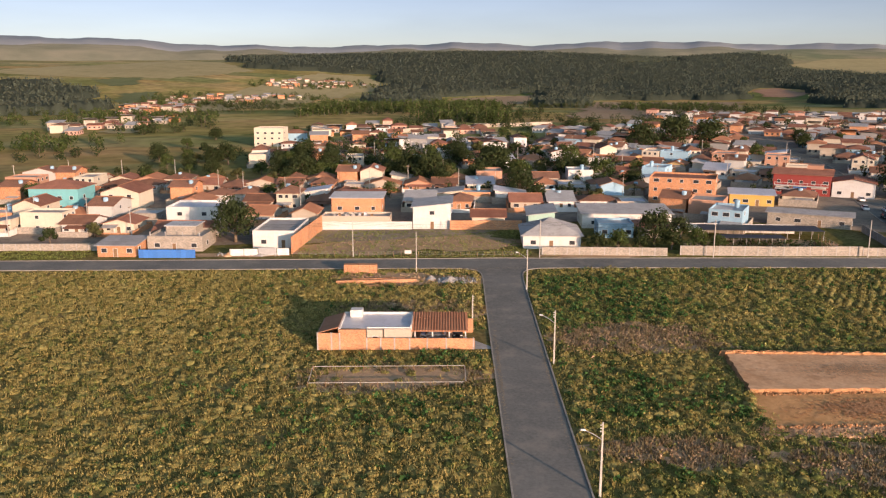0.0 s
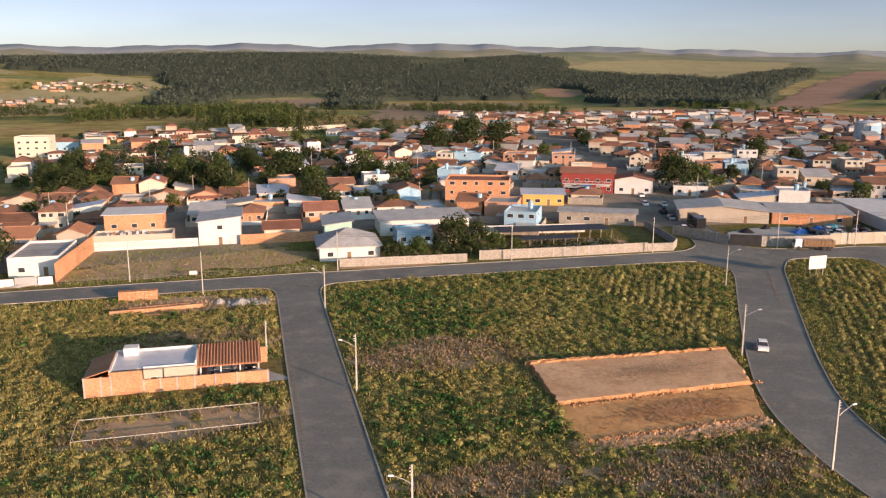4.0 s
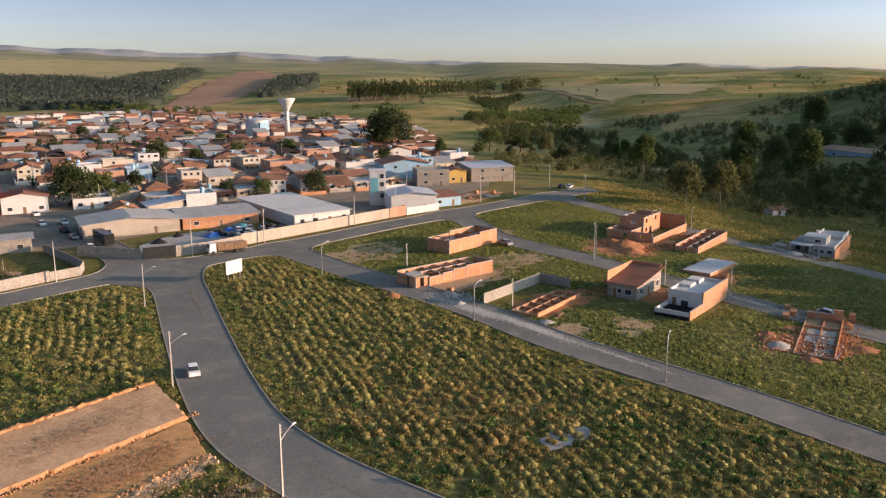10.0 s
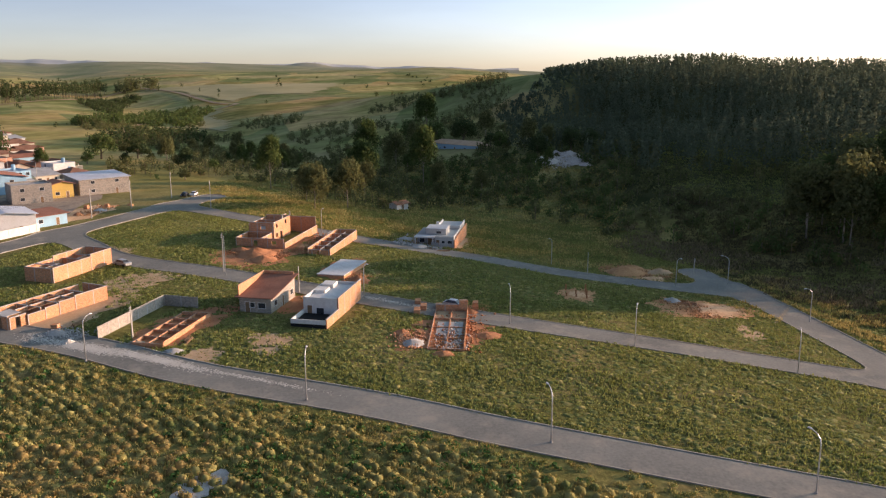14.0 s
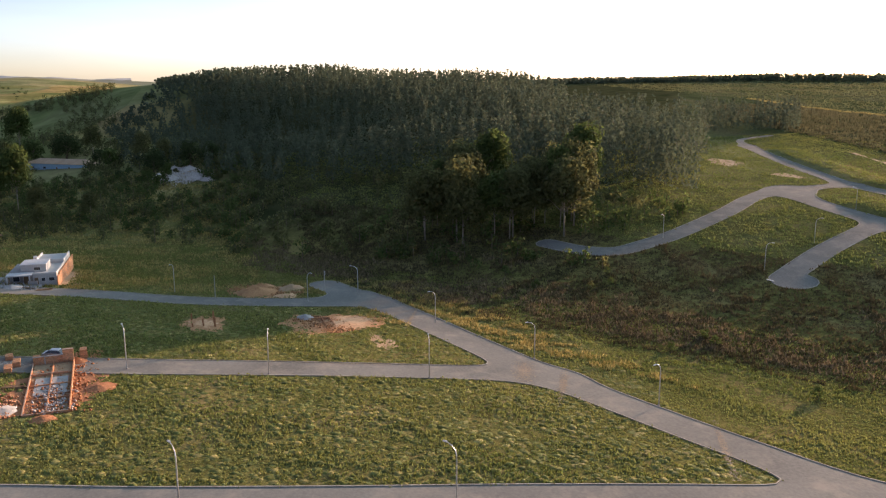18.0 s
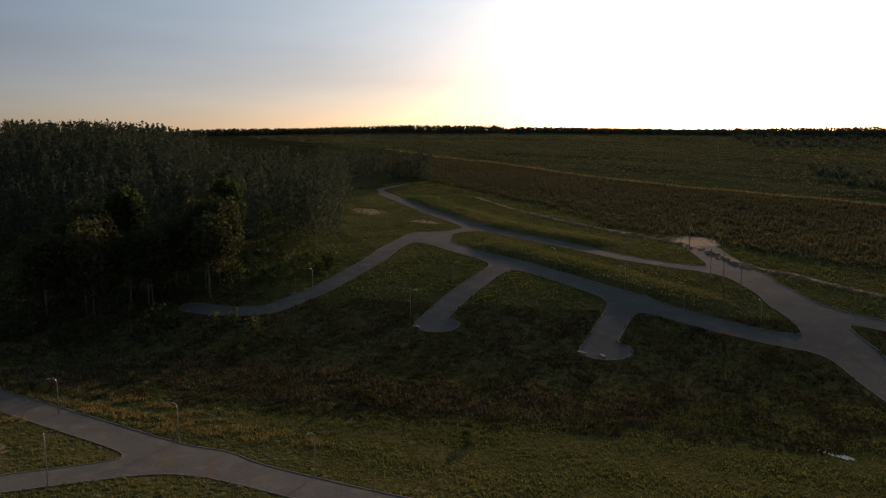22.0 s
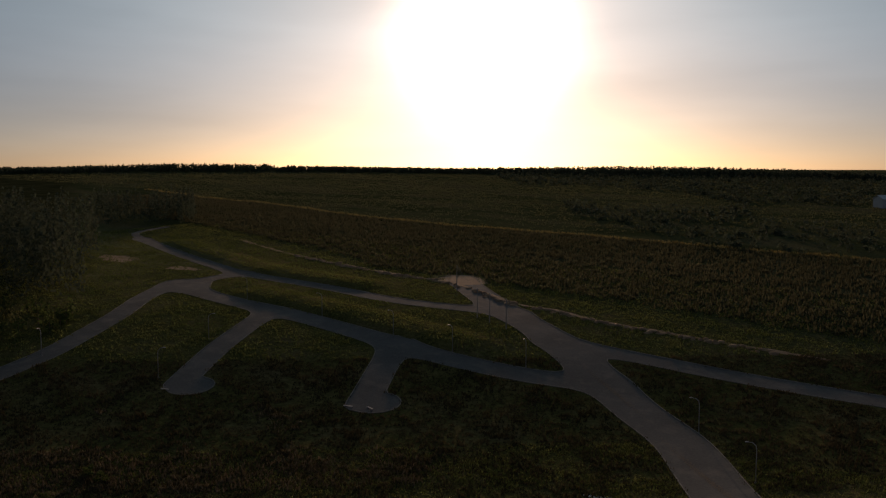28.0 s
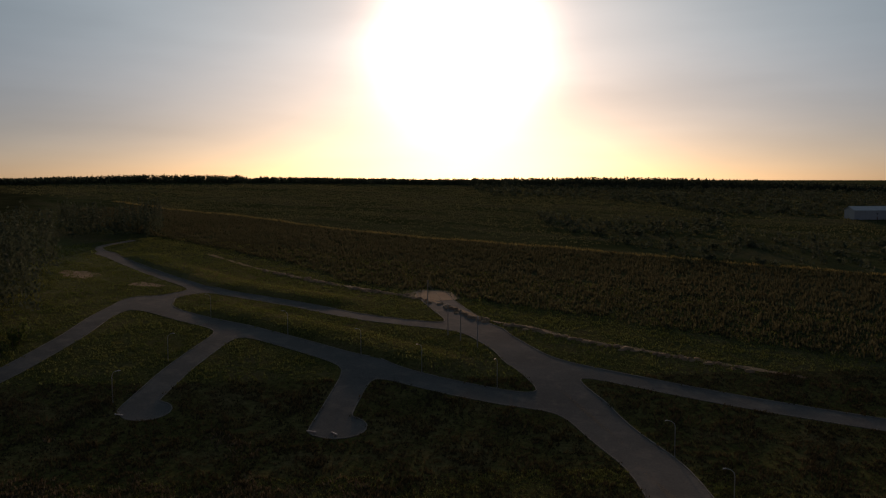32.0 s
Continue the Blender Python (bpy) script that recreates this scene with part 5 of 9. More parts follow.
# bare and cropped fields on the far slopes
FIELDS = [("ploughed_field", "far_earth", "large bare reddish field on a far slope", [(589, 849), (718, 1018), (1011, 1318), (1578, 1894), (1665, 1867), (1409, 1528), (937, 1074), (665, 847), (575, 778)]),
          ("fallow_field", "fallow", "dry brown fallow field behind the town", [(225, 1304), (459, 1271), (237, 680), (99, 680)]),
          ("fallow_field", "fallow", "dry brown fallow strip before the woods", [(15, 1348), (156, 1442), (143, 1276), (23, 946)]),
          ("ploughed_field", "far_earth", "small reddish field between the woods", [(552, 1499), (612, 1529), (609, 1403), (569, 1320), (514, 1375)]),
          ("bare_slope", "hay", "dry tan slope under the hill suburb", [(-233, 540), (-191, 559), (-241, 784), (-200, 974), (-134, 1382), (-92, 1453), (-138, 1659), (-255, 1700), (-308, 1462), (-332, 1138), (-268, 678)]),
          ("pasture_field", "hay", "wide pale pasture on a rounded far hill", [(-765, 1357), (-657, 2079), (-499, 1950), (-371, 1686), (-461, 1423), (-612, 1338)]),
          ("green_field", "crop", "green crop field on a far slope", [(-553, 1324), (-512, 1433), (-460, 1309), (-499, 1233)]),
          ("green_field", "crop", "green crop field below a far suburb", [(-452, 1161), (-407, 1226), (-352, 1048), (-375, 952)]),
          ("pasture_field", "hay", "pale pasture on a far hill behind the woods", [(890, 2210), (1082, 2408), (1373, 2440), (1680, 2275), (1502, 2058), (1248, 1871), (1007, 1639), (919, 1910)]),
          ("pasture_field", "hay", "dry sunlit pasture above the valley", [(1266, 784), (1336, 674), (1410, 471), (1111, 415), (1111, 505), (837, 426), (645, 302), (704, 387), (648, 400), (854, 454), (946, 451), (1196, 660)])]


def field(name, material, label, shape, step=16.0, lift=0.45):
    """A field laid over the land: a grid of patches clipped to an outline, its rim uneven."""
    xs, ys = zip(*shape)
    ax, ay = np.arange(min(xs) - step, max(xs) + step, step), np.arange(min(ys) - step, max(ys) + step, step)
    px, py = np.meshgrid(ax, ay)
    keep = inside(shape, px.ravel() + 5 * np.sin(py.ravel() / 23), py.ravel() + 5 * np.sin(px.ravel() / 19)).reshape(px.shape)
    cell = keep[:-1, :-1] & keep[1:, 1:] & keep[:-1, 1:] & keep[1:, :-1]
    first = (np.arange(len(ay) - 1)[:, None] * len(ax) + np.arange(len(ax) - 1))[cell]
    me = soup(name, np.stack([px, py, heights(px, py) + lift], -1).reshape(-1, 3), np.stack([first, first + 1, first + len(ax) + 1, first + len(ax)], -1), M[material], True)
    return tagged(new(name, me), label, "field", kind="structure")


for k, (name, material, label, shape) in enumerate(FIELDS):
    field(name, material, label, shape, 9.0, 0.45 + 0.02 * k)
# the dirt road that winds over the pasture
lane = spline([(727, 687), (990, 746), (1273, 799), (1267, 751), (1176, 650), (979, 496), (947, 455), (854, 454), (783, 461), (618, 394), (520, 330)], 12.0)
g = Geo()
for a, b in zip(lane[:-1], lane[1:]):
    d = (b - a) / np.linalg.norm(b - a) * 3.2
    g.add([(*p, ground(*p) + 1.0) for p in ((a[0] - d[1], a[1] + d[0]), (a[0] + d[1], a[1] - d[0]), (b[0] + d[1], b[1] - d[0]), (b[0] - d[1], b[1] + d[0]))], [(0, 1, 2, 3)])
tagged(part("dirt_road", g, M["fallow"]), "pale dirt road winding over a pasture", "road", kind="structure")

# the furthest ridges all round, blue-grey haze put into their colour
fb = np.arange(-60, 84, 0.25)
top = np.interp(fb, [-60, -28, -22, -15, -7, 0, 6, 13, 19, 25, 33, 37, 42, 46, 55, 65, 70, 76, 84], [1.7, 1.88, 1.8, 1.42, 1.38, 1.65, 1.5, 1.73, 1.5, 1.42, 1.16, 1.0, 1.05, 0.8, 0.46, 0.3, 0.34, 0.12, 0.0])
top = top + 0.05 * np.sin(fb * 0.83) + 0.03 * np.sin(fb * 1.9 + 1) + 0.012 * np.sin(fb * 4.3) + 0.008 * np.sin(fb * 9.7)
rows = []
for far, share in ((3300, 0.0), (3700, 0.62), (4100, 0.8), (4400, 1.0), (4600, 0.6)):
    wob = share * (0.1 * np.sin(fb * 0.61 + far) + 0.06 * np.sin(fb * 1.47 + 2 * far)) if share < 1 else 0
    z = 44 + far * np.tan(np.radians(top * share - 0.35 * (1 - share) + wob))
    rows.append(np.stack([30 + far * np.sin(np.radians(fb)), 10 + far * np.cos(np.radians(fb)), z if share else z - 60], -1))
n = len(fb)
first = (np.arange(len(rows) - 1)[:, None] * n + np.arange(n - 1)).ravel()
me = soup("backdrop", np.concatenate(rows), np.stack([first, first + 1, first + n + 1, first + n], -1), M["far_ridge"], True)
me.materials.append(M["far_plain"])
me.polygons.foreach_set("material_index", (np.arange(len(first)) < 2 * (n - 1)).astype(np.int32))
tagged(new("backdrop", me), "line of the furthest hills with blue-grey haze put into their colour", "hills", kind="structure")


def belt(x, y):
    r, b = polar(x, y)
    n = np.sin(x / 41 + 2) + np.sin(y / 33) + np.sin((x - y) / 57)
    return (b > -35) & (b < 44) & (r > 250) & (r < 1100) & (n > 1.2)


x, y, rng = where(-700, 150, 1200, 1100, 9000, 35, belt)
town_zone = (x > -140) & (x < 470) & (y > 170) & (y < 700)
far_ok = ~town_zone & (off_road(x, y) > 8)
x, y = x[far_ok], y[far_ok]
woods("hedgerow_trees", x, y, rng.uniform(5, 11, len(x)), rng.uniform(2.5, 4.5, len(x)), 80, 35, "leaf", "scattered trees and hedges round the town", False, 0.19, 0.15)

def lone(x, y):
    r, b = polar(x, y)
    return (r > 560) & (r < 1700) & (b > 44) & (b < 88)


# hedges and single trees: bunched along field edges
x, y, rng = where(400, 0, 1700, 1250, 4200, 40, lone)
ok = (np.abs(np.sin(y / 88 - x / 210)) < 0.05) & (polar(x, y)[0] > 1300) | (rng.uniform(0, 1, len(x)) < 0.02)
x, y = x[ok], y[ok]
woods("lone_trees", x, y, rng.uniform(3, 9, len(x)), rng.uniform(2.0, 4.0, len(x)), 60, 40, "leaf_dark", "single trees and hedges on far pastures", False, 0.2, 0.15)

# ---- houses ----
PAINT = {}
for nm, c in {"cream": (0.6, 0.54, 0.43), "pink": (0.6, 0.36, 0.28), "ochre": (0.55, 0.4, 0.2), "sky_blue": (0.3, 0.5, 0.62), "mint": (0.36, 0.56, 0.48), "grey": (0.3, 0.3, 0.29), "grey_light": (0.5, 0.5, 0.47), "salmon": (0.5, 0.28, 0.19), "teal": (0.16, 0.47, 0.5), "red": (0.36, 0.075, 0.065), "blue": (0.05, 0.2, 0.55), "yellow": (0.58, 0.4, 0.12), "beige": (0.46, 0.4, 0.32)}.items():
    PAINT[nm] = surf(nm + "_paint", tuple(0.82 * v for v in c), c, 0.3, 3, 0.8, 0.15, stain=tuple(0.55 * v + 0.05 for v in c), per=0.08)
PAINT["white"], PAINT["brick"], PAINT["block"] = M["white"], M["brick"], M["block"]


def opening(ob, x, y, z, wide, tall, face, door=False):
    """A window or door proud of a wall that faces -y, +y, -x or +x."""
    turn = pose(x, y, z, 0, 0, {"-y": 0, "+x": 90, "+y": 180, "-x": 270}[face])
    g = Geo()
    t = 0.07
    g.box(-wide / 2 - t, -0.05, -t, -wide / 2, 0.02, tall + t).box(wide / 2, -0.05, -t, wide / 2 + t, 0.02, tall + t)
    g.box(-wide / 2, -0.05, tall, wide / 2, 0.02, tall + t).box(-wide / 2, -0.08, -t, wide / 2, 0.02, 0)
    w = part("door" if door else "window", g, M["frame"], ob)
    w.matrix_basis = turn
    g = Geo().box(-wide / 2, -0.02, 0, wide / 2, 0.01, tall)
    part("leaf" if door else "pane", g, M["wood"] if door else M["glass"], w)
    return w


def roof_geo(kind, x0, y0, x1, y1, h, rise, over=0.65, t=0.14):
    g = Geo()
    a, b, c, d = x0 - over, y0 - over, x1 + over, y1 + over
    if kind == "shed":
        return g.hull([(a, b, h), (c, b, h), (c, d, h + rise), (a, d, h + rise)], [(a, b, h + t), (c, b, h + t), (c, d, h + rise + t), (a, d, h + rise + t)])
    if kind == "side":
        return g.hull([(a, b, h), (c, b, h + rise), (c, d, h + rise), (a, d, h)], [(a, b, h + t), (c, b, h + rise + t), (c, d, h + rise + t), (a, d, h + t)])
    m, n = (a + c) / 2, (b + d) / 2
    low = h - 0.08
    if kind == "gable":
        g.hull([(a, b, low), (c, b, low), (c, n, low + rise), (a, n, low + rise)], [(a, b, low + t), (c, b, low + t), (c, n, low + rise + t), (a, n, low + rise + t)])
        return g.hull([(a, n, low + rise), (c, n, low + rise), (c, d, low), (a, d, low)], [(a, n, low + rise + t), (c, n, low + rise + t), (c, d, low + t), (a, d, low + t)])
    if kind == "gable_y":
        g.hull([(a, b, low), (m, b, low + rise), (m, d, low + rise), (a, d, low)], [(a, b, low + t), (m, b, low + rise + t), (m, d, low + rise + t), (a, d, low + t)])
        return g.hull([(m, b, low + rise), (c, b, low), (c, d, low), (m, d, low + rise)], [(m, b, low + rise + t), (c, b, low + t), (c, d, low + t), (m, d, low + rise + t)])
    # hip
    k = min(c - a, d - b) / 2
    p, q = ((a + k, n, low + rise), (c - k, n, low + rise)) if c - a >= d - b else ((m, b + k, low + rise), (m, d - k, low + rise))
    v = [(a, b, low), (c, b, low), (c, d, low), (a, d, low), (a, b, low + t), (c, b, low + t), (c, d, low + t), (a, d, low + t), p, q]
    v[8], v[9] = (p[0], p[1], p[2] + t), (q[0], q[1], q[2] + t)
    tops = [(4, 5, 9, 8), (5, 6, 9), (6, 7, 8, 9), (7, 4, 8)] if c - a >= d - b else [(4, 5, 8), (5, 6, 9, 8), (6, 7, 9), (7, 4, 8, 9)]
    return g.add(v, [(3, 2, 1, 0), (0, 1, 5, 4), (1, 2, 6, 5), (2, 3, 7, 6), (3, 0, 4, 7)] + tops)


def make_house(w, d, h, paint, kind, roof, rise=1.4, seed=0, label="", name="house", windows=3, yard=False, category="house", storeys=0, porch=False):
    """A house of w by d with its front towards -y; a tall one gets a second row of windows."""
    rnd = random.Random(seed)
    ob = new(name)
    ob.empty_display_size = 0.2
    tagged(ob, label, category)
    wall = PAINT[paint]
    g = Geo()
    if kind in ("gable", "gable_y"):
        g.box(0, 0, -1.0, w, d, h - 0.02)
        if kind == "gable":
            for xx in (0, w - 0.15):
                g.hull([(xx, 0, h - 0.02), (xx + 0.15, 0, h - 0.02), (xx + 0.15, d, h - 0.02), (xx, d, h - 0.02)], [(xx, d / 2 - 0.05, h + rise - 0.2), (xx + 0.15, d / 2 - 0.05, h + rise - 0.2), (xx + 0.15, d / 2 + 0.05, h + rise - 0.2), (xx, d / 2 + 0.05, h + rise - 0.2)])
        else:
            for yy in (0, d - 0.15):
                g.hull([(0, yy, h - 0.02), (w, yy, h - 0.02), (w, yy + 0.15, h - 0.02), (0, yy + 0.15, h - 0.02)], [(w / 2 - 0.05, yy, h + rise - 0.2), (w / 2 + 0.05, yy, h + rise - 0.2), (w / 2 + 0.05, yy + 0.15, h + rise - 0.2), (w / 2 - 0.05, yy + 0.15, h + rise - 0.2)])
    elif kind == "flat":
        g.box(0, 0, -1.0, w, d, h - 0.35)
        p = 0.16
        g.box(0, 0, h - 0.35, w, p, h + 0.25).box(0, d - p, h - 0.35, w, d, h + 0.25).box(0, p, h - 0.35, p, d - p, h + 0.25).box(w - p, p, h - 0.35, w, d - p, h + 0.25)
    else:
        e = 0.0 if kind == "hip" else rise
        top = [(0, 0, h), (w, 0, h), (w, d, h), (0, d, h)]
        if kind == "shed":
            top = [(0, 0, h), (w, 0, h), (w, d, h + e * 0.92), (0, d, h + e * 0.92)]
        if kind == "side":
            top = [(0, 0, h), (w, 0, h + e * 0.92), (w, d, h + e * 0.92), (0, d, h)]
        g.hull([(0, 0, -1), (w, 0, -1), (w, d, -1), (0, d, -1)], top)
    part("wall", g, wall, ob)
    if kind == "flat":
        part("roof", Geo().box(0.16, 0.16, h - 0.35, w - 0.16, d - 0.16, h - 0.3), M[roof], ob)
    else:
        part("roof", roof_geo(kind, 0, 0, w, d, h, rise), M[roof], ob)
    if roof in ("tile", "old_tile", "new_tile") and kind in ("gable", "gable_y", "hip"):
        k = min(w, d) / 2 if kind == "hip" else -0.6
        zz = h + rise + 0.07
        ends = [(k, d / 2, zz), (w - k, d / 2, zz)] if kind == "gable" or (kind == "hip" and w >= d) else [(w / 2, k, zz), (w / 2, d - k, zz)]
        if math.dist(*ends) > 0.5:
            part("ridge_cap", Geo().tube(ends, [0.13, 0.13], 6), M["new_tile"], ob, "row of orange ridge tiles")
    if porch:
        a, b = (0.2, w * rnd.uniform(0.45, 1.0)) if rnd.random() < 0.5 else (w * rnd.uniform(0.0, 0.5), w - 0.2)
        part("porch_roof", Geo().hull([(a, -2.6, 2.15), (b, -2.6, 2.15), (b, 0, 2.62), (a, 0, 2.62)], [(a, -2.6, 2.25), (b, -2.6, 2.25), (b, 0, 2.72), (a, 0, 2.72)]), M[rnd.choice(("tile", "old_tile", "new_tile", "sheet"))], ob)
        for px in (a + 0.1, b - 0.25):
            part("porch_post", Geo().box(px, -2.5, -0.6, px + 0.15, -2.35, 2.17), M["white"], ob)
    if yard:
        front, back, low = -2.9 - rnd.uniform(0, 1.0), d + 1.6 + rnd.uniform(0, 1.5), rnd.uniform(1.5, 2.2)
        part("yard_wall", Geo().box(-0.8, front, -0.8, w + 0.8, front + 0.15, low * 0.7).box(-0.8, back, -0.8, w + 0.8, back + 0.15, low).box(-0.95, front, -0.8, -0.8, back, low).box(w + 0.8, front, -0.8, w + 0.95, back, low), PAINT[rnd.choice(("white", "block", "block", "beige", "brick"))], ob)
        if rnd.random() < 0.6:
            part("lean_to", Geo().hull([(0.3, d, 2.3), (w * 0.6, d, 2.3), (w * 0.6, back, 2.05), (0.3, back, 2.05)], [(0.3, d, 2.4), (w * 0.6, d, 2.4), (w * 0.6, back, 2.15), (0.3, back, 2.15)]), M["sheet"], ob)
        if rnd.random() < 0.4:
            x, y = rnd.uniform(1, w - 2), rnd.uniform(d * 0.6, d - 1.6)
            part("water_tank", Geo().tube([(x, y, h - 0.2), (x, y, h + rise * 0.6 + 0.7), (x, y, h + rise * 0.6 + 0.95)], [0.6, 0.75, 0.5], 10), PAINT["sky_blue"], ob, "blue plastic water tank")
    floors = storeys or (2 if h > 5 else 1)
    for level in range(floors):
        z = 1.1 + 2.9 * level
        for k in range(windows):
            x = w * (k + 0.5) / windows + rnd.uniform(-0.2, 0.2)
            if level == 0 and k == windows // 2:
                opening(ob, x, 0, 0.05, 0.95, 2.05, "-y", True)
            else:
                opening(ob, x, 0, z, rnd.choice((1.0, 1.3, 1.6)), 1.0, "-y")
        if windows > 2:
            opening(ob, w, d * 0.35, z, 1.2, 1.0, "+x")
            opening(ob, 0, d * 0.6, z, 1.0, 0.9, "-x")
    return ob


ROOFS = {"tile": "red clay tile", "new_tile": "bright orange tile", "old_tile": "weathered brown tile", "sheet": "grey fibre cement", "metal_sheet": "pale metal sheet", "concrete": "flat concrete", "pale_concrete": "flat pale concrete"}
KINDS = []
rnd = random.Random(5)
for n in range(34):
    kind = rnd.choice(("gable", "gable", "gable_y", "gable_y", "hip", "hip", "shed", "side", "flat", "flat"))
    roof = rnd.choice(("concrete", "pale_concrete", "metal_sheet")) if kind == "flat" else rnd.choice(("sheet", "metal_sheet", "sheet", "old_tile")) if kind in ("shed", "side") else rnd.choice(("tile", "tile", "old_tile", "old_tile", "sheet", "new_tile"))
    paint = rnd.choice(("white", "white", "white", "cream", "cream", "cream", "beige", "beige", "pink", "grey_light", "grey_light", "sky_blue", "mint", "ochre", "salmon", "brick", "block", "white", "white"))
    if paint in ("sky_blue", "mint") and n % 3:
        paint = ("beige", "cream")[n % 2]
    if kind in ("gable", "gable_y", "hip") and roof == "sheet":
        roof = "new_tile"
    h = rnd.choice((2.6, 2.7, 2.7, 2.8, 2.9, 3.0, 5.5))
    w, d = rnd.uniform(6.6, 9.6), rnd.uniform(8.5, 12.5)
    lab = f"{paint.replace('_', ' ')} {'two-storey' if h > 5 else 'low'} house with a {ROOFS[roof]} roof"
    KINDS.append((w, d, make_house(w, d, h, paint, kind, roof, rnd.uniform(1.3, 2.0), n, lab, yard=True, porch=n % 2 == 0)))
HOUSED = set()
TAKEN = []


def set_house(n, x, y, turn, group=""):
    w, d, ob = KINDS[n]
    m = pose(x, y, ground(x, y), 0, 0, turn) @ pose(-w / 2, -d / 2, 0)
    if n not in HOUSED:
        HOUSED.add(n)
        ob.matrix_basis = m
        return tagged(ob, group=group)
    return tagged(copy_thing(ob, m), group=group)


def building(a, b, depth, h, paint, kind, roof, rise=1.2, label="", windows=3, name="house", category="house", seed=0, storeys=0):
    """A house whose front runs from a to b in plan, depth metres behind it."""
    w = math.hypot(b[0] - a[0], b[1] - a[1])
    turn = math.degrees(math.atan2(b[1] - a[1], b[0] - a[0]))
    ob = make_house(w, depth, h, paint, kind, roof, rise, seed, label, name, windows, category=category, storeys=storeys)
    ob.matrix_basis = pose(a[0], a[1], min(ground(*a), ground(*b)), 0, 0, turn)
    c = ob.matrix_basis @ Vector((w / 2, depth / 2, 0))
    TAKEN.append((c.x, c.y, math.hypot(w, depth) / 2 + 1.5))
    return ob

# ---- the houses along the cross road and round the junction ----
building((-82, 191.5), (-73, 191.2), 8, 2.8, "brick", "shed", "sheet", 0.6, "low brick shed with a grey sheet roof by the road", 3)
building((-74, 208), (-60, 207.6), 9, 3.0, "cream", "gable", "tile", 1.8, "cream house with a broad red tile roof behind a block house", 3)
raw = building((-72, 197), (-58.5, 196.6), 11, 3.6, "block", "flat", "concrete", 0, "unfinished grey block house behind a blue gate", 3)
part("upper_room", Geo().box(3.2, 4.5, 3.3, 10.6, 10.4, 5.5), PAINT["block"], raw, "unplastered upper room")
part("roof_slab", Geo().box(2.8, 4.1, 5.5, 11.0, 10.8, 5.66), M["pale_concrete"], raw)
for xx in (0.6, 4.4, 8.6, 12.7):
    part("starter_column", Geo().box(xx, 0.3, 3.5, xx + 0.2, 0.5, 4.9), M["concrete"], raw)
lean = thing("lean_to", -82, 198, -2, "open shed with a sagging grey sheet roof on posts", "shed")
part("roof", Geo().hull([(0, 0, 2.3), (9, 0, 2.5), (9, 5, 3.0), (0, 5, 2.8)], [(0, 0, 2.38), (9, 0, 2.58), (9, 5, 3.08), (0, 5, 2.88)]), M["sheet"], lean)
for xx in (0.2, 3.0, 6.0, 8.7):
    part("post", Geo().box(xx, 0.1, -0.3, xx + 0.14, 0.24, 2.34), M["wood"], lean)
building((-76, 224), (-62, 223.6), 12, 6.2, "white", "flat", "metal_sheet", 0, "tall white house with a flat pale roof", 2)
building((-47, 200), (-36.6, 199.6), 18, 4.2, "white", "flat", "concrete", 0, "white shop with a dark flat roof", 2)
junk = building((-33.5, 223.4), (-14.6, 223), 7, 3.4, "beige", "flat", "concrete", 0, "low rendered house with a cluttered roof terrace", 3)
rnd = random.Random(95)
for k in range(16):
    a, b, e = rnd.uniform(3, 14), rnd.uniform(0.8, 5.5), rnd.uniform(0.3, 1.0)
    part("scrap_piece", Geo().hull([(a, b, 3.1), (a + e, b + 0.2, 3.1), (a + e, b + e, 3.1), (a, b + e, 3.1)], [(a + 0.2, b, 3.2 + e), (a + e, b, 3.3 + 0.5 * e), (a + 0.8 * e, b + e, 3.2 + e), (a, b + 0.7 * e, 3.5)]), M[rnd.choice(("wood", "metal_sheet", "concrete", "pole"))], junk, "scrap on a roof terrace")
building((-31.5, 231), (-17.4, 230.6), 9, 7.4, "brick", "shed", "pale_concrete", 0.4, "unfinished brick house of two storeys", 3)
building((-41.5, 223.5), (-34.8, 223.3), 9, 4.4, "beige", "gable_y", "new_tile", 1.6, "beige house with a bright orange tile roof", 2)
building((-31, 246), (-18.6, 245.6), 9, 5.6, "brick", "shed", "tile", 0.6, "brick two-storey house with a low tile roof", 3)
building((-8.2, 222.5), (2, 222.2), 14, 6.0, "white", "side", "sheet", 1.2, "blank white warehouse with a dark sheet roof", 1)
building((-128.5, 254), (-113, 253.4), 12, 7.4, "teal", "hip", "tile", 2.0, "turquoise two-storey house with a red tile roof", 4)
building((-107, 256), (-95, 255.6), 12, 5.6, "cream", "gable_y", "tile", 2.2, "cream two-storey house with a tile gable roof", 2)
building((19.5, 197), (33.5, 196.4), 14, 3.3, "white", "hip", "sheet", 3.3, "white house with a large grey hipped roof", 3)
building((23, 219), (30, 218.6), 14, 4.2, "mint", "side", "sheet", 1.0, "mint green house with a sheet roof", 2)
building((38, 222), (62, 221), 12, 4.0, "white", "shed", "sheet", 0.8, "long white house with a grey sheet roof", 4)
building((40, 209), (49, 208.6), 8, 3.6, "sky_blue", "flat", "pale_concrete", 0, "low pale blue house with a flat roof", 3)
building((50, 208.5), (59, 208), 8, 3.0, "beige", "hip", "tile", 1.6, "low beige house with a red tile roof", 3)
building((8, 224), (17, 223.7), 9, 3.0, "cream", "gable", "tile", 1.4, "small cream house with a red tile roof behind a brick wall", 2)
building((66, 263), (85, 256), 14, 8.2, "brick", "flat", "tile", 0, "brick building of three storeys with an open roof", 5, storeys=3)
building((90, 257), (102.5, 253), 10, 3.6, "yellow", "shed", "metal_sheet", 0.5, "low yellow shop with a pale metal roof", 4)
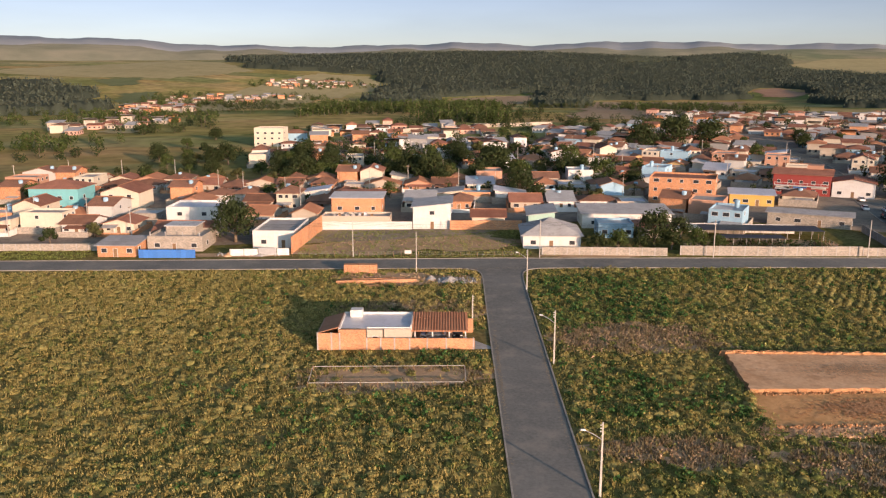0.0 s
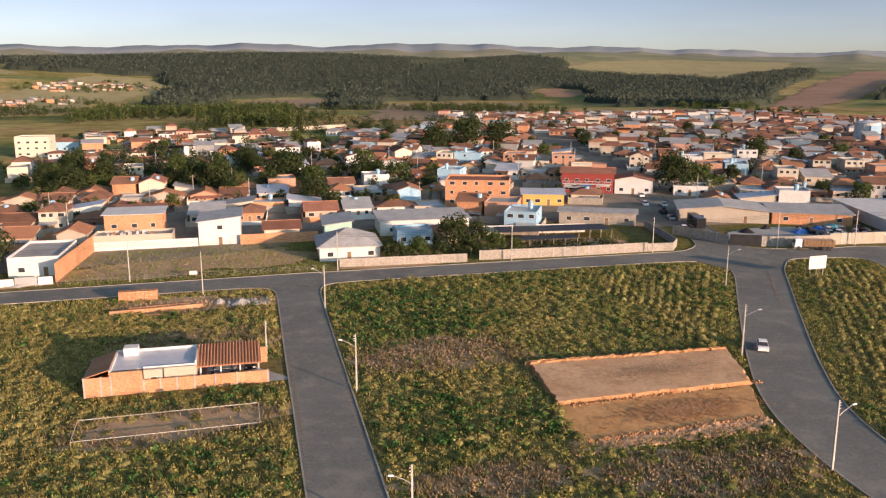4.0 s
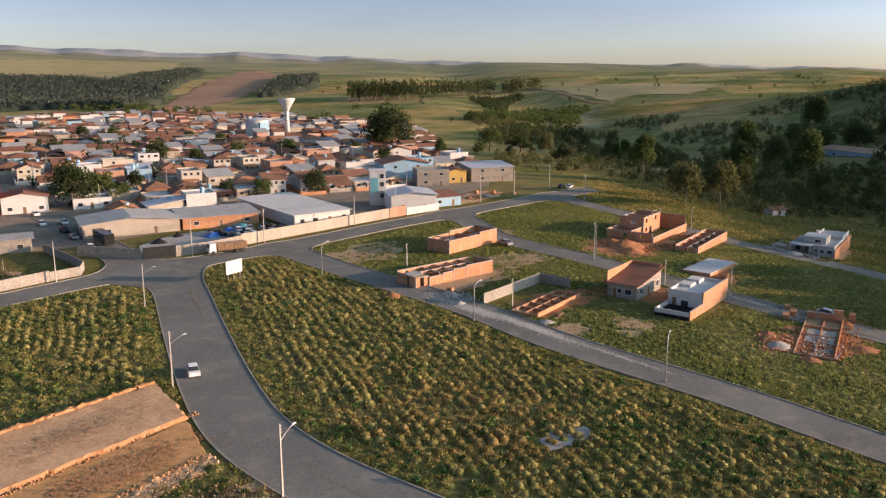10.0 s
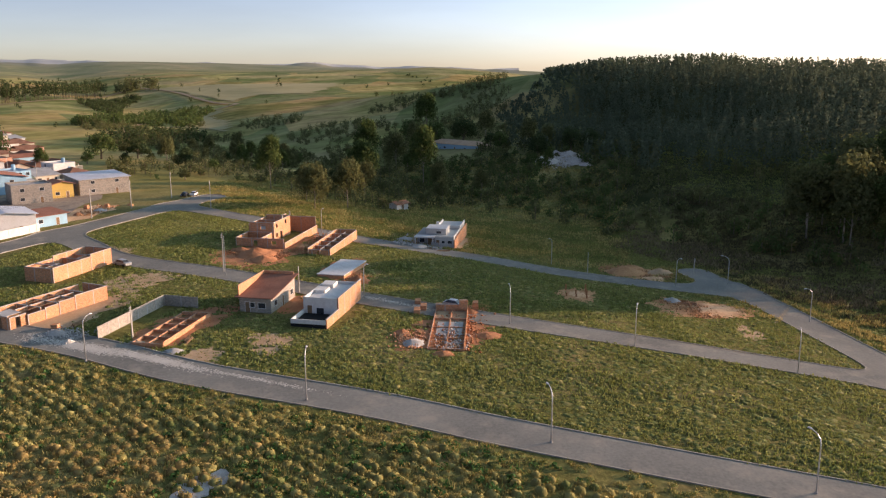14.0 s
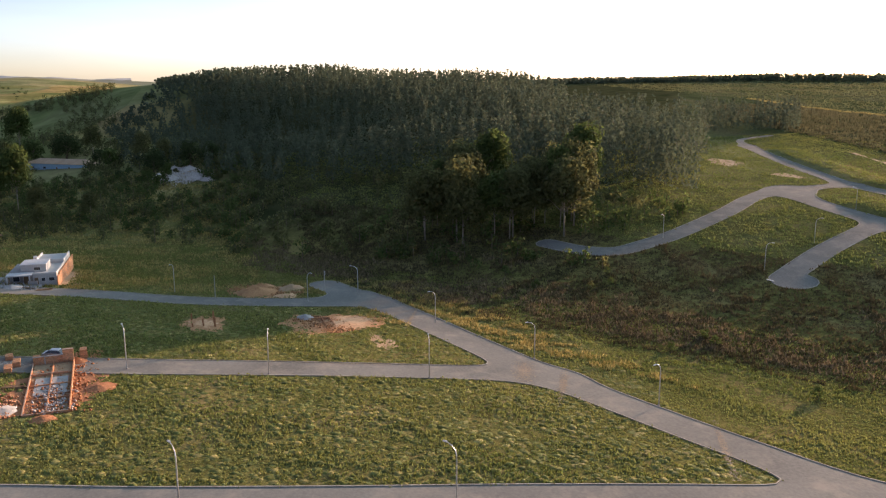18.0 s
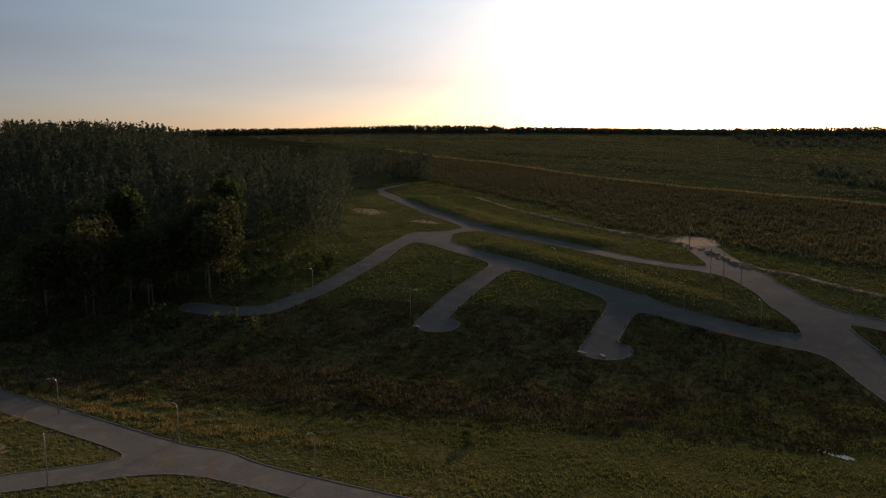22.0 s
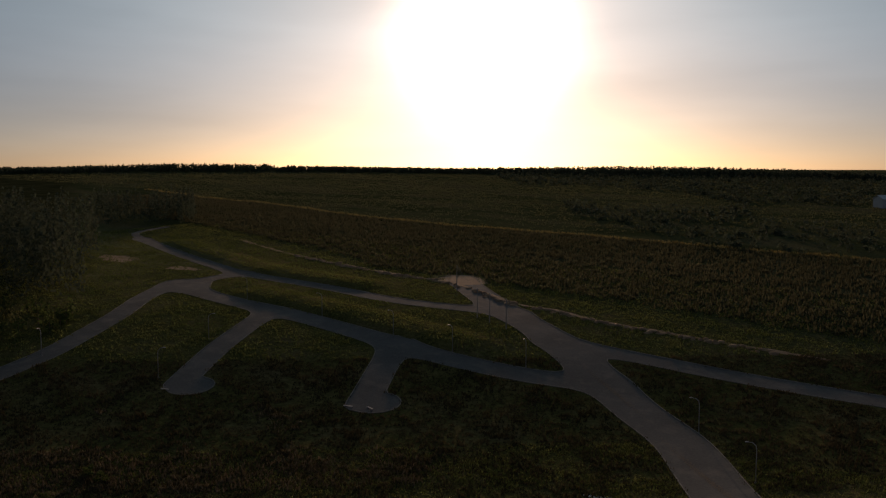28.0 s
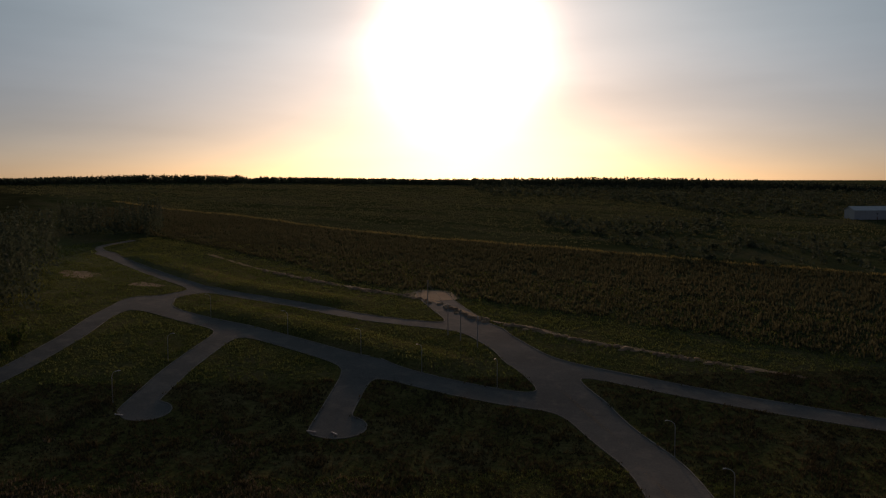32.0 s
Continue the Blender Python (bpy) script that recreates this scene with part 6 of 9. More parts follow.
shop = building((112, 279), (128, 271), 13, 7.0, "red", "gable", "tile", 1.4, "bright red two-storey shop with a balcony and white signs", 5)
part("balcony", Geo().box(0.5, -1.6, 3.2, 17.2, 0, 3.4), M["white"], shop, "white balcony slab")
for k in range(9):
    part("baluster", Geo().box(0.6 + 2.05 * k, -1.58, 3.4, 0.7 + 2.05 * k, -1.5, 4.3), M["white"], shop)
part("handrail", Geo().box(0.5, -1.6, 4.3, 17.2, -1.5, 4.38), M["white"], shop)
for k, (a, b) in enumerate([(1, 5.2), (6.4, 10.6), (12, 16.6)]):
    part("sign_bar", Geo().box(a, -0.12, 2.5, b, -0.06, 3.05), M["white"] if k != 1 else PAINT["blue"], shop, "plain painted sign board")
part("awning", Geo().hull([(0.8, -2.2, 2.1), (8, -2.2, 2.1), (8, -0.1, 2.45), (0.8, -0.1, 2.45)], [(0.8, -2.2, 2.15), (8, -2.2, 2.15), (8, -0.1, 2.5), (0.8, -0.1, 2.5)]), M["metal_sheet"], shop)
part("roof_room", Geo().box(10, 6, 7.2, 15, 11, 9.6), PAINT["salmon"], shop)
building((128.5, 271), (140, 265.5), 12, 5.0, "white", "gable_y", "tile", 1.4, "white house with a tile roof by the street", 3)
building((90, 226), (109, 216.5), 5, 3.4, "block", "shed", "sheet", 0.5, "long grey block workshop with a sheet roof", 4)
building((124, 219.5), (146, 209), 16, 3.6, "beige", "gable_y", "sheet", 1.2, "beige warehouse with a grey sheet roof at the corner", 2)
building((147, 209), (166, 200), 14, 3.2, "brick", "shed", "sheet", 0.6, "brick workshop with a grey sheet roof", 3)
building((167.5, 187), (184.5, 182), 38, 3.4, "white", "shed", "white", 0.4, "long white warehouse with a pale roof", 4)
building((202, 181), (213, 172), 14, 5.0, "white", "gable_y", "metal_sheet", 1.0, "white house with a pale metal roof behind a white wall", 2)
building((216, 176), (226, 172), 8, 3.0, "sky_blue", "shed", "tile", 0.8, "small blue house with a tile roof by the road", 2)
building((256, 230), (271, 219), 15, 5.8, "sky_blue", "gable_y", "tile", 1.8, "pale blue two-storey house with a tile roof", 2)
building((248, 207), (257, 199), 10, 6.0, "block", "flat", "concrete", 0, "plain grey block house of two storeys", 2)
building((262, 203), (268, 199), 8, 4.6, "yellow", "gable_y", "tile", 1.0, "small bright yellow house", 2)
building((270, 198), (284, 188), 14, 5.6, "block", "shed", "metal_sheet", 0.9, "grey block hall with a pale metal roof", 2)
building((-104, 458), (-88, 457), 12, 10.0, "cream", "flat", "concrete", 0, "pale apartment house of three storeys", 4, storeys=3)
building((146, 262), (156, 257), 10, 3.2, "white", "flat", "concrete", 0, "low white shop on the street", 3)
building((482, 121), (464, 90), 9, 3.6, "sky_blue", "hip", "pale_tile", 2.2, "blue farmhouse with a brown tile roof among trees", 5)

# ---- the town behind ----
rnd = random.Random(9)


def free(x, y, r):
    return all(math.hypot(x - a, y - b) > r + c for a, b, c in TAKEN)


def town(x0, y0, x1, y1, turn, lot, deep, chance, test=None, group="houses of the town"):
    """Rows of houses back to back, with a street after every second row."""
    ca, sa = math.cos(radians(turn)), math.sin(radians(turn))
    cx, cy = (x0 + x1) / 2, (y0 + y1) / 2
    spots = []
    v, row = -(y1 - y0), 0
    while v < y1 - y0:
        u = -(x1 - x0)
        while u < x1 - x0:
            x, y = cx + u * ca - v * sa, cy + u * sa + v * ca
            if x0 < x < x1 and y0 < y < y1 and not (-38 < x < 23 and y < 222) and rnd.random() < chance and (test is None or test(x, y)):
                spots.append((x + rnd.uniform(-0.7, 0.7), y + rnd.uniform(-1.2, 1.2), turn + (180 if row % 2 else 0)))
            u += lot * rnd.uniform(0.9, 1.15)
        v += deep if row % 2 == 0 else deep + 7.5
        row += 1
    for x, y, a in spots:
        if free(x, y, 4.5) and float(off_road(np.array([x]), np.array([y]))[0]) > 7:
            SPOTS.append((math.hypot(x - 30, y - 10), x, y, a + rnd.uniform(-2, 2) + (90 if rnd.random() < 0.12 else 0)))


SPOTS = []
# trodden yards and streets under the town
M["yard"] = surf("town_yard", (0.2, 0.155, 0.115), (0.34, 0.28, 0.22), 0.08, 1.2, 0.95, 0.4, stain=(0.1, 0.095, 0.09), amount=0.6)
for k, (x, y, rx, ry) in enumerate([(-50, 255, 105, 52), (130, 300, 105, 95), (240, 370, 125, 150), (330, 560, 150, 150), (230, 225, 60, 45), (20, 420, 110, 70)]):
    disc("town_ground", x, y, rx, ry, 0.05 + 0.012 * k, M["yard"], 70 + k, 0.12, "dusty grey-brown yards and lanes of the town", "ground")
town(-160, 205, 62, 318, -2, 10.5, 14.5, 0.86)
town(62, 215, 500, 560, -26, 10.2, 14.0, 0.9, lambda x, y: y > 200 + max(0, x - 280) * 0.95 and math.hypot(x - 371, y - 420) > 16)
town(-90, 350, 120, 480, 6, 12, 16, 0.5)
town(180, 560, 520, 740, -26, 11.5, 15, 0.72)
town(-86, 440, 30, 590, 6, 11, 15, 0.6)
# the suburb on the far slope: three loose clusters
SUBURB = [(-245, 640, 34, 95), (-285, 800, 38, 90), (-320, 960, 42, 90), (-300, 1110, 75, 85), (-240, 1200, 50, 50), (-245, 1480, 70, 95), (-165, 1500, 45, 40)]
town(-520, 520, 0, 1640, 8, 12, 19, 0.52, lambda x, y: any(((x - a) / p) ** 2 + ((y - b) / q) ** 2 < 1 for a, b, p, q in SUBURB))
SPOTS.sort()
for n, (_, x, y, a) in enumerate(SPOTS[:234]):
    set_house(n if n < len(KINDS) else rnd.randrange(len(KINDS)), x, y, a, "houses of the town")


def far_houses(spots):
    """The houses further off, joined: walls, roofs and windows in one mesh."""
    slots = [PAINT[k] for k in ("white", "cream", "beige", "pink", "sky_blue", "grey", "brick", "salmon")] + [M["tile"], M["old_tile"], M["sheet"], M["glass"], M["new_tile"]]
    verts, faces, marks = [], [], []
    for _, x, y, a in spots:
        w, d, h = rnd.uniform(6.5, 9.8), rnd.uniform(8, 12.5), rnd.choice((2.6, 2.7, 2.8, 3.0, 5.2))
        kind = rnd.choice(("gable", "gable", "gable_y", "hip", "hip", "shed", "shed"))
        m = pose(x, y, ground(x, y), 0, 0, a) @ pose(-w / 2, -d / 2, 0)
        wins = Geo()
        for k in range(3):
            wins.box(w * (k + 0.3) / 3, -0.05, 1.0, w * (k + 0.7) / 3, 0.02, 2.1)
            wins.box(w - 0.02, d * (k + 0.3) / 3, 1.0, w + 0.05, d * (k + 0.6) / 3, 2.1)
        for geo, slot in ((Geo().box(0, 0, -2, w, d, h), rnd.choice((6, 2, 2, 2, 1, 3) if x < -150 and y > 500 else (0, 0, 0, 0, 1, 1, 2, 2, 3, 4, 5, 6))), (roof_geo(kind, 0, 0, w, d, h, rnd.uniform(1.1, 1.9)), 10 if kind == "shed" else rnd.choice((8, 8, 9, 9, 10, 12))), (wins, 11)):
            base = len(verts)
            verts += [m @ Vector(p) for p in geo.v]
            faces += [tuple(i + base for i in f) for f in geo.f]
            marks += [slot] * len(geo.f)
    me = bpy.data.meshes.new("distant_houses")
    me.from_pydata(verts, [], faces)
    for s in slots:
        me.materials.append(s)
    me.polygons.foreach_set("material_index", marks)
    return tagged(new("distant_houses", me), "low houses with red tile roofs in the far part of the town", "houses", kind="stuff")


far_houses(SPOTS[234:])

# trees in and round the town
town_trees = []
town_trees += [(-53, 207, 0.95, 2), (-92, 214, 0.7, 3), (-100, 206, 0.6, 1), (60, 205, 0.85, 1), (37, 193, 0.62, 1), (42, 193.4, 0.66, 0), (47, 192.6, 0.55, 1), (55, 194.5, 0.7, 1)]
town_trees += [(52, 199, 0.75, 2), (60.5, 193, 0.6, 0), (35, 203, 0.5, 3), (66, 194, 0.45, 0), (48, 258, 1.0, 3), (30, 262, 0.9, 1), (150, 268, 1.25, 2), (160, 268, 1.1, 0)]
town_trees += [(120, 430, 1.5, 2), (140, 436, 1.5, 2), (100, 420, 1.3, 2), (345, 300, 1.9, 2), (352, 312, 1.7, 2), (318, 300, 1.2, 3), (380, 262, 1.6, 0), (392, 250, 1.5, 1)]
town_trees += [(402, 262, 1.3, 3), (20, 330, 1.3, 2), (-20, 345, 1.2, 0), (300, 330, 1.0, 0)]
for x, y, s, k in town_trees:
    plant("broad", x, y, s, which=k)
rnd = random.Random(10)
for _ in range(90):
    x, y = rnd.uniform(-150, 60), rnd.uniform(300, 400)
    if free(x, y, 3):
        plant("broad", x, y, rnd.uniform(0.6, 1.3) * (0.62 if x < -75 else 1.0))
for _ in range(120):
    x, y = rnd.uniform(-140, 320), rnd.uniform(215, 560)
    if free(x, y, 2) and float(off_road(np.array([x]), np.array([y]))[0]) > 4:
        plant("broad", x, y, rnd.uniform(0.45, 0.95))
# trees round the farm clearing
for k, (x, y, s) in enumerate([(398, 48, 0.55), (406, 57, 0.7), (395, 27, 0.6), (408, 28, 0.5), (428, 56, 0.9), (436, 40, 0.9), (440, 52, 1.0), (432, 30, 0.8), (420, 46, 0.4), (448, 62, 1.1), (455, 78, 1.0), (462, 84, 1.1), (486, 90, 1.2), (492, 104, 1.3), (494, 120, 1.4), (474, 128, 1.2), (446, 124, 0.6), (500, 136, 1.9), (512, 130, 1.7)]):
    plant("broad" if k % 3 else "gum", x, y, s if k % 3 else s * 0.8)
# trees between the lots and the farm
for x, y, s in [(281, 118, 1.35), (292, 110, 1.45), (340, 118, 1.2), (362, 92, 1.1), (352, 72, 0.9)]:
    plant("gum", x, y, s * 0.72, which=0)
for x, y, s, k in [(300, 128, 0.7, 0), (330, 84, 0.6, 0), (352, 122, 1.1, 1), (368, 100, 1.2, 1), (320, 150, 0.9, 1), (420, 140, 1.2, 1), (430, 128, 1.1, 0)]:
    plant("gum", x, y, s, which=k)
for _ in range(130):
    x, y = rnd.uniform(270, 470), rnd.uniform(40, 260)
    if creek(x, y) < 60 and float(off_road(np.array([x]), np.array([y]))[0]) > 9 and y > 250 - (x - 270) * 1.3 + rnd.uniform(-20, 60):
        plant(rnd.choice(("gum", "broad", "bush", "broad")), x, y, rnd.uniform(0.35, 0.8))
# trees and hedges on the fields behind the town
spots = np.array([(x, y) for _, x, y, _ in SPOTS])


def behind(x, y):
    n = np.sin(x / 37 + 1) + np.sin(y / 29) + np.sin((x + y) / 61 + 2)
    gap = np.array([np.hypot(spots[:, 0] - a, spots[:, 1] - b).min() for a, b in zip(x, y)])
    meadow = (x < -95) & (y > 415) & (y < 760)
    return (gap > np.where(meadow, 26, 9)) & (n > np.where(meadow, 1.5, np.where(x < -95, 0.7, 0.0))) & (off_road(x, y) > 6)


x, y, rng = where(-420, 330, 330, 1000, 2200, 43, behind)
woods("field_trees", x, y, rng.uniform(4, 11, len(x)), rng.uniform(2.2, 4.6, len(x)), 130, 43, "leaf_dark", "trees and hedges on the fields behind the town", False, 0.125, 0.15)
# the tall grove behind the apartment house, and trees among the suburb's houses
x, y, rng = where(-125, 600, 60, 900, 900, 45, lambda x, y: (np.sin(x / 23 + 1) + np.sin(y / 41) + np.sin((x - y) / 37) > -0.1) & (y > 640 - 0.4 * x))
woods("grove", x, y, rng.uniform(8, 15, len(x)), rng.uniform(3.2, 5.4, len(x)), 90, 45, "leaf", "tall dense grove behind an apartment house", False, 0.16, 0.12)
x, y, rng = where(-520, 560, -60, 1680, 2600, 46, lambda x, y: (np.array([np.hypot(spots[:, 0] - a, spots[:, 1] - b).min() for a, b in zip(x, y)]) < 38) & (np.sin(x / 29 + 2) + np.sin(y / 37) + np.sin((x + y) / 53) > 0.1))
woods("suburb_trees", x, y, rng.uniform(4, 9, len(x)), rng.uniform(2.4, 4.4, len(x)), 50, 46, "leaf", "trees between the houses of a far suburb", False, 0.2, 0.12)
x, y, rng = where(-60, 262, 330, 520, 420, 44, lambda x, y: (off_road(x, y) > 3) & np.array([np.hypot(spots[:, 0] - a, spots[:, 1] - b).min() > 5.5 for a, b in zip(x, y)]))
woods("garden_trees", x, y, rng.uniform(3, 7, len(x)), rng.uniform(1.2, 2.6, len(x)), 80, 44, "leaf_dark", "small trees in the back gardens of the town", False, 0.19, 0.2)
# the tall clump at the end of the lane
for _ in range(26):
    a, q = rnd.uniform(0, 6.28), rnd.uniform(0, 1) ** 0.5
    plant("gum", 272 + 22 * q * math.cos(a), -62 + 30 * q * math.sin(a), rnd.uniform(1.0, 1.5), which=0 if rnd.random() < 0.7 else 1)

# ---- posts and lamps ----
def nearest_road(x, y):
    best = None
    for name, (wide, line) in LINES.items():
        k = np.hypot(line[:, 0] - x, line[:, 1] - y).argmin()
        d = math.hypot(line[k, 0] - x, line[k, 1] - y)
        if best is None or d < best[0]:
            best = (d, line[k, 0] - x, line[k, 1] - y)
    return math.degrees(math.atan2(best[2], best[1]))


def make_lamp(tall=7.2):
    ob = tagged(new("street_lamp"), "slim grey steel street lamp with a curved arm", "street lamp", "street lamps of the lots")
    part("pole", Geo().tube([(0, 0, -0.3), (0, 0, tall * 0.8), (0.15, 0, tall * 0.9), (0.7, 0, tall * 0.97), (1.5, 0, tall)], [0.1, 0.075, 0.065, 0.05, 0.045], 8), M["galv"], ob, smooth=True)
    part("lamp_head", Geo().hull([(1.4, -0.12, tall - 0.06), (2.0, -0.14, tall - 0.06), (2.0, 0.14, tall - 0.06), (1.4, 0.12, tall - 0.06)], [(1.45, -0.07, tall + 0.08), (1.9, -0.08, tall + 0.06), (1.9, 0.08, tall + 0.06), (1.45, 0.07, tall + 0.08)]), M["frame"], ob, "pale lamp head")
    part("base", Geo().tube([(0, 0, 0), (0, 0, 0.25)], [0.2, 0.18], 8), M["concrete"], ob)
    return ob


def make_post(tall=8.4, arm=True):
    ob = tagged(new("utility_pole"), "pale concrete utility pole" + (" with a street lamp arm" if arm else ""), "utility pole", "utility poles")
    part("pole", Geo().hull([(-0.13, -0.1, -0.4), (0.13, -0.1, -0.4), (0.13, 0.1, -0.4), (-0.13, 0.1, -0.4)], [(-0.07, -0.06, tall), (0.07, -0.06, tall), (0.07, 0.06, tall), (-0.07, 0.06, tall)]), M["pole"], ob)
    for k in range(3):
        part("insulator", Geo().tube([(0.1, 0, tall - 0.3 - 0.35 * k), (0.28, 0, tall - 0.3 - 0.35 * k)], [0.05, 0.07], 6), M["galv"], ob)
    if arm:
        part("lamp_arm", Geo().tube([(0.08, 0, tall - 1.9), (0.9, 0, tall - 1.3), (1.9, 0, tall - 0.75)], [0.04, 0.04, 0.035], 6), M["galv"], ob)
        part("lamp_head", Geo().hull([(1.8, -0.12, tall - 0.82), (2.4, -0.14, tall - 0.72), (2.4, 0.14, tall - 0.72), (1.8, 0.12, tall - 0.82)], [(1.85, -0.07, tall - 0.66), (2.3, -0.08, tall - 0.6), (2.3, 0.08, tall - 0.6), (1.85, 0.07, tall - 0.66)]), M["frame"], ob, "pale lamp head")
    return ob


def line_up(first, spots):
    for n, (x, y) in enumerate(spots):
        m = pose(x, y, ground(x, y), 0, 0, nearest_road(x, y))
        if n:
            copy_thing(first, m)
        else:
            first.matrix_basis = m


line_up(make_lamp(), [(134.9, 144.5), (127.6, 99.8), (120.7, 61.5), (115.3, 27.7), (110.1, -1.9), (173.4, 68.9), (165, 38.6), (160, 16.3), (155.6, -9.5), (229.2, 35.3), (217.9, 5), (194.6, -20), (165.8, -31.8), (138.1, -42), (224.2, -7.7), (211.1, -166.5), (182.6, -164.8), (162, -163.6), (245.8, -168), (204.5, -107), (141.5, -165.5), (94.5, -152.5), (78.5, -134.6), (239.1, -97.9), (217.5, -131.2), (237.5, 100.3)])
line_up(make_post(), [(16.7, 159.1), (16.7, 118), (16.4, 78.9), (97.6, 154), (76.6, 116.6), (64.9, 81.6)])
line_up(make_post(8.8, False), [(-21.1, 189.5), (22.5, 187.7), (62.4, 186.1), (97.3, 184.6), (-5.8, 175.2), (129.4, 181.9), (149.5, 179.3), (179.6, 175.8), (199, 177), (234.4, 170), (253.1, 168.6), (262.8, 146.5), (181.9, 102.7), (184.6, 104.4), (276.3, 167.7), (169.5, -192), (162, -189), (175.5, -194.5), (203, -222.5)])
line_up(make_post(5.5, False), [(5.1, 137), (151.2, 134.1), (139.3, 99), (173.1, 82.5), (222.3, 25.9), (227.8, 0)])



# pale boards laid across the end of a closed road
for n, (x, y, turn) in enumerate([(158.6, -121.4, 10), (154.2, -123.4, -18), (197.2, -103.6, 12)]):
    ob = thing("barrier_board", x, y, turn, "white painted board lying across a road end", "board")
    part("plank", Geo().box(-1.1, -0.14, 0.2, 1.1, 0.14, 0.34), M["white"], ob)
    for q in (-0.8, 0.8):
        part("block", Geo().box(q - 0.12, -0.16, -0.1, q + 0.12, 0.16, 0.2), M["concrete"], ob)


# slim poles along the town's streets
def make_slim_post():
    ob = tagged(new("utility_pole"), "slim grey utility pole with a cross-arm in the town", "utility pole", "utility poles of the town")
    part("pole", Geo().tube([(0, 0, -0.4), (0, 0, 8.6)], [0.14, 0.08], 6), M["pole"], ob)
    part("cross_arm", Geo().box(-0.9, -0.06, 8.0, 0.9, 0.06, 8.14), M["wood"], ob)
    return ob


rnd = random.Random(61)
slim = make_slim_post()
placed = 0
for _, x, y, a in SPOTS[4:230:4]:
    m = pose(x, y, ground(x, y), 0, 0, a) @ pose(5.0, -8.6, 0)
    p = m.translation
    m = pose(p.x, p.y, ground(p.x, p.y), 0, 0, a + 90)
    if placed:
        copy_thing(slim, m)
    else:
        slim.matrix_basis = m
    placed += 1


# ---- earthworks ----
def plot(name, corners, lift, material, label, bank=None, rough=0.12, n=26, m=12, seed=0, category="earth"):
    """Uneven made ground over a four-cornered plot, with broken edges."""
    rng = np.random.default_rng(seed)
    c = [np.array(p, float) for p in corners]
    u, w = np.meshgrid(np.linspace(0, 1, n + 1), np.linspace(0, 1, m + 1))
    pts = (c[0] * (1 - u[..., None]) + c[1] * u[..., None]) * (1 - w[..., None]) + (c[3] * (1 - u[..., None]) + c[2] * u[..., None]) * w[..., None]
    pts += rng.normal(0, 0.12, pts.shape)
    z = heights(pts[..., 0], pts[..., 1]) + lift + rng.normal(0, rough, u.shape)
    v = [(*p, q) for p, q in zip(pts.reshape(-1, 2), z.ravel())]
    k = n + 1
    g = Geo()
    g.v = v
    g.f = [(j * k + i, j * k + i + 1, (j + 1) * k + i + 1, (j + 1) * k + i) for j in range(m) for i in range(n)]
    ob = part(name, g, material, smooth=True)
    tagged(ob, label, category, kind="structure")
    rim = [j for j in range(k)] + [j * k + n for j in range(1, m + 1)] + [m * k + j for j in range(n - 1, -1, -1)] + [j * k for j in range(m - 1, 0, -1)]
    g = Geo()
    mid = np.mean(c, axis=0)
    for a, b in zip(rim, rim[1:] + rim[:1]):
        low = []
        for q in (v[a], v[b]):
            d = np.array(q[:2]) - mid
            d = d / np.linalg.norm(d) * rng.uniform(0.25, 0.5)
            low.append((q[0] + d[0], q[1] + d[1], ground(q[0], q[1]) - 0.15))
        g.add([v[a], v[b], low[1], low[0]], [(0, 3, 2, 1)])
    part("bank", g, bank or material, ob)
    return ob


plot("terrace", [(42, 106.2), (71, 106.2), (75.2, 118.5), (43.4, 120.5)], 0.62, M["soil"], "upper terrace of bare levelled red earth", M["cut"], 0.015, 30, 14, 1)
plot("terrace", [(40, 95.2), (66.2, 95.8), (70.6, 105.6), (41.8, 105.6)], 0.14, M["terrace_soil"], "lower terrace of bare levelled orange earth", M["cut"], 0.02, 30, 12, 2)
plot("earth_bank", [(43, 120.4), (75, 118.8), (75.2, 119.2), (42.8, 120.9)], 0.9, M["cut"], "cut bank of orange earth behind the terrace", None, 0.1, 60, 2, 3)
plot("rubble_bank", [(39.4, 92.0), (65.6, 92.8), (66.6, 95.9), (39.4, 95.5)], 0.12, M["soil"], "crumbled bank of orange earth", M["soil"], 0.09, 80, 8, 4)
for k, (x, y, rx, ry, mat, _, lab) in enumerate(WORN):
    disc("earth_patch", x, y, rx * 0.98, ry * 0.98, 0.02 + 0.001 * k, M[mat], 40 + k, 0.4, lab, "earth")
M["dust"] = surf("pale_dust", (0.4, 0.37, 0.32), (0.58, 0.55, 0.49), 0.3, 3, 0.95, 0.2)
M["sand"] = surf("brown_sand", (0.22, 0.18, 0.13), (0.33, 0.27, 0.2), 0.3, 3, 0.95, 0.2)
dust_spots = []
dust_spots += [(133.2, 104, 13, 9, 1.6, 1500, "dust"), (130.6, 90, 16, 11, 1.3, 1700, "dust"), (135.5, 113, 12, 5, 2.2, 300, "dust"), (126.4, 72, 12, 12, 0.7, 260, "dust"), (8.4, 118, 1, 26, 0.35, 260, "sand"), (15.4, 118, 1, 28, 0.3, 200, "sand"), (158, -27, 110, 7, 2.0, 420, "sand"), (150, -31, 115, 10, 0.8, 260, "sand")]
dust_spots += [(165, 2, 8, 12, 0.5, 200, "sand"), (200, -16, 110, 12, 0.5, 220, "sand"), (120, -42, 115, 12, 0.6, 260, "sand"), (106, 150, 30, 14, 0.5, 260, "sand"), (160, 166, 100, 14, 0.6, 260, "sand"), (172, 63, 17, 9, 1.0, 260, "dust"), (281, -186, 10, 9, 2.5, 420, "sand"), (118, -164, 130, 16, 0.8, 300, "sand")]
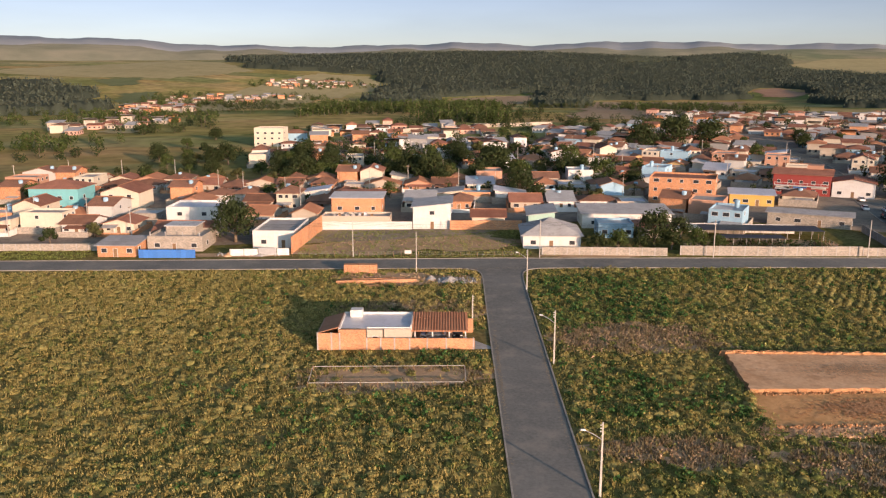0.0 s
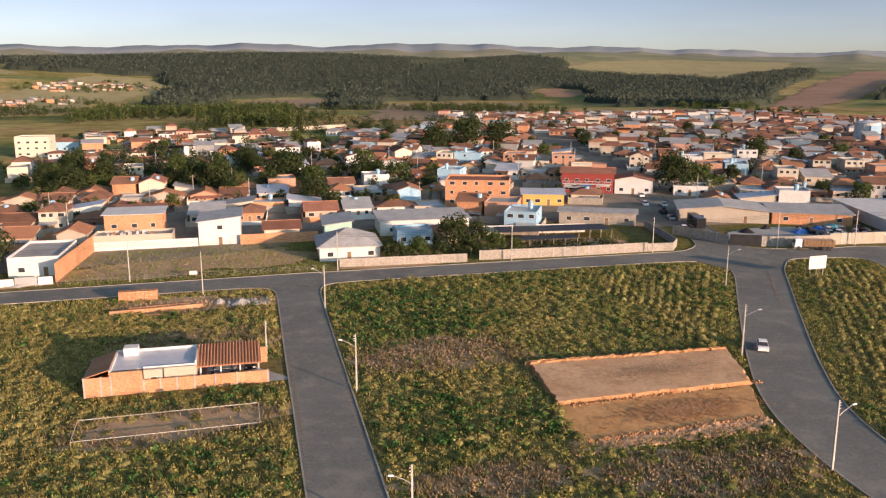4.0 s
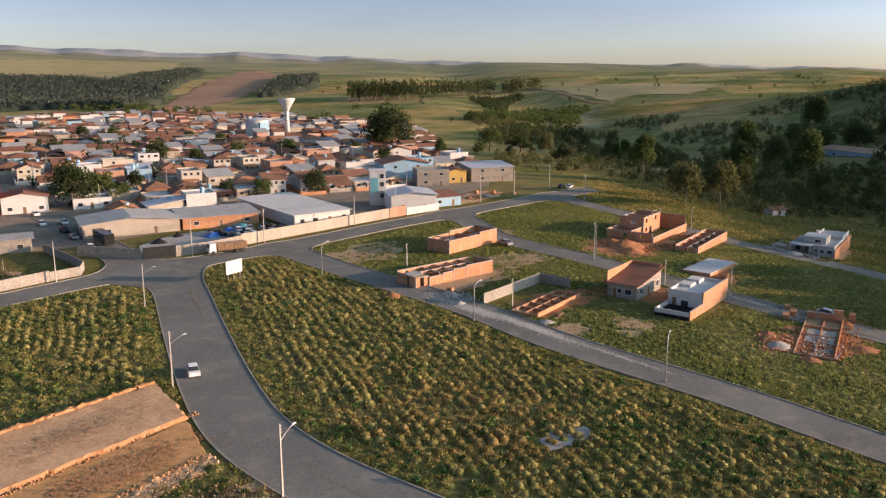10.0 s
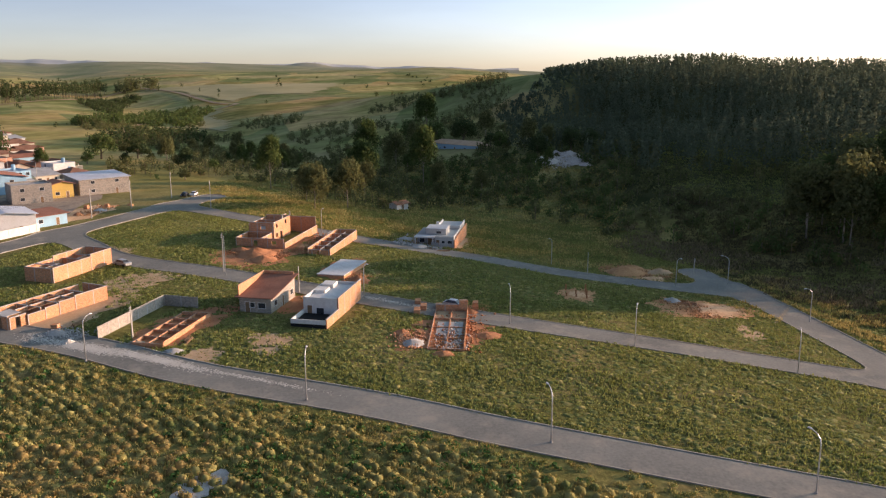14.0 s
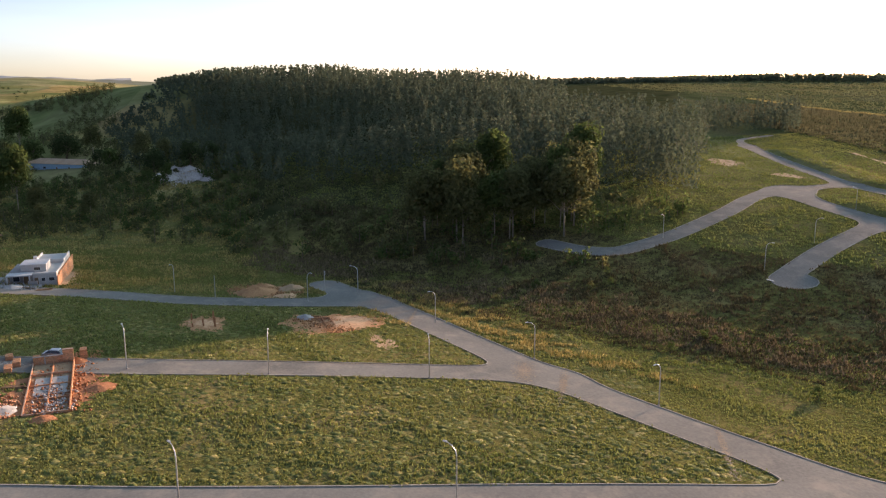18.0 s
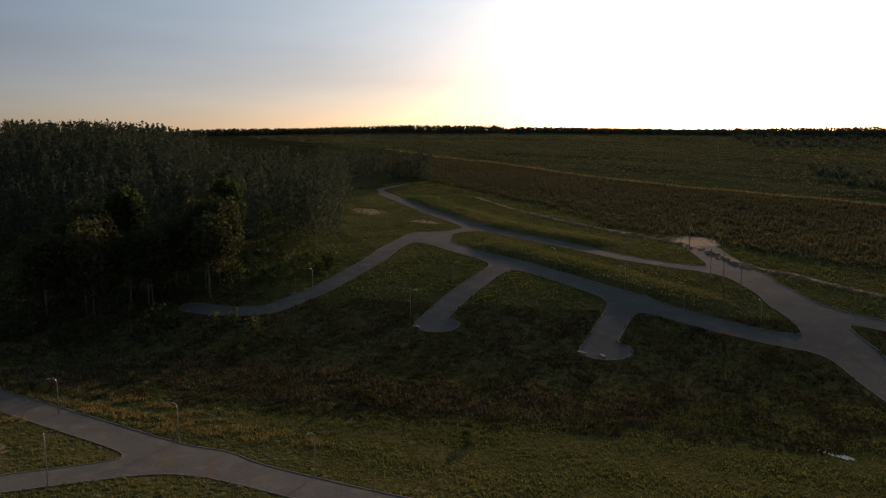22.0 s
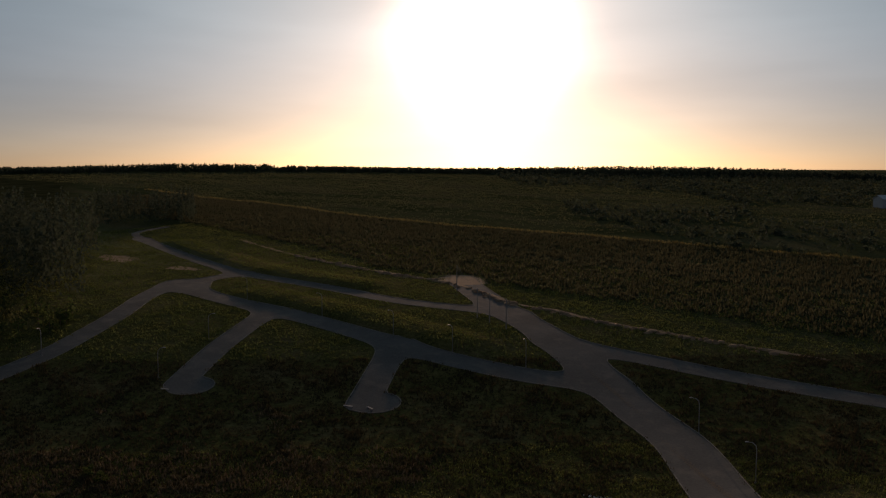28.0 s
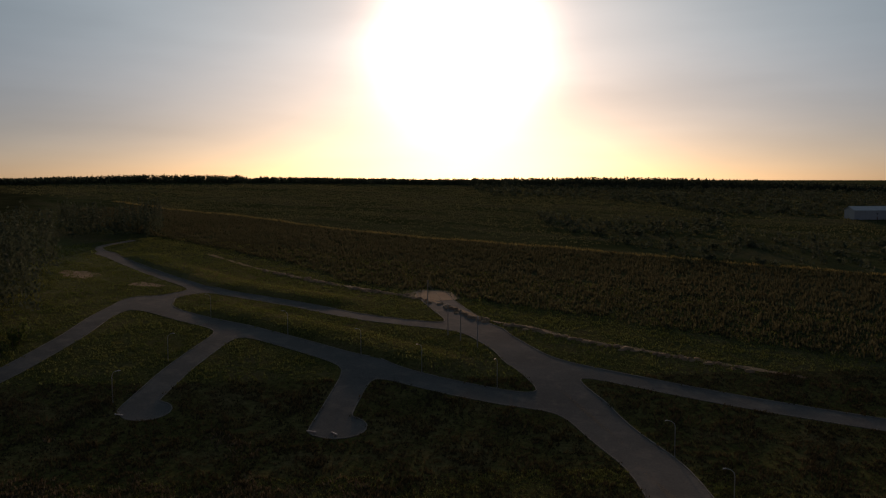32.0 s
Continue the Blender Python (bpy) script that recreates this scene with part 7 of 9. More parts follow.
dust_spots += [(86, -132, 135, 18, 0.8, 300, "sand"), (70, 66, 2, 22, 0.4, 240, "sand"), (0, 177.5, 90, 24, 0.5, 300, "sand"), (236, 165.5, 97, 14, 0.8, 300, "sand")]
for k, (x, y, b, long, wide, n, mat) in enumerate(dust_spots):
    spill("road_dust", x, y, b, long, wide, n * 3, M[mat], 200 + k, "pale dust and sand drifted along the road", 0.16)
disc("yard_ground", 140, 195, 17, 9, 0.16, M["concrete"], 93, 0.1, "worn grey ground of a builder's yard", "ground")


def heap(name, x, y, r, h, material, label, seed=0, category="heap"):
    rng = np.random.default_rng(seed)
    g, n, rings = Geo(), 20, 7
    v = [(0, 0, h)]
    for k in range(1, rings + 1):
        q = k / rings
        for i in range(n):
            a = 2 * math.pi * i / n
            rr = r * q * rng.uniform(0.85, 1.12)
            v.append((rr * math.cos(a), rr * math.sin(a) * 0.8, h * (1 - q) ** 1.1 * rng.uniform(0.8, 1.15) - (0.3 if k == rings else 0)))
    g.v = v
    g.f = [(0, 1 + i, 1 + (i + 1) % n) for i in range(n)] + [(1 + k * n + i, 1 + (k + 1) * n + i, 1 + (k + 1) * n + (i + 1) % n, 1 + k * n + (i + 1) % n) for k in range(rings - 1) for i in range(n)]
    ob = part(name, g, material, smooth=True)
    ob.matrix_world = pose(x, y, ground(x, y) + 0.05, 0, 0, seed * 37)
    return tagged(ob, label, category)


disc("puddle", 96.2, -113.5, 2.6, 0.9, 0.08, M["water"], 91, 0.4, "still puddle that mirrors the sky", "puddle")
disc("bare_patch", 95.5, 64.5, 3.4, 2.4, 0.07, M["concrete"], 92, 0.4, "pale bare patch in the tall grass", "earth")
for k, (x, y, w) in enumerate([(150, 190, 3), (155, 193, 4), (147, 197, 3), (133, 200, 2.6), (158, 187, 2.4), (141, 203, 2)]):
    heap("scrap_mound", x, y, w, 1.3, M["dark"] if k % 2 else M["concrete"], "dark heap of scrap in a yard" if k % 2 else "grey heap of rubble in a yard", 20 + k)
heap("gravel_mound", 1.5, 166.5, 2.6, 1.1, M["concrete"], "heap of pale grey gravel by the road", 1)
heap("gravel_mound", -2.5, 168.5, 1.6, 0.8, M["concrete"], "small heap of pale sand by the road", 2)
heap("earth_mound", 228, 17, 6, 2.0, M["cut"], "large heap of pale red earth", 3)
heap("earth_mound", 232, 8, 4.5, 1.4, M["dry_soil"], "low heap of brown earth", 4)
heap("earth_mound", 203, 105, 6.5, 1.7, M["red_earth"], "heap of red earth beside a brick house", 5)
heap("earth_mound", 130.8, 121.5, 2.4, 0.8, M["red_earth"], "small heap of red earth by the kerb", 6)
heap("rubble_mound", 138.3, 112.5, 2.4, 0.7, M["concrete"], "heap of grey building rubble", 7)
heap("rubble_mound", 134.5, 89, 1.8, 0.6, M["concrete"], "heap of pale sand on the kerb", 8)
heap("rubble_mound", 240, 77, 4, 1.0, M["concrete"], "heap of building rubble", 9)
heap("rubble_mound", 201, 7, 2.6, 0.9, M["concrete"], "heap of grey stones", 10)
heap("rubble_mound", -43, 192.5, 2.4, 0.9, M["concrete"], "heap of grey rubble before a house", 11)
heap("earth_mound", -51, 192, 1.8, 0.8, M["soil"], "heap of orange earth before a house", 12)
M["pale_rock"] = surf("pale_rock", (0.4, 0.36, 0.31), (0.62, 0.57, 0.5), 0.25, 1.4, 0.95, 0.8, stain=(0.3, 0.22, 0.15), bump_dist=0.3)
disc("bare_rock", 420, 44, 12, 7, 0.12, M["dry_soil"], 130, 0.45, "pale bare rock and earth in a farm clearing", "rock")
for k, (x, y, r, h) in enumerate([(410, 47, 6, 2.2), (418, 53, 5, 1.8), (404, 36, 5.5, 2.6), (398, 31, 4, 1.6), (424, 40, 5, 2.0), (413, 38, 3, 1.4), (430, 47, 4, 1.6)]):
    heap("rock_mound", x, y, r, h, M["pale_rock"], "pale mound of broken stone in a clearing", 130 + k)


def clods(name, x, y, bearing, long, wide, count, material, seed, label, size=0.22):
    """Loose lumps: many small uneven stones strewn over a stretch of ground."""
    rng = np.random.default_rng(seed)
    b = radians(bearing)
    p, q = rng.uniform(-1, 1, count) * long, rng.normal(0, 0.5, count) * wide
    cx, cy = x + p * math.sin(b) + q * math.cos(b), y + p * math.cos(b) - q * math.sin(b)
    s = size * rng.uniform(0.3, 1.0, count) ** 1.5
    unit = np.array([(1, 0, 0), (0, 1, 0), (-1, 0, 0), (0, -1, 0), (0, 0, 1), (0, 0, -1)], float)
    v = unit[None] * s[:, None, None] * rng.uniform(0.6, 1.3, (count, 6, 1)) + rng.normal(0, 0.15, (count, 6, 3)) * s[:, None, None]
    v += np.stack([cx, cy, heights(cx, cy) + 0.2 * s + 0.1], -1)[:, None]
    tri = np.array([(0, 1, 4), (1, 2, 4), (2, 3, 4), (3, 0, 4), (1, 0, 5), (2, 1, 5), (3, 2, 5), (0, 3, 5)])
    f = (np.arange(count)[:, None, None] * 6 + tri[None]).reshape(-1, 3)
    return tagged(new(name, soup(name, v.reshape(-1, 3), f, material)), label, "rubble", kind="stuff")


rubble_spots = []
rubble_spots += [(52, 93.6, 88, 13.5, 1.6, 3200, "soil", 0.13), (53, 95.6, 88, 13, 0.5, 400, "cut", 0.25), (58, 106, 88, 15, 0.5, 500, "cut", 0.22), (31, 130, 80, 12, 5.5, 1400, "dry_soil", 0.25), (52, 85, 90, 12, 4.5, 900, "dry_soil", 0.22), (28, 89, 90, 8, 3, 500, "dry_soil", 0.2), (3, 167, 90, 4, 2.2, 500, "concrete", 0.35), (-8, 169, 90, 12, 3, 500, "dry_soil", 0.25)]
rubble_spots += [(-8, 204, 90, 24, 11, 800, "dry_soil", 0.17), (150, 54, 80, 5, 2.5, 400, "brick", 0.3), (158, 47, 85, 12, 4, 700, "red_earth", 0.3), (152, 47, 85, 6, 2.5, 300, "concrete", 0.35), (138, 111, 10, 4, 3, 400, "concrete", 0.3), (222, 97, 88, 14, 3, 500, "cut", 0.3), (231, 14, 20, 9, 5, 700, "cut", 0.35), (195, 4, 60, 8, 4, 400, "cut", 0.3)]
rubble_spots += [(234, 72, 10, 7, 3, 500, "concrete", 0.35), (-46, 192.6, 90, 8, 1.5, 300, "concrete", 0.3), (246, 176, 80, 10, 3, 400, "cut", 0.3), (203, 105, 0, 8, 5, 500, "red_earth", 0.3), (186, 75, 90, 6, 2, 300, "cut", 0.3), (413, 43, 60, 16, 9, 900, "pale_rock", 0.8)]
rubble_spots += [(57, 100.5, 88, 13, 5.0, 1500, "cut", 0.1), (58, 112.5, 88, 15, 6.0, 900, "cut", 0.08), (62, 116.5, 88, 10, 2.5, 500, "dry_soil", 0.1)]
for k, (x, y, b, long, wide, n, mat, size) in enumerate(rubble_spots):
    clods("loose_rubble", x, y, b, long, wide, n, M[mat], 300 + k, {"concrete": "strewn grey rubble and broken blocks", "pale_rock": "strewn pale stones in a clearing", "brick": "strewn broken orange bricks"}.get(mat, "strewn clods of loose earth"), size)

# ---- walls and fences ----
def wall(name, points, h, material, label, thick=0.16, post=None, step=3.0, category="wall", pier=0.0):
    """A garden wall that follows the ground, in bays, with piers."""
    ob = thing(name, *points[0], 0, label, category, z=0)
    ob.matrix_world = Matrix()
    for a, b in zip(points, points[1:]):
        length = math.hypot(b[0] - a[0], b[1] - a[1])
        n = max(1, round(length / step))
        for k in range(n):
            p, q = [(a[0] + (b[0] - a[0]) * j / n, a[1] + (b[1] - a[1]) * j / n) for j in (k, k + 1)]
            zl = min(ground(*p), ground(*q))
            part("panel", Geo().slab(p, q, zl - 0.3, zl + h, thick), material, ob)
            if post:
                part("pier", Geo().slab((p[0] - 0.12, p[1]), (p[0] + 0.12, p[1]), zl - 0.3, zl + h + pier, thick + 0.06), post, ob)
    return ob


wall("block_wall", [(23.4, 190.4), (52.3, 188)], 2.0, M["block"], "plain grey block garden wall along the road", post=M["concrete"])
wall("block_wall", [(55.6, 188.9), (79, 187), (97, 186.6)], 2.3, M["block"], "long plain grey block wall along the road", post=M["concrete"])
wall("block_wall", [(97.2, 186.6), (103.5, 186), (106.6, 190), (108.5, 200), (110.4, 214)], 2.0, M["block"], "pale block wall that turns the corner", post=M["concrete"])
wall("brick_wall", [(2, 221), (21.4, 220.4)], 2.6, M["brick"], "raw orange brick wall behind a vacant lot", post=M["brick"])
wall("brick_wall", [(-36.2, 193), (-33, 222)], 4.2, M["brick"], "tall raw orange brick wall beside a vacant lot")
wall("block_wall", [(-33, 222.4), (-8.4, 222)], 2.2, M["white"], "whitewashed wall behind a vacant lot")
wall("boundary_wall", [(144, 181.4), (170, 178.2), (194.5, 175.6)], 2.9, PAINT["beige"], "long beige rendered wall along the road", post=M["concrete"])
wall("wooden_gate", [(194.7, 175.5), (201, 174.6)], 3.0, PAINT["salmon"], "orange slatted gate in a wall", category="gate", step=0.8)
wall("boundary_wall", [(201.2, 174.4), (214, 172)], 2.2, M["white"], "white garden wall along the road", post=M["white"])
wall("boundary_wall", [(113, 203), (119.8, 188)], 2.6, M["block"], "grey block yard wall beside the street", post=M["concrete"])
wall("yard_gate", [(120, 187.6), (126.6, 184.4)], 2.8, M["dark"], "dark steel yard gate", category="gate", step=3.4)
wall("boundary_wall", [(126.8, 184.3), (134, 181.8), (144, 181.2)], 2.6, M["block"], "pale yard wall at the junction", post=M["concrete"])
wall("blue_hoarding", [(-71.8, 190.2), (-58.3, 189.8)], 2.0, PAINT["blue"], "bright blue corrugated hoarding along the road", 0.08, category="hoarding", step=1.1)
wall("garden_wall", [(-120, 199), (-84, 198.4)], 1.8, M["block"], "low grey wall behind a green lot", post=M["concrete"])
wall("garden_wall", [(-50.5, 191.4), (-44, 191.6)], 1.7, M["white"], "stained whitewashed wall in front of a house", post=M["concrete"])
wall("yard_gate", [(-43.8, 191.6), (-39.6, 191.8)], 1.9, M["galv"], "grey steel bar gate in front of a shop", 0.06, category="gate", step=0.35)
wall("garden_wall", [(-39.4, 191.8), (-36.6, 192)], 1.7, M["white"], "short whitewashed wall beside a gate")
wall("boundary_wall", [(-36, 534), (0, 562), (36, 592), (80, 612)], 2.6, PAINT["beige"], "long curved pale wall behind the town", 0.3, step=8)
wall("block_wall", [(157.7, 103.6), (137.4, 104.2)], 2.1, M["block"], "new grey block wall of a lot", post=M["concrete"])
wall("block_wall", [(157.8, 103.5), (157.6, 96.6)], 2.1, M["block"], "new grey block wall across a lot", post=M["concrete"])


def fence(points, step=2.0, h=1.2, wires=3, label="line of wooden fence posts with wire", rail=False, jitter=0.15):
    ob = thing("fence", *points[0], 0, label, "fence", z=0)
    ob.matrix_world = Matrix()
    rnd = random.Random(int(points[0][0]))
    tops = []
    for a, b in zip(points, points[1:]):
        n = max(1, round(math.hypot(b[0] - a[0], b[1] - a[1]) / step))
        for k in range(n + 1):
            x, y = a[0] + (b[0] - a[0]) * k / n, a[1] + (b[1] - a[1]) * k / n
            z = ground(x, y)
            e = rnd.uniform(-jitter, jitter) * 0.5
            part("post", Geo().tube([(x, y, z - 0.3), (x + e, y, z + h + e)], [0.07, 0.06], 6), M["wood"], ob)
            tops.append((x, y, z + h))
    for w in range(wires):
        part("rail" if rail else "wire", Geo().tube([(x, y, z - 0.12 - w * h / (wires + 0.5)) for x, y, z in tops], [0.05 if rail else 0.012] * len(tops), 4), M["pole"] if rail else M["galv"], ob)
    return ob


fence([(-35.5, 190.4), (18, 189.2)])
notice = thing("notice_board", -9, 189.2, 0, "small plain white notice board on two posts by a fence", "sign")
part("panel", Geo().box(0, 0, 0.8, 1.6, 0.05, 1.6), M["white"], notice)
for xx in (0.15, 1.4):
    part("post", Geo().box(xx, 0.06, -0.3, xx + 0.08, 0.14, 1.6), M["wood"], notice)
fence([(-19, 109.2), (3.2, 109.2), (3.2, 115.6), (-19.2, 115.6), (-19, 109.2)], 2.6, 0.9, 1, "low batter-board fence of pale timber round a cleared lot", True)
wall("low_wall", [(-22, 165.2), (-14, 165.6), (-5.5, 166.4)], 0.75, M["brick"], "low row of orange bricks beside the road", 0.5, step=1.6)
wall("low_wall", [(-19, 167.6), (-8, 168.4)], 0.5, M["brick"], "second low row of orange bricks", 0.5, step=1.6)
fence([(224, 97), (238, 96)], 2.4, 1.4, 1, "posts of a building site", True)
fence([(62, 191.5), (94, 190.6), (95, 205)], 2.4, 1.6, 3, "wire fence round a plant nursery")


def brick_stack(x, y, w, d, h, turn=0, label="neat stack of orange hollow bricks"):
    ob = thing("brick_stack", x, y, turn, label, "brick stack")
    rnd = random.Random(int(x * 3 + y))
    nx, nz = max(1, round(w / 0.8)), max(1, round(h / 0.4))
    for k in range(nz):
        for i in range(nx):
            j = rnd.uniform(-0.04, 0.04)
            part("brick_course", Geo().box(i * w / nx + 0.02, j, k * h / nz, (i + 1) * w / nx - 0.02, d + j, (k + 1) * h / nz - 0.03), M["brick"], ob)
    return ob


brick_stack(-21.5, 174, 7.2, 1.6, 1.9)
for x, y, w, h in [(168, 55, 2.2, 1.0), (170, 52.4, 1.6, 1.0), (165, 55.6, 2.4, 0.9), (172, 57, 1.8, 0.8), (171.5, 45.5, 1.8, 1.7), (247, 180, 1.6, 1.3), (252, 176, 1.2, 1.1), (140.2, 113.8, 1.2, 0.9), (211, 96, 2.6, 0.9)]:
    brick_stack(x, y, w, 1.1, h, 10)


# ---- houses under construction ----
def shell(name, a, turn, walls, label, material=None, extras=(), category="building site"):
    """Bare walls without a roof. walls: x0, y0, x1, y1, height, openings as (along, wide, sill, head)."""
    z = min(ground(*a), ground(a[0] + 8, a[1]), ground(a[0], a[1] + 4))
    ob = thing(name, a[0], a[1], turn, label, category, z=z)
    for x0, y0, x1, y1, h, *holes in walls:
        length = math.hypot(x1 - x0, y1 - y0)
        ux, uy = (x1 - x0) / length, (y1 - y0) / length
        mat, at = material or M["brick"], 0.0

        def panel(a, b, low, high, piece="wall_panel", stuff=None, thick=0.18):
            part(piece, Geo().slab((x0 + ux * a, y0 + uy * a), (x0 + ux * b, y0 + uy * b), low, high, thick), stuff or mat, ob)

        for hole in sorted({q[0] for q in holes}):
            stack = sorted(q for q in holes if q[0] == hole)
            panel(at, hole, -0.6, h)
            wide, low = max(q[1] for q in stack), -0.6
            for _, _, sill, head in sorted(stack, key=lambda q: q[2]):
                if sill > low + 0.05:
                    panel(hole, hole + wide, low, sill)
                low = head
                panel(hole - 0.15, hole + wide + 0.15, head, head + 0.12, "lintel", M["concrete"], 0.2)
            if low + 0.12 < h:
                panel(hole, hole + wide, low + 0.12, h)
            at = hole + wide
        panel(at, length, -0.6, h)
        if h > 1.2:
            # ring beam and tie columns of poured concrete
            panel(0, length, h, h + 0.12, "ring_beam", M["concrete"], 0.19)
            for k in range(int(length / 4.2) + 1):
                q = min(k * 4.2 + 0.1, length - 0.1)
                if all(q < c[0] - 0.2 or q > c[0] + c[1] + 0.2 for c in holes):
                    panel(q - 0.09, q + 0.09, -0.6, h + 0.13, "tie_column", M["concrete"], 0.2)
    for nm, geo, mat in extras:
        part(nm, geo, mat, ob)
    return ob


W = [(2, 1.0, 1.0, 2.1)]
shell("brick_shell", (167.2, 134), -5, [(0, 0, 11.5, 0, 3.1), (11.6, 0, 18.5, 0, 3.6), (0, 0.2, 0, 7, 3.0), (0.2, 7, 8, 7, 3.0, *W), (8.2, 7, 18.4, 7, 3.5), (18.4, 0.2, 18.4, 6.8, 3.6), (6, 0.2, 6, 6.8, 2.5, (2.5, 0.9, 0, 2.1)), (11, 0.2, 11, 6.8, 2.5, (4.5, 0.9, 0, 2.1)), (14.5, 0.2, 14.5, 6.8, 2.6), (0.2, 3.6, 6, 3.6, 2.5, (2, 0.9, 0, 2.1)), (11.2, 3.2, 18.2, 3.2, 2.6, (1.2, 0.9, 0, 2.1))], "roofless brick shell of a house on a lot", extras=[("floor", Geo().box(0.1, 0.1, -0.5, 18.3, 6.9, 0.15), M["concrete"]), ("beam", Geo().box(3, 0.1, 2.9, 3.3, 6.9, 3.1), M["concrete"])])
shell("brick_shell", (141.5, 120.4), -13, [(0, 0, 3.6, 0, 1.8), (3.7, 0, 6.6, 0, 2.1), (6.7, 0, 10.2, 0, 2.4), (10.3, 0, 18, 0, 2.7), (-3.5, 0.4, -3.5, 6.2, 2.3, (1.5, 1.0, 0, 2.1)), (-3.4, 6.4, 17, 6.4, 2.5, *W), (3, 0.2, 3, 6.2, 2.3), (6.5, 0.2, 6.5, 6.2, 2.3), (10, 0.2, 10, 6.2, 2.3, (2, 0.9, 0, 2.1)), (13.5, 0.2, 13.5, 6.2, 2.4), (17.9, 0.2, 17.9, 6.2, 2.7), (-3.4, 0.3, 0, 0.3, 2.1, (1.2, 1.0, 0, 2.0)), (0.2, 3.2, 13, 3.2, 2.3)], "roofless brick shell with many small rooms", extras=[("scaffold_board", Geo().box(1, 1, 2.35, 9, 1.3, 2.4), M["wood"]), ("scaffold_board", Geo().box(4, 4.4, 2.4, 12, 4.7, 2.45), M["wood"])])
shell("foundation", (136, 91.6), 1, [(0, 0, 17, 0, 0.9), (0, 5.4, 17, 5.4, 0.6), (0, 0, 0, 5.4, 0.6), (17, 0, 17, 5.4, 0.8), (3.4, 0, 3.4, 5.4, 0.6), (6.8, 0, 6.8, 5.4, 0.6), (10.2, 0, 10.2, 5.4, 0.6), (13.6, 0, 13.6, 5.4, 0.6), (0.2, 2.7, 16.8, 2.7, 0.6)], "low brick foundation walls of a house")
shell("foundation", (146.5, 44), 8, [(0, 0, 23, 0, 0.7), (0, 6, 23, 6, 0.6), (0, 0, 0, 6, 0.6), (23, 0, 23, 6, 1.4), (6, 0, 6, 6, 0.5), (12, 0, 12, 6, 0.5), (17, 0, 17, 6, 0.6), (0.2, 3, 22.8, 3, 0.5)], "low brown brick foundation on red earth", extras=[("floor", Geo().box(0.2, 0.2, -0.4, 22.8, 5.8, 0.2), M["dry_soil"]), ("slab", Geo().box(8, 0.6, 0.2, 15.5, 5.2, 0.34), M["concrete"]), ("column", Geo().box(22.6, 0, 0.6, 23.2, 1.6, 2.4), M["brick"])])
shell("foundation", (193.4, 25.4), 4, [(0, 0, 6, 0, 0.25), (0, 4.3, 6, 4.3, 0.25), (0, 0, 0, 4.3, 0.25), (6, 0, 6, 4.3, 0.25)], "small brick footing with short dark posts", extras=[("column", Geo().box(px - 0.16, py - 0.16, -0.5, px + 0.16, py + 0.16, ph), M["red_earth"]) for px, py, ph in ((0, 0, 2.3), (0, 2.2, 1.5), (0, 4.3, 1.6), (6, 0, 2.1), (6, 4.3, 1.9), (3, 2.2, 1.5), (3, 0, 1.8))])
shell("foundation", (190.8, 3.2), 3, [(0, 0, 11, 0, 0.45), (0.3, 6.4, 11, 6.4, 0.4), (11, 0.3, 11, 6.2, 0.3)], "low banks of dug earth round a plot", M["red_earth"])
spill("loose_earth", 57, 100.6, 88, 9, 3.4, 1600, M["cut"], 313, "darker crumbs of earth on a levelled terrace", 0.3, 0.24)
spill("loose_earth", 60, 113, 88, 10, 3.4, 900, M["dry_soil"], 314, "trodden brown soil on a levelled terrace", 0.22, 0.72)
spill("spread_sand", 196.5, -2.0, 90, 5.2, 4.0, 2600, M["soil"], 311, "pale orange sand spread over a lot", 0.5, 0.1)
spill("spread_sand", 195.8, 27.6, 90, 3.0, 2.6, 500, M["soil"], 312, "pale orange sand round a footing", 0.35, 0.1)
shell("foundation", (189, 1), 5, [(0, 0, 11, 0, 0.35), (0, 6, 11, 6, 0.35), (0, 0, 0, 6, 0.35), (11, 0, 11, 6, 0.5)], "flat beginning of a foundation on a lot")
shell("brick_house", (211.7, 101), 1, [(0, 0, 25, 0, 1.6), (0, 0.2, 0, 13, 2.6, (2, 1.2, 0.9, 2.1), (7, 1, 0, 2.1)), (0.2, 13, 14, 13, 2.6), (8, 6.2, 8, 13, 2.6), (8, 6, 20, 6, 5.1, (1.5, 1.2, 1, 2.1), (4.5, 1.4, 0, 2.1), (1.5, 1.2, 3.5, 4.6), (8, 1.2, 3.5, 4.6)), (8.1, 6.2, 8.1, 12.6, 5.1, (2, 1.4, 3.3, 4.5)), (20, 6.2, 20, 12.8, 5.1), (8.2, 12.8, 20, 12.8, 4.6, (4, 1.4, 3.4, 4.3)), (24.8, 0.2, 24.8, 9, 4.0), (20, 9, 25, 9, 4.6, (1.5, 1.2, 1, 2.1)), (14, 6.2, 14, 12.6, 4.7), (0.2, 6.5, 8, 6.5, 2.5, (3, 1, 0, 2.1))], "unfinished two-storey house of raw brick", extras=[("slab", Geo().box(8.2, 6.2, 2.9, 19.8, 12.6, 3.1), M["concrete"]), ("column", Geo().box(19.8, 5.8, 5.2, 20.1, 6.1, 6.3), M["concrete"]), ("column", Geo().box(14, 5.8, 5.2, 14.3, 6.1, 6.2), M["concrete"])])
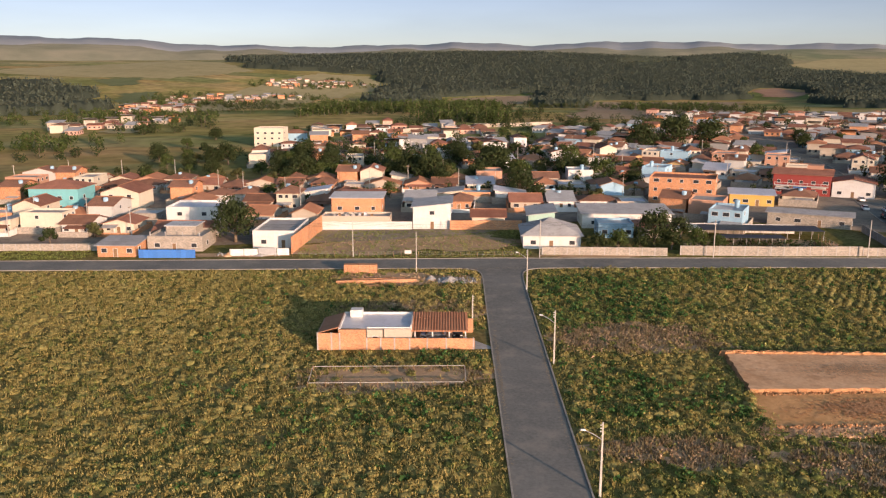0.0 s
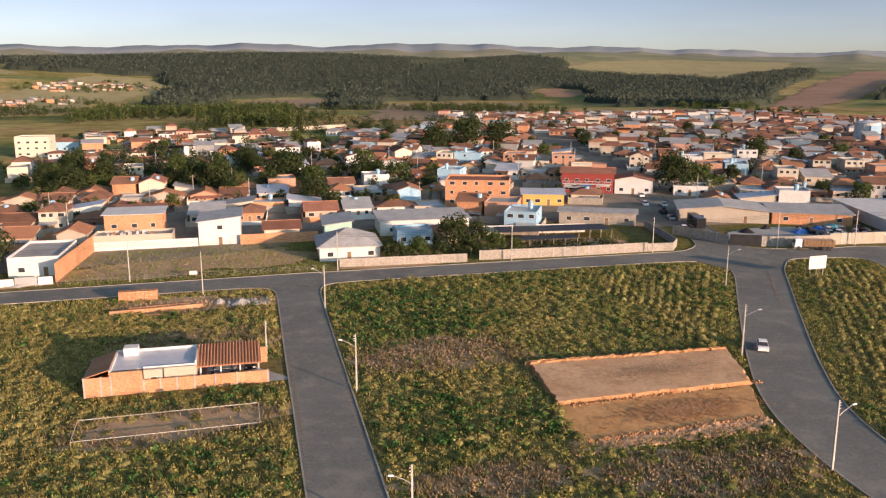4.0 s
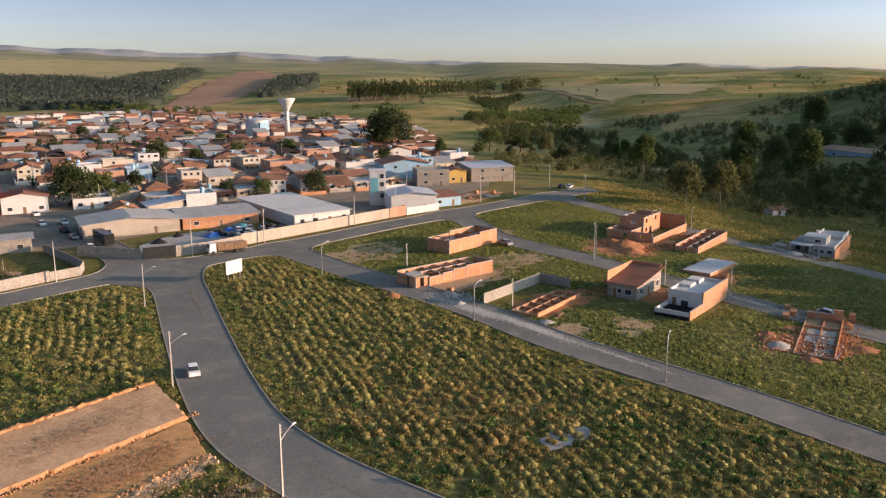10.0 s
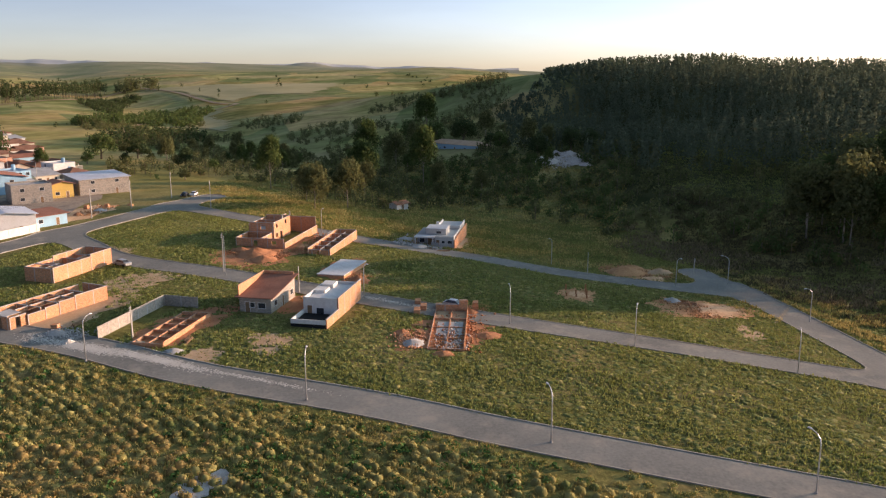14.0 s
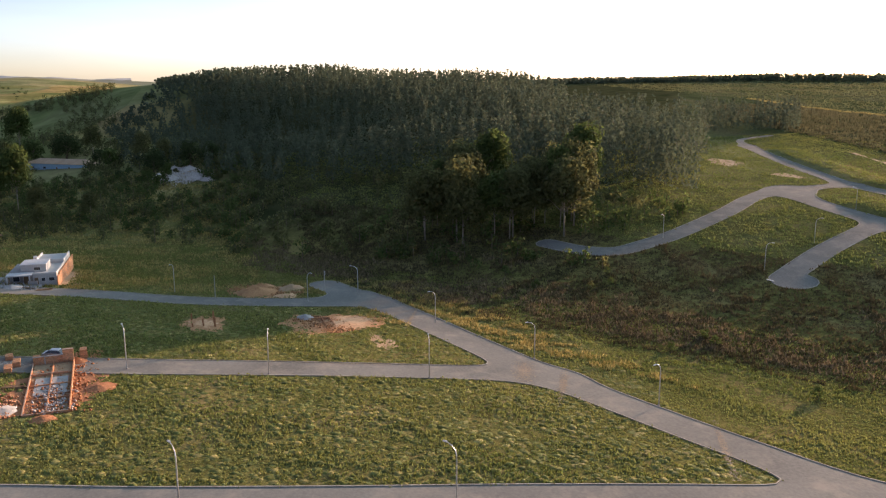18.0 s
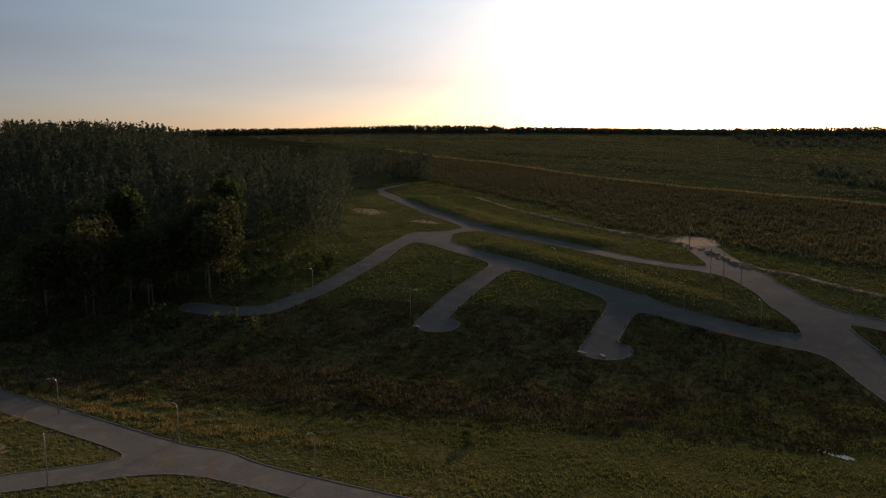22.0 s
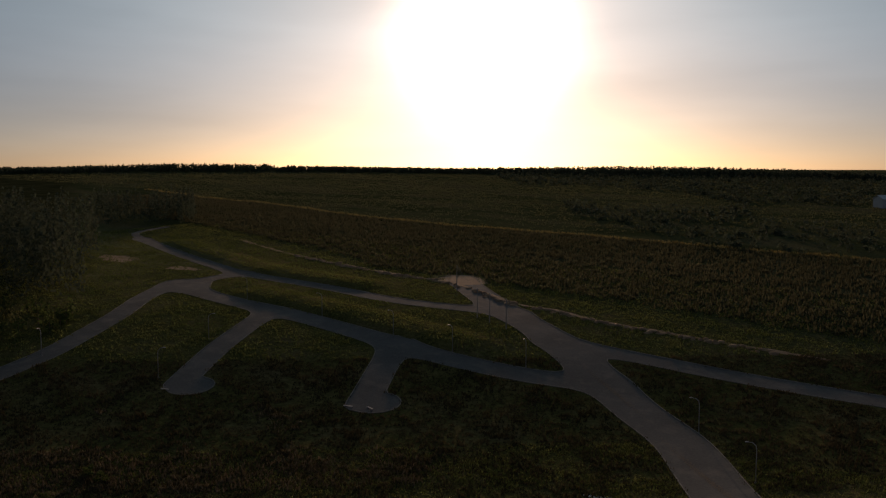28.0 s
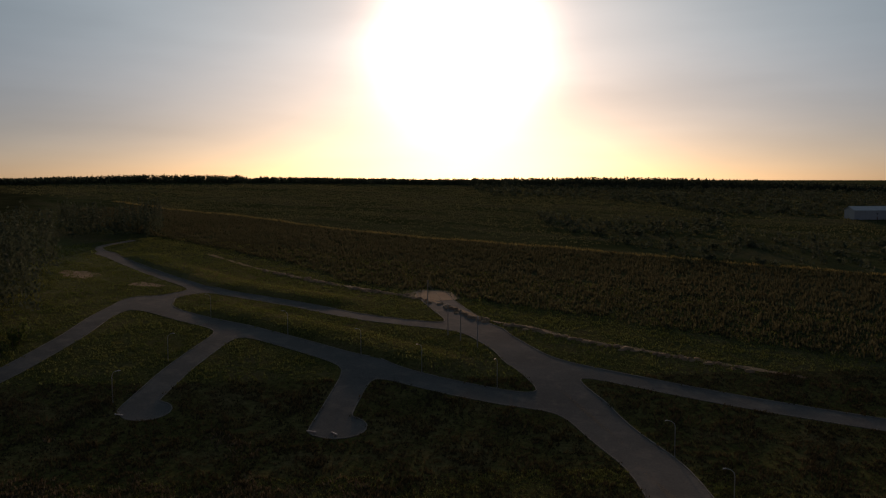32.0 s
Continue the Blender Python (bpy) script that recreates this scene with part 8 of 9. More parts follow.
shell("brick_shell", (208.4, 88), 2, [(0, 0, 25, 0, 1.8), (0, 5.6, 25, 5.6, 1.9), (0, 0.2, 0, 5.4, 1.6, (2, 1, 0, 1.6)), (25, 0.2, 25, 5.4, 1.9), (5, 0.2, 5, 5.4, 1.5), (10, 0.2, 10, 5.4, 1.6), (15, 0.2, 15, 5.4, 1.5), (20, 0.2, 20, 5.4, 1.6), (0.2, 2.8, 24, 2.8, 1.4)], "low roofless brick walls of a row house")
shell("slab_building", (187, 77.6), -3, [(0, 0, 14.5, 0, 0.8), (0, 6.0, 14.5, 6.0, 0.8), (0, 0.1, 0, 5.9, 0.8), (14.5, 0.1, 14.5, 5.9, 0.8)], "low brick building topped by a grey concrete slab", extras=[("slab", Geo().box(-0.15, -0.15, 0.81, 14.7, 6.2, 0.95), M["pale_concrete"])])

# site clutter: pallets of brick, timber, heaps
def timber(x, y, turn, label="loose pile of weathered timber on a building site"):
    ob = thing("timber_pile", x, y, turn, label, "timber")
    rnd = random.Random(int(x + y))
    for k in range(9):
        a, e = rnd.uniform(-0.25, 0.25), 0.12 * (k % 3)
        part("plank", Geo().slab((-1.5 * math.cos(a) + k * 0.12 - 0.5, -1.5 * math.sin(a) + (k // 3) * 0.3), (1.5 * math.cos(a) + k * 0.12 - 0.5, 1.5 * math.sin(a) + (k // 3) * 0.3), e, e + 0.1, 0.2), M["wood"], ob)
    return ob


for x, y, a in [(150, 55, 20), (158, 53.5, 80), (205, 111, 10), (226, 96, 30), (232, 68, 60), (236, 72, 10), (144, 112, 0), (230, 64, 110), (140, 89, 10), (-14, 163, 5)]:
    timber(x, y, a)
for k, (x, y, r, h, mat) in enumerate([(148, 53, 2.6, 0.7, "concrete"), (153, 56, 2.0, 0.6, "red_earth"), (170, 47, 2.0, 0.9, "red_earth"), (144, 47, 2.2, 0.5, "red_earth"), (156, 41.5, 3.0, 0.5, "red_earth"), (232, 71, 3.0, 0.8, "concrete"), (186, 74, 3.4, 1.3, "red_earth"), (182, 76, 2.4, 1.0, "red_earth"), (137, 97, 1.6, 0.5, "sand"), (134.8, 108, 1.4, 0.6, "dust"), (216, 98.5, 2.6, 0.7, "cut"), (198, 101, 4.5, 1.1, "red_earth"), (206, 110, 3.5, 0.9, "red_earth"), (170, 79, 2.4, 0.6, "soil"), (246, 175, 2.4, 0.9, "concrete"), (238, 177, 2.0, 0.8, "red_earth"), (258, 172, 1.6, 0.7, "cut"), (236, 15, 3.5, 0.9, "cut"), (224, 10, 3.5, 0.7, "soil")]):
    heap("spoil_mound", x, y, r, h, M[mat], {"concrete": "grey mound of broken rubble on a building site", "dust": "pale mound of sand beside the road"}.get(mat, "mound of loose orange earth on a lot"), 160 + k)
shed = thing("site_shed", 138.6, 122.5, -13, "small brown wooden site shed beside a brick shell", "shed")
for k in range(6):
    part("board", Geo().box(0.45 * k, 0, -0.2, 0.45 * k + 0.43, 0.06, 2.3), M["wood"], shed)
    part("board", Geo().box(0.45 * k, 2.2, -0.2, 0.45 * k + 0.43, 2.26, 2.3), M["wood"], shed)
for k in range(5):
    for xx in (-0.06, 2.7):
        part("board", Geo().box(xx, 0.07 + 0.43 * k, -0.2, xx + 0.06, 0.48 + 0.43 * k, 2.3), M["wood"], shed)
part("roof", Geo().hull([(-0.3, -0.3, 2.3), (3, -0.3, 2.3), (3, 2.5, 2.5), (-0.3, 2.5, 2.5)], [(-0.3, -0.3, 2.35), (3, -0.3, 2.35), (3, 2.5, 2.55), (-0.3, 2.5, 2.55)]), M["sheet"], shed)

# grey house with a tile roof
g_house = building((157.6, 82), (169.6, 82), 6.2, 3.0, "block", "side", "tile", 1.6, "grey block house with a single-pitch tile roof on a lot", 3, category="house")
part("fire_wall", Geo().box(11.9, 0.1, 2.6, 12.1, 6.4, 5.2), M["brick"], g_house)
part("back_wall", Geo().box(0, 6.25, 2.6, 12, 6.45, 5.2), M["brick"], g_house)
opening(g_house, 0, 4.6, 0.05, 0.95, 2.05, "-x", True)
opening(g_house, 0, 1.8, 1.0, 1.4, 1.0, "-x")
# white house with a flat roof and a black plinth
w_house = thing("white_house", 151.4, 69.2, 0, "white flat-roofed house with a raw brick side wall on a lot", "house", z=ground(151, 69) - 0.2)
part("plinth", Geo().box(0, 0.1, -0.8, 6.5, 6.6, 0.9), M["black"], w_house, "black damp-proofed plinth")
part("yard_wall", Geo().box(0, 0.1, 0.9, 0.2, 6.6, 1.7).box(0.2, 6.4, 0.9, 6.4, 6.6, 1.7), M["white"], w_house)
part("wall", Geo().box(6.5, 0.2, -0.8, 19, 6.6, 3.3), M["white"], w_house)
part("parapet", Geo().box(6.5, 0.2, 3.3, 6.7, 6.6, 3.9).box(6.7, 6.4, 3.3, 19, 6.6, 3.9).box(18.8, 0.2, 3.3, 19, 6.4, 3.9), M["white"], w_house)
part("tank_box", Geo().box(15.2, 3.8, 3.3, 18, 6.2, 4.1), M["white"], w_house)
part("brick_side", Geo().box(0, -0.1, -0.8, 20.6, 0.1, 1.9).box(6.5, -0.1, 1.9, 20.6, 0.1, 4.0), M["brick"], w_house, "raw orange brick side wall")
opening(w_house, 6.5, 3.4, 0.9, 1.4, 1.1, "-x")
opening(w_house, 6.5, 5.4, 0.4, 0.9, 2.0, "-x", True)
part("roof_slab", Geo().box(6.7, 0.2, 3.3, 18.8, 6.4, 3.36), M["pale_concrete"], w_house, "pale blue-grey waterproofed roof")
part("roof_hut", Geo().box(11.5, 4.2, 3.36, 14.4, 6.3, 3.9), M["white"], w_house)
part("coping", Geo().box(6.4, -0.15, 4.0, 20.7, 0.15, 4.08), M["concrete"], w_house)
part("coping", Geo().box(0, -0.15, 1.9, 6.4, 0.15, 1.98), M["concrete"], w_house)
for xx in (3.2, 6.5, 10, 13.5, 17, 20.4):
    part("tie_column", Geo().box(xx, -0.12, -0.8, xx + 0.2, -0.1, 1.9 if xx < 6 else 4.0), M["concrete"], w_house)
heap("brick_rubble", 178, 75.5, 3.6, 1.3, M["brick"], "heap of orange brick rubble behind a white house", 15)
# grey modern house on the far road
m_house = thing("grey_house", 237, 62, 2, "new grey and white house with stepped flat roofs and a porch", "house")
part("wall", Geo().box(2.4, 5.6, -1, 12, 11, 3.2), PAINT["grey"], m_house)
part("front_wall", Geo().box(0, 0.4, -1, 12, 5.6, 2.9), PAINT["grey_light"], m_house)
part("upper_wall", Geo().box(3, 3, 2.9, 9, 8.6, 4.6), PAINT["grey_light"], m_house)
part("cornice", Geo().box(-0.15, 0.3, 2.9, 12, 0.6, 3.25).box(-0.15, 0.6, 2.9, 0.15, 5.6, 3.25), M["white"], m_house)
part("porch_roof", Geo().box(-1.0, 5.7, 2.75, 2.4, 11.2, 3.05), M["pale_concrete"], m_house)
for yy in (6.0, 10.8):
    part("porch_column", Geo().box(-0.8, yy, -0.6, -0.5, yy + 0.3, 2.75), M["white"], m_house)
part("porch_floor", Geo().box(-1.0, 5.7, -0.8, 2.4, 11.2, 0.1), M["concrete"], m_house)
part("roof_slab", Geo().box(2.9, 2.9, 4.6, 9.1, 8.7, 4.75), M["pale_concrete"], m_house)
part("side_block", Geo().box(12, 0.4, -1, 22, 7, 3.4), PAINT["grey_light"], m_house)
part("parapet", Geo().box(12, 0.4, 3.4, 12.2, 7, 4.0).box(12.2, 0.4, 3.4, 22, 0.6, 4.0).box(12.2, 6.8, 3.4, 22, 7, 4.0), M["white"], m_house)
part("chimney", Geo().box(10.4, 6.2, 3.2, 11.2, 7, 5.2), M["white"], m_house)
for yy, z, w, h, door in ((1.5, 1.2, 1.2, 0.8, False), (3.3, 1.2, 0.8, 0.8, False), (4.8, 0.05, 0.9, 2.1, True)):
    opening(m_house, 0, yy, z, w, h, "-x", door)
opening(m_house, 2.4, 7.2, 0.1, 1.6, 2.2, "-x", True)
opening(m_house, 2.4, 9.6, 0.9, 1.4, 1.2, "-x")
opening(m_house, 3, 5.0, 3.3, 1.4, 0.7, "-x")
for k in range(8):
    part("side_panel", Geo().box(-1 + 3.1 * k, 0, -1, 2.06 + 3.1 * k, 0.2, 2.3 if k < 1 else 2.7), M["brick"], m_house, "raw brick side wall")
for k in range(5):
    part("yard_panel", Geo().box(-0.6 + 2.4 * k, 15.4, -0.8, 1.75 + 2.4 * k, 15.58, 1.5 - 0.2 * (k % 2)), M["block"], m_house)
part("meter_wall", Geo().box(-2.6, 4.2, -0.5, -2.3, 6.2, 1.9), PAINT["grey"], m_house)
small = building((306, 96), (311, 93), 4, 2.4, "white", "gable", "old_tile", 0.8, "small white hut with a brown roof in the meadow", 1)

# ---- the house beside the access road ----
h1 = thing("brick_house", -20, 125, -0.5, "low brick house with a flat metal roof beside the access road", "house", z=ground(-8, 126))
part("front_wall", Geo().box(3.4, 0, -0.6, 7.8, 0.2, 3.3), M["brick"], h1)
part("yard_wall", Geo().box(0, 0, -0.6, 3.4, 0.2, 2.7).box(7.8, 0, -0.6, 25, 0.2, 1.9).box(0, 0.2, -0.6, 0.2, 8.6, 2.6), M["brick"], h1, "raw orange brick yard wall")
for x in (0, 2.2, 3.5, 7.8, 10, 12.2, 14.6, 17.4, 20.4, 24.7):
    part("pier", Geo().box(x, -0.06, -0.6, x + 0.22, 0.24, 2.0 if x > 7 else 2.8), M["concrete"], h1)
part("wing_roof", roof_geo("side", 0.3, 0.4, 3.3, 8.4, 2.6, 0.9, 0.1), M["new_tile"], h1)
part("wing_wall", Geo().box(0.4, 6.8, -0.6, 3.3, 7, 2.6), M["brick"], h1)
part("block", Geo().box(3.5, 1.4, -0.6, 15, 8.6, 2.9), PAINT["beige"], h1)
part("parapet", Geo().box(3.4, 8.4, 2.9, 15, 8.6, 3.7).box(3.4, 0.2, 2.9, 3.6, 8.4, 3.5).box(14.8, 1.4, 2.9, 15, 8.4, 3.7).box(7.8, 1.4, 2.9, 14.8, 1.6, 3.3), M["white"], h1)
part("roof", Geo().hull([(3.6, 1.6, 3.0), (14.8, 1.6, 3.0), (14.8, 8.4, 3.3), (3.6, 8.4, 3.3)], [(3.6, 1.6, 3.06), (14.8, 1.6, 3.06), (14.8, 8.4, 3.36), (3.6, 8.4, 3.36)]), M["metal_sheet"], h1, "pale metal sheet roof")
part("tank_box", Geo().box(4.6, 6.6, 3.3, 6.6, 8.4, 4.5), M["white"], h1)
part("bay", Geo().box(7.9, 0.6, -0.6, 10.4, 1.4, 3.1).box(10.6, 0.9, -0.6, 14.9, 1.4, 3.1), PAINT["beige"], h1)
opening(h1, 9.2, 0.6, 1.5, 0.8, 0.5, "-y")
part("carport_roof", roof_geo("shed", 15.2, 1.6, 23.7, 7.6, 2.6, 1.1, 0.3), M["new_tile"], h1, "red clay tile carport roof")
for x in np.arange(15.1, 24, 0.45):
    part("cover_tile", Geo().tube([(x, 1.35, 2.77), (x, 7.85, 3.92)], [0.11, 0.11], 6), M["new_tile"], h1)
for x in (15.4, 18.2, 20.9, 23.5):
    part("post", Geo().box(x, 1.7, -0.3, x + 0.2, 1.9, 2.62), M["white"], h1)
part("floor", Geo().box(15, 0.2, -0.3, 28.4, 8.4, 0.12), M["concrete"], h1)
part("back_wall", Geo().box(15, 8.4, -0.6, 25, 8.6, 2.6), M["brick"], h1)


# ---- vehicles ----
def make_car(paint, label, name="car", long=4.0):
    ob = tagged(new(name), label, "car")
    k = long / 4.0
    side = [(-2.0, 0.35), (-2.0, 0.8), (-1.85, 0.92), (-1.1, 1.0), (-0.55, 1.42), (0.75, 1.46), (1.45, 1.02), (1.95, 0.9), (2.0, 0.4)]
    body = [(-2.0, 0.3), (-2.0, 0.8), (-1.85, 0.9), (1.9, 0.95), (2.0, 0.85), (2.0, 0.3)]
    g = Geo().hull([(x * k, -0.82, z) for x, z in body], [(x * k, 0.82, z) for x, z in body])
    part("body", g, paint, ob)
    cab = [(-1.2, 0.9), (-0.6, 1.36), (0.9, 1.4), (1.7, 0.92)]
    g = Geo().add([(x * k, s * w, z) for s in (-1, 1) for (x, z), w in zip(cab, (0.76, 0.62, 0.62, 0.76))], [(0, 1, 2, 3), (7, 6, 5, 4), (0, 4, 5, 1), (1, 5, 6, 2), (2, 6, 7, 3)])
    part("glazing", g, M["glass"], ob, "dark car windows")
    part("roof", Geo().hull([(-0.62 * k, -0.63, 1.37), (0.92 * k, -0.63, 1.41), (0.92 * k, 0.63, 1.41), (-0.62 * k, 0.63, 1.37)], [(-0.5 * k, -0.55, 1.44), (0.8 * k, -0.55, 1.47), (0.8 * k, 0.55, 1.47), (-0.5 * k, 0.55, 1.44)]), paint, ob)
    for x in (-1.25, 1.25):
        for y in (-0.8, 0.8):
            part("wheel", Geo().tube([(x * k, y - 0.1, 0.3), (x * k, y + 0.1, 0.3)], [0.3, 0.3], 12), M["dark"], ob)
    for y in (-0.6, 0.6):
        part("headlight", Geo().box(-2.03 * k, y - 0.16, 0.62, -1.98 * k, y + 0.16, 0.78), M["frame"], ob)
    return ob


M["car_white"] = surf("white_car_paint", (0.74, 0.74, 0.73), (0.8, 0.8, 0.79), 0.5, 2, 0.25, 0)
M["car_silver"] = surf("silver_car_paint", (0.4, 0.41, 0.42), (0.48, 0.49, 0.5), 0.5, 2, 0.3, 0, 0.6)
M["car_black"] = surf("black_car_paint", (0.015, 0.015, 0.016), (0.03, 0.03, 0.03), 0.5, 2, 0.2, 0)


def park(car, x, y, turn, lift=0.08):
    car.matrix_basis = pose(x, y, ground(x, y) + lift, 0, 0, turn)
    return car


white_car = park(make_car(M["car_white"], "small white hatchback standing on the curved road"), 81.5, 118.5, 60, 0.1)
silver_car = park(make_car(M["car_silver"], "silver car standing by the roadside", long=4.2), 118, 199.5, 160)
park(make_car(M["car_silver"], "silver car parked under a tiled carport", long=4.3), -1.6, 129.2, 0, 0.35)
black_car = park(make_car(M["car_black"], "black car parked in the shade", long=4.2), 2.4, 130.6, 90, 0.35)
for k, (src, x, y, a) in enumerate([(white_car, 118.5, 207, 75), (silver_car, 122.8, 222, 256), (white_car, 128.5, 226, 256), (black_car, 126, 232, 75), (white_car, 132, 243, 256), (silver_car, 128, 215, 256), (black_car, 135, 236, 256), (white_car, 127.2, 246, 75), (silver_car, 183.8, 128.5, 70), (silver_car, 172.6, 50.5, 75), (white_car, 284, 163.5, 10), (black_car, 281, 165.4, 10), (white_car, 134, 262, 75)]):
    copy_thing(src, pose(x, y, ground(x, y) + 0.12, 0, 0, a))

# the scrap yard behind the boundary wall
rnd = random.Random(91)
for k in range(13):
    x, y = 149 + 4.6 * (k % 4) + rnd.uniform(-0.8, 0.8), 186.5 + 4.0 * (k // 4) + rnd.uniform(-0.6, 0.6)
    copy_thing((black_car, black_car, silver_car, white_car)[k * 7 % 4], pose(x, y, ground(x, y) + 0.06, 0, 0, 60 + rnd.uniform(-20, 20)))
for x, y, w, d, c in [(147, 196, 3.2, 2.0, "blue"), (160, 200, 4.0, 2.4, "teal"), (154, 198.6, 2.6, 1.8, "blue"), (144.5, 188, 2.4, 1.6, "grey")]:
    tarp = thing("tarpaulin", x, y, rnd.uniform(0, 90), "crumpled tarpaulin over scrap in a yard", "tarpaulin")
    g, n = Geo(), 6
    pts = [[(w * (i / n - 0.5) * 2, d * (j / n - 0.5) * 2, 0.9 * math.sin(math.pi * i / n) * math.sin(math.pi * j / n) + rnd.uniform(0, 0.22) + 0.02) for i in range(n + 1)] for j in range(n + 1)]
    g.v = [p for row in pts for p in row]
    g.f = [(j * (n + 1) + i, j * (n + 1) + i + 1, (j + 1) * (n + 1) + i + 1, (j + 1) * (n + 1) + i) for j in range(n) for i in range(n)]
    part("sheet", g, PAINT[c], tarp)

truck = thing("truck", 136.2, 177.6, -20, "white flatbed truck loaded with orange bricks on the road", "truck", z=ground(136, 177) + 0.1)
part("cab", Geo().hull([(-4.6, -1.1, 0.7), (-2.9, -1.1, 0.7), (-2.9, 1.1, 0.7), (-4.6, 1.1, 0.7)], [(-4.35, -1.05, 2.7), (-2.9, -1.05, 2.75), (-2.9, 1.05, 2.75), (-4.35, 1.05, 2.7)]), M["car_white"], truck)
part("windscreen", Geo().hull([(-4.62, -0.9, 1.7), (-4.56, -0.9, 1.7), (-4.56, 0.9, 1.7), (-4.62, 0.9, 1.7)], [(-4.48, -0.85, 2.5), (-4.42, -0.85, 2.5), (-4.42, 0.85, 2.5), (-4.48, 0.85, 2.5)]), M["glass"], truck)
part("chassis", Geo().box(-3.6, -0.5, 0.55, 4.6, 0.5, 0.95), M["dark"], truck)
bed = part("bed", Geo().box(-2.6, -1.2, 0.95, 4.8, 1.2, 1.1), M["wood"], truck)
for k in range(9):
    for s in (-1, 1):
        part("slat", Geo().box(-2.55 + k * 0.82, s * 1.2 - 0.04, 1.1, -1.85 + k * 0.82, s * 1.2 + 0.04, 2.5), M["wood"], bed)
part("load", Geo().box(-2.5, -1.1, 1.1, 4.7, 1.1, 2.4), M["brick"], truck, "load of stacked orange bricks")
for x in (-3.7, 2.3, 3.5):
    for s in (-1, 1):
        part("wheel", Geo().tube([(x, s * 1.0 - 0.15, 0.5), (x, s * 1.0 + 0.15, 0.5)], [0.5, 0.5], 12), M["dark"], truck)
bus = thing("bus", 124.5, 211, 75, "dark bus standing in the town street", "bus", z=ground(124, 211) + 0.15)
part("body", Geo().box(-5, -1.2, 0.4, 5, 1.2, 3.0), M["car_black"], bus)
part("glazing", Geo().box(-4.8, -1.23, 1.6, 4.8, 1.23, 2.5), M["glass"], bus)
for x in (-3.2, 3.2):
    for s in (-1, 1):
        part("wheel", Geo().tube([(x, s * 1.05 - 0.15, 0.45), (x, s * 1.05 + 0.15, 0.45)], [0.45, 0.45], 12), M["dark"], bus)

# ---- signs and towers ----
board = thing("billboard", 118.3, 155.8, 3, "blank white billboard on steel posts at the road fork", "billboard")
part("panel", Geo().box(0, 0, 1.6, 2.15, 0.08, 4.4), M["white"], board)
part("panel", Geo().box(2.2, 0, 1.6, 4.4, 0.08, 4.4), M["white"], board)
for x in (0.5, 2.1, 3.8):
    part("post", Geo().tube([(x, 0.15, -0.4), (x, 0.15, 4.3)], [0.06, 0.06], 8), M["galv"], board)
part("brace", Geo().tube([(0.5, 0.2, 3.2), (0.5, 1.8, -0.1)], [0.04, 0.04], 6), M["galv"], board)
part("brace", Geo().tube([(3.8, 0.2, 3.2), (3.8, 1.8, -0.1)], [0.04, 0.04], 6), M["galv"], board)

tower = thing("water_tower", 380, 416, 0, "tall white concrete water tower shaped like a goblet", "water tower")
part("bowl", Geo().tube([(0, 0, 16), (0, 0, 18), (0, 0, 23), (0, 0, 23.8)], [1.6, 2.4, 5.4, 5.6], 28), M["white"], tower, smooth=True)
part("shaft", Geo().tube([(0, 0, -1), (0, 0, 16.5)], [1.5, 1.4], 20), M["white"], tower, smooth=True)
for k in range(4):
    part("ring", Geo().tube([(0, 0, 3 + 3.4 * k), (0, 0, 3.3 + 3.4 * k)], [1.62, 1.62], 20), M["concrete"], tower)
tank = thing("water_tank", 362, 424, 0, "round white and blue steel water tank", "water tank")
part("shell", Geo().tube([(0, 0, -1), (0, 0, 11)], [7, 7], 28), M["white"], tank)
part("stripe", Geo().box(-3.6, -7.2, 1, 3.6, -5.5, 9.6), PAINT["sky_blue"], tank, "pale blue painted panel")
part("roof", Geo().tube([(0, 0, 11), (0, 0, 12.6)], [7.3, 0.5], 28), M["metal_sheet"], tank)
box_tower = thing("tank_tower", 206.5, 193.5, -45, "square white tank tower with a blue panel", "tank tower")
part("shaft", Geo().box(0, 0, -1, 5, 4.6, 11), M["white"], box_tower)
part("cap", Geo().box(-0.25, -0.25, 11, 5.25, 4.85, 11.4), M["white"], box_tower)
part("blue_panel", Geo().box(0.4, -0.06, 4.2, 2.6, -0.01, 9), PAINT["teal"], box_tower)
for z in (2.6, 6.2, 8.8):
    opening(box_tower, 3.8, 0, z, 1.2, 1.4, "-y")
barn = building((146, -690), (118, -712), 14, 7, "white", "gable", "metal_sheet", 3, "long white barn with a pale roof on the far slope", 1, "barn", "barn")

# ---- nursery beds behind the long wall ----
shade = thing("shade_house", 66, 206, -5, "dark shade-net roof on thin posts over plant beds", "shade house")
part("net", Geo().box(0, 0, 2.5, 30, 8, 2.56), M["dark"], shade)
for k in range(11):
    for yy in (0.2, 7.8):
        part("post", Geo().tube([(0.2 + 2.96 * k, yy, -0.3), (0.2 + 2.96 * k, yy, 2.5)], [0.06, 0.06], 6), M["pole"], shade)
x, y, rng = where(63, 191.5, 94, 205, 900, 46, lambda x, y: (np.abs(np.sin(y * 1.9)) > 0.55) & (y < 205 - (x - 63) * 0.05))
woods("nursery_plants", x, y, rng.uniform(0.3, 1.1, len(x)), rng.uniform(0.25, 0.5, len(x)), 16, 46, "leaf_dark", "rows of dark green potted plants in a nursery", False, 0.4, lobes=3)
disc("nursery_ground", 79, 198.5, 17.5, 8.0, 0.09, M["dry_soil"], 131, 0.12, "dark trodden earth of a plant nursery", "earth")
second = thing("shade_house", 68, 198.5, -3, "low dark shade-net over rows of seedlings", "shade house")
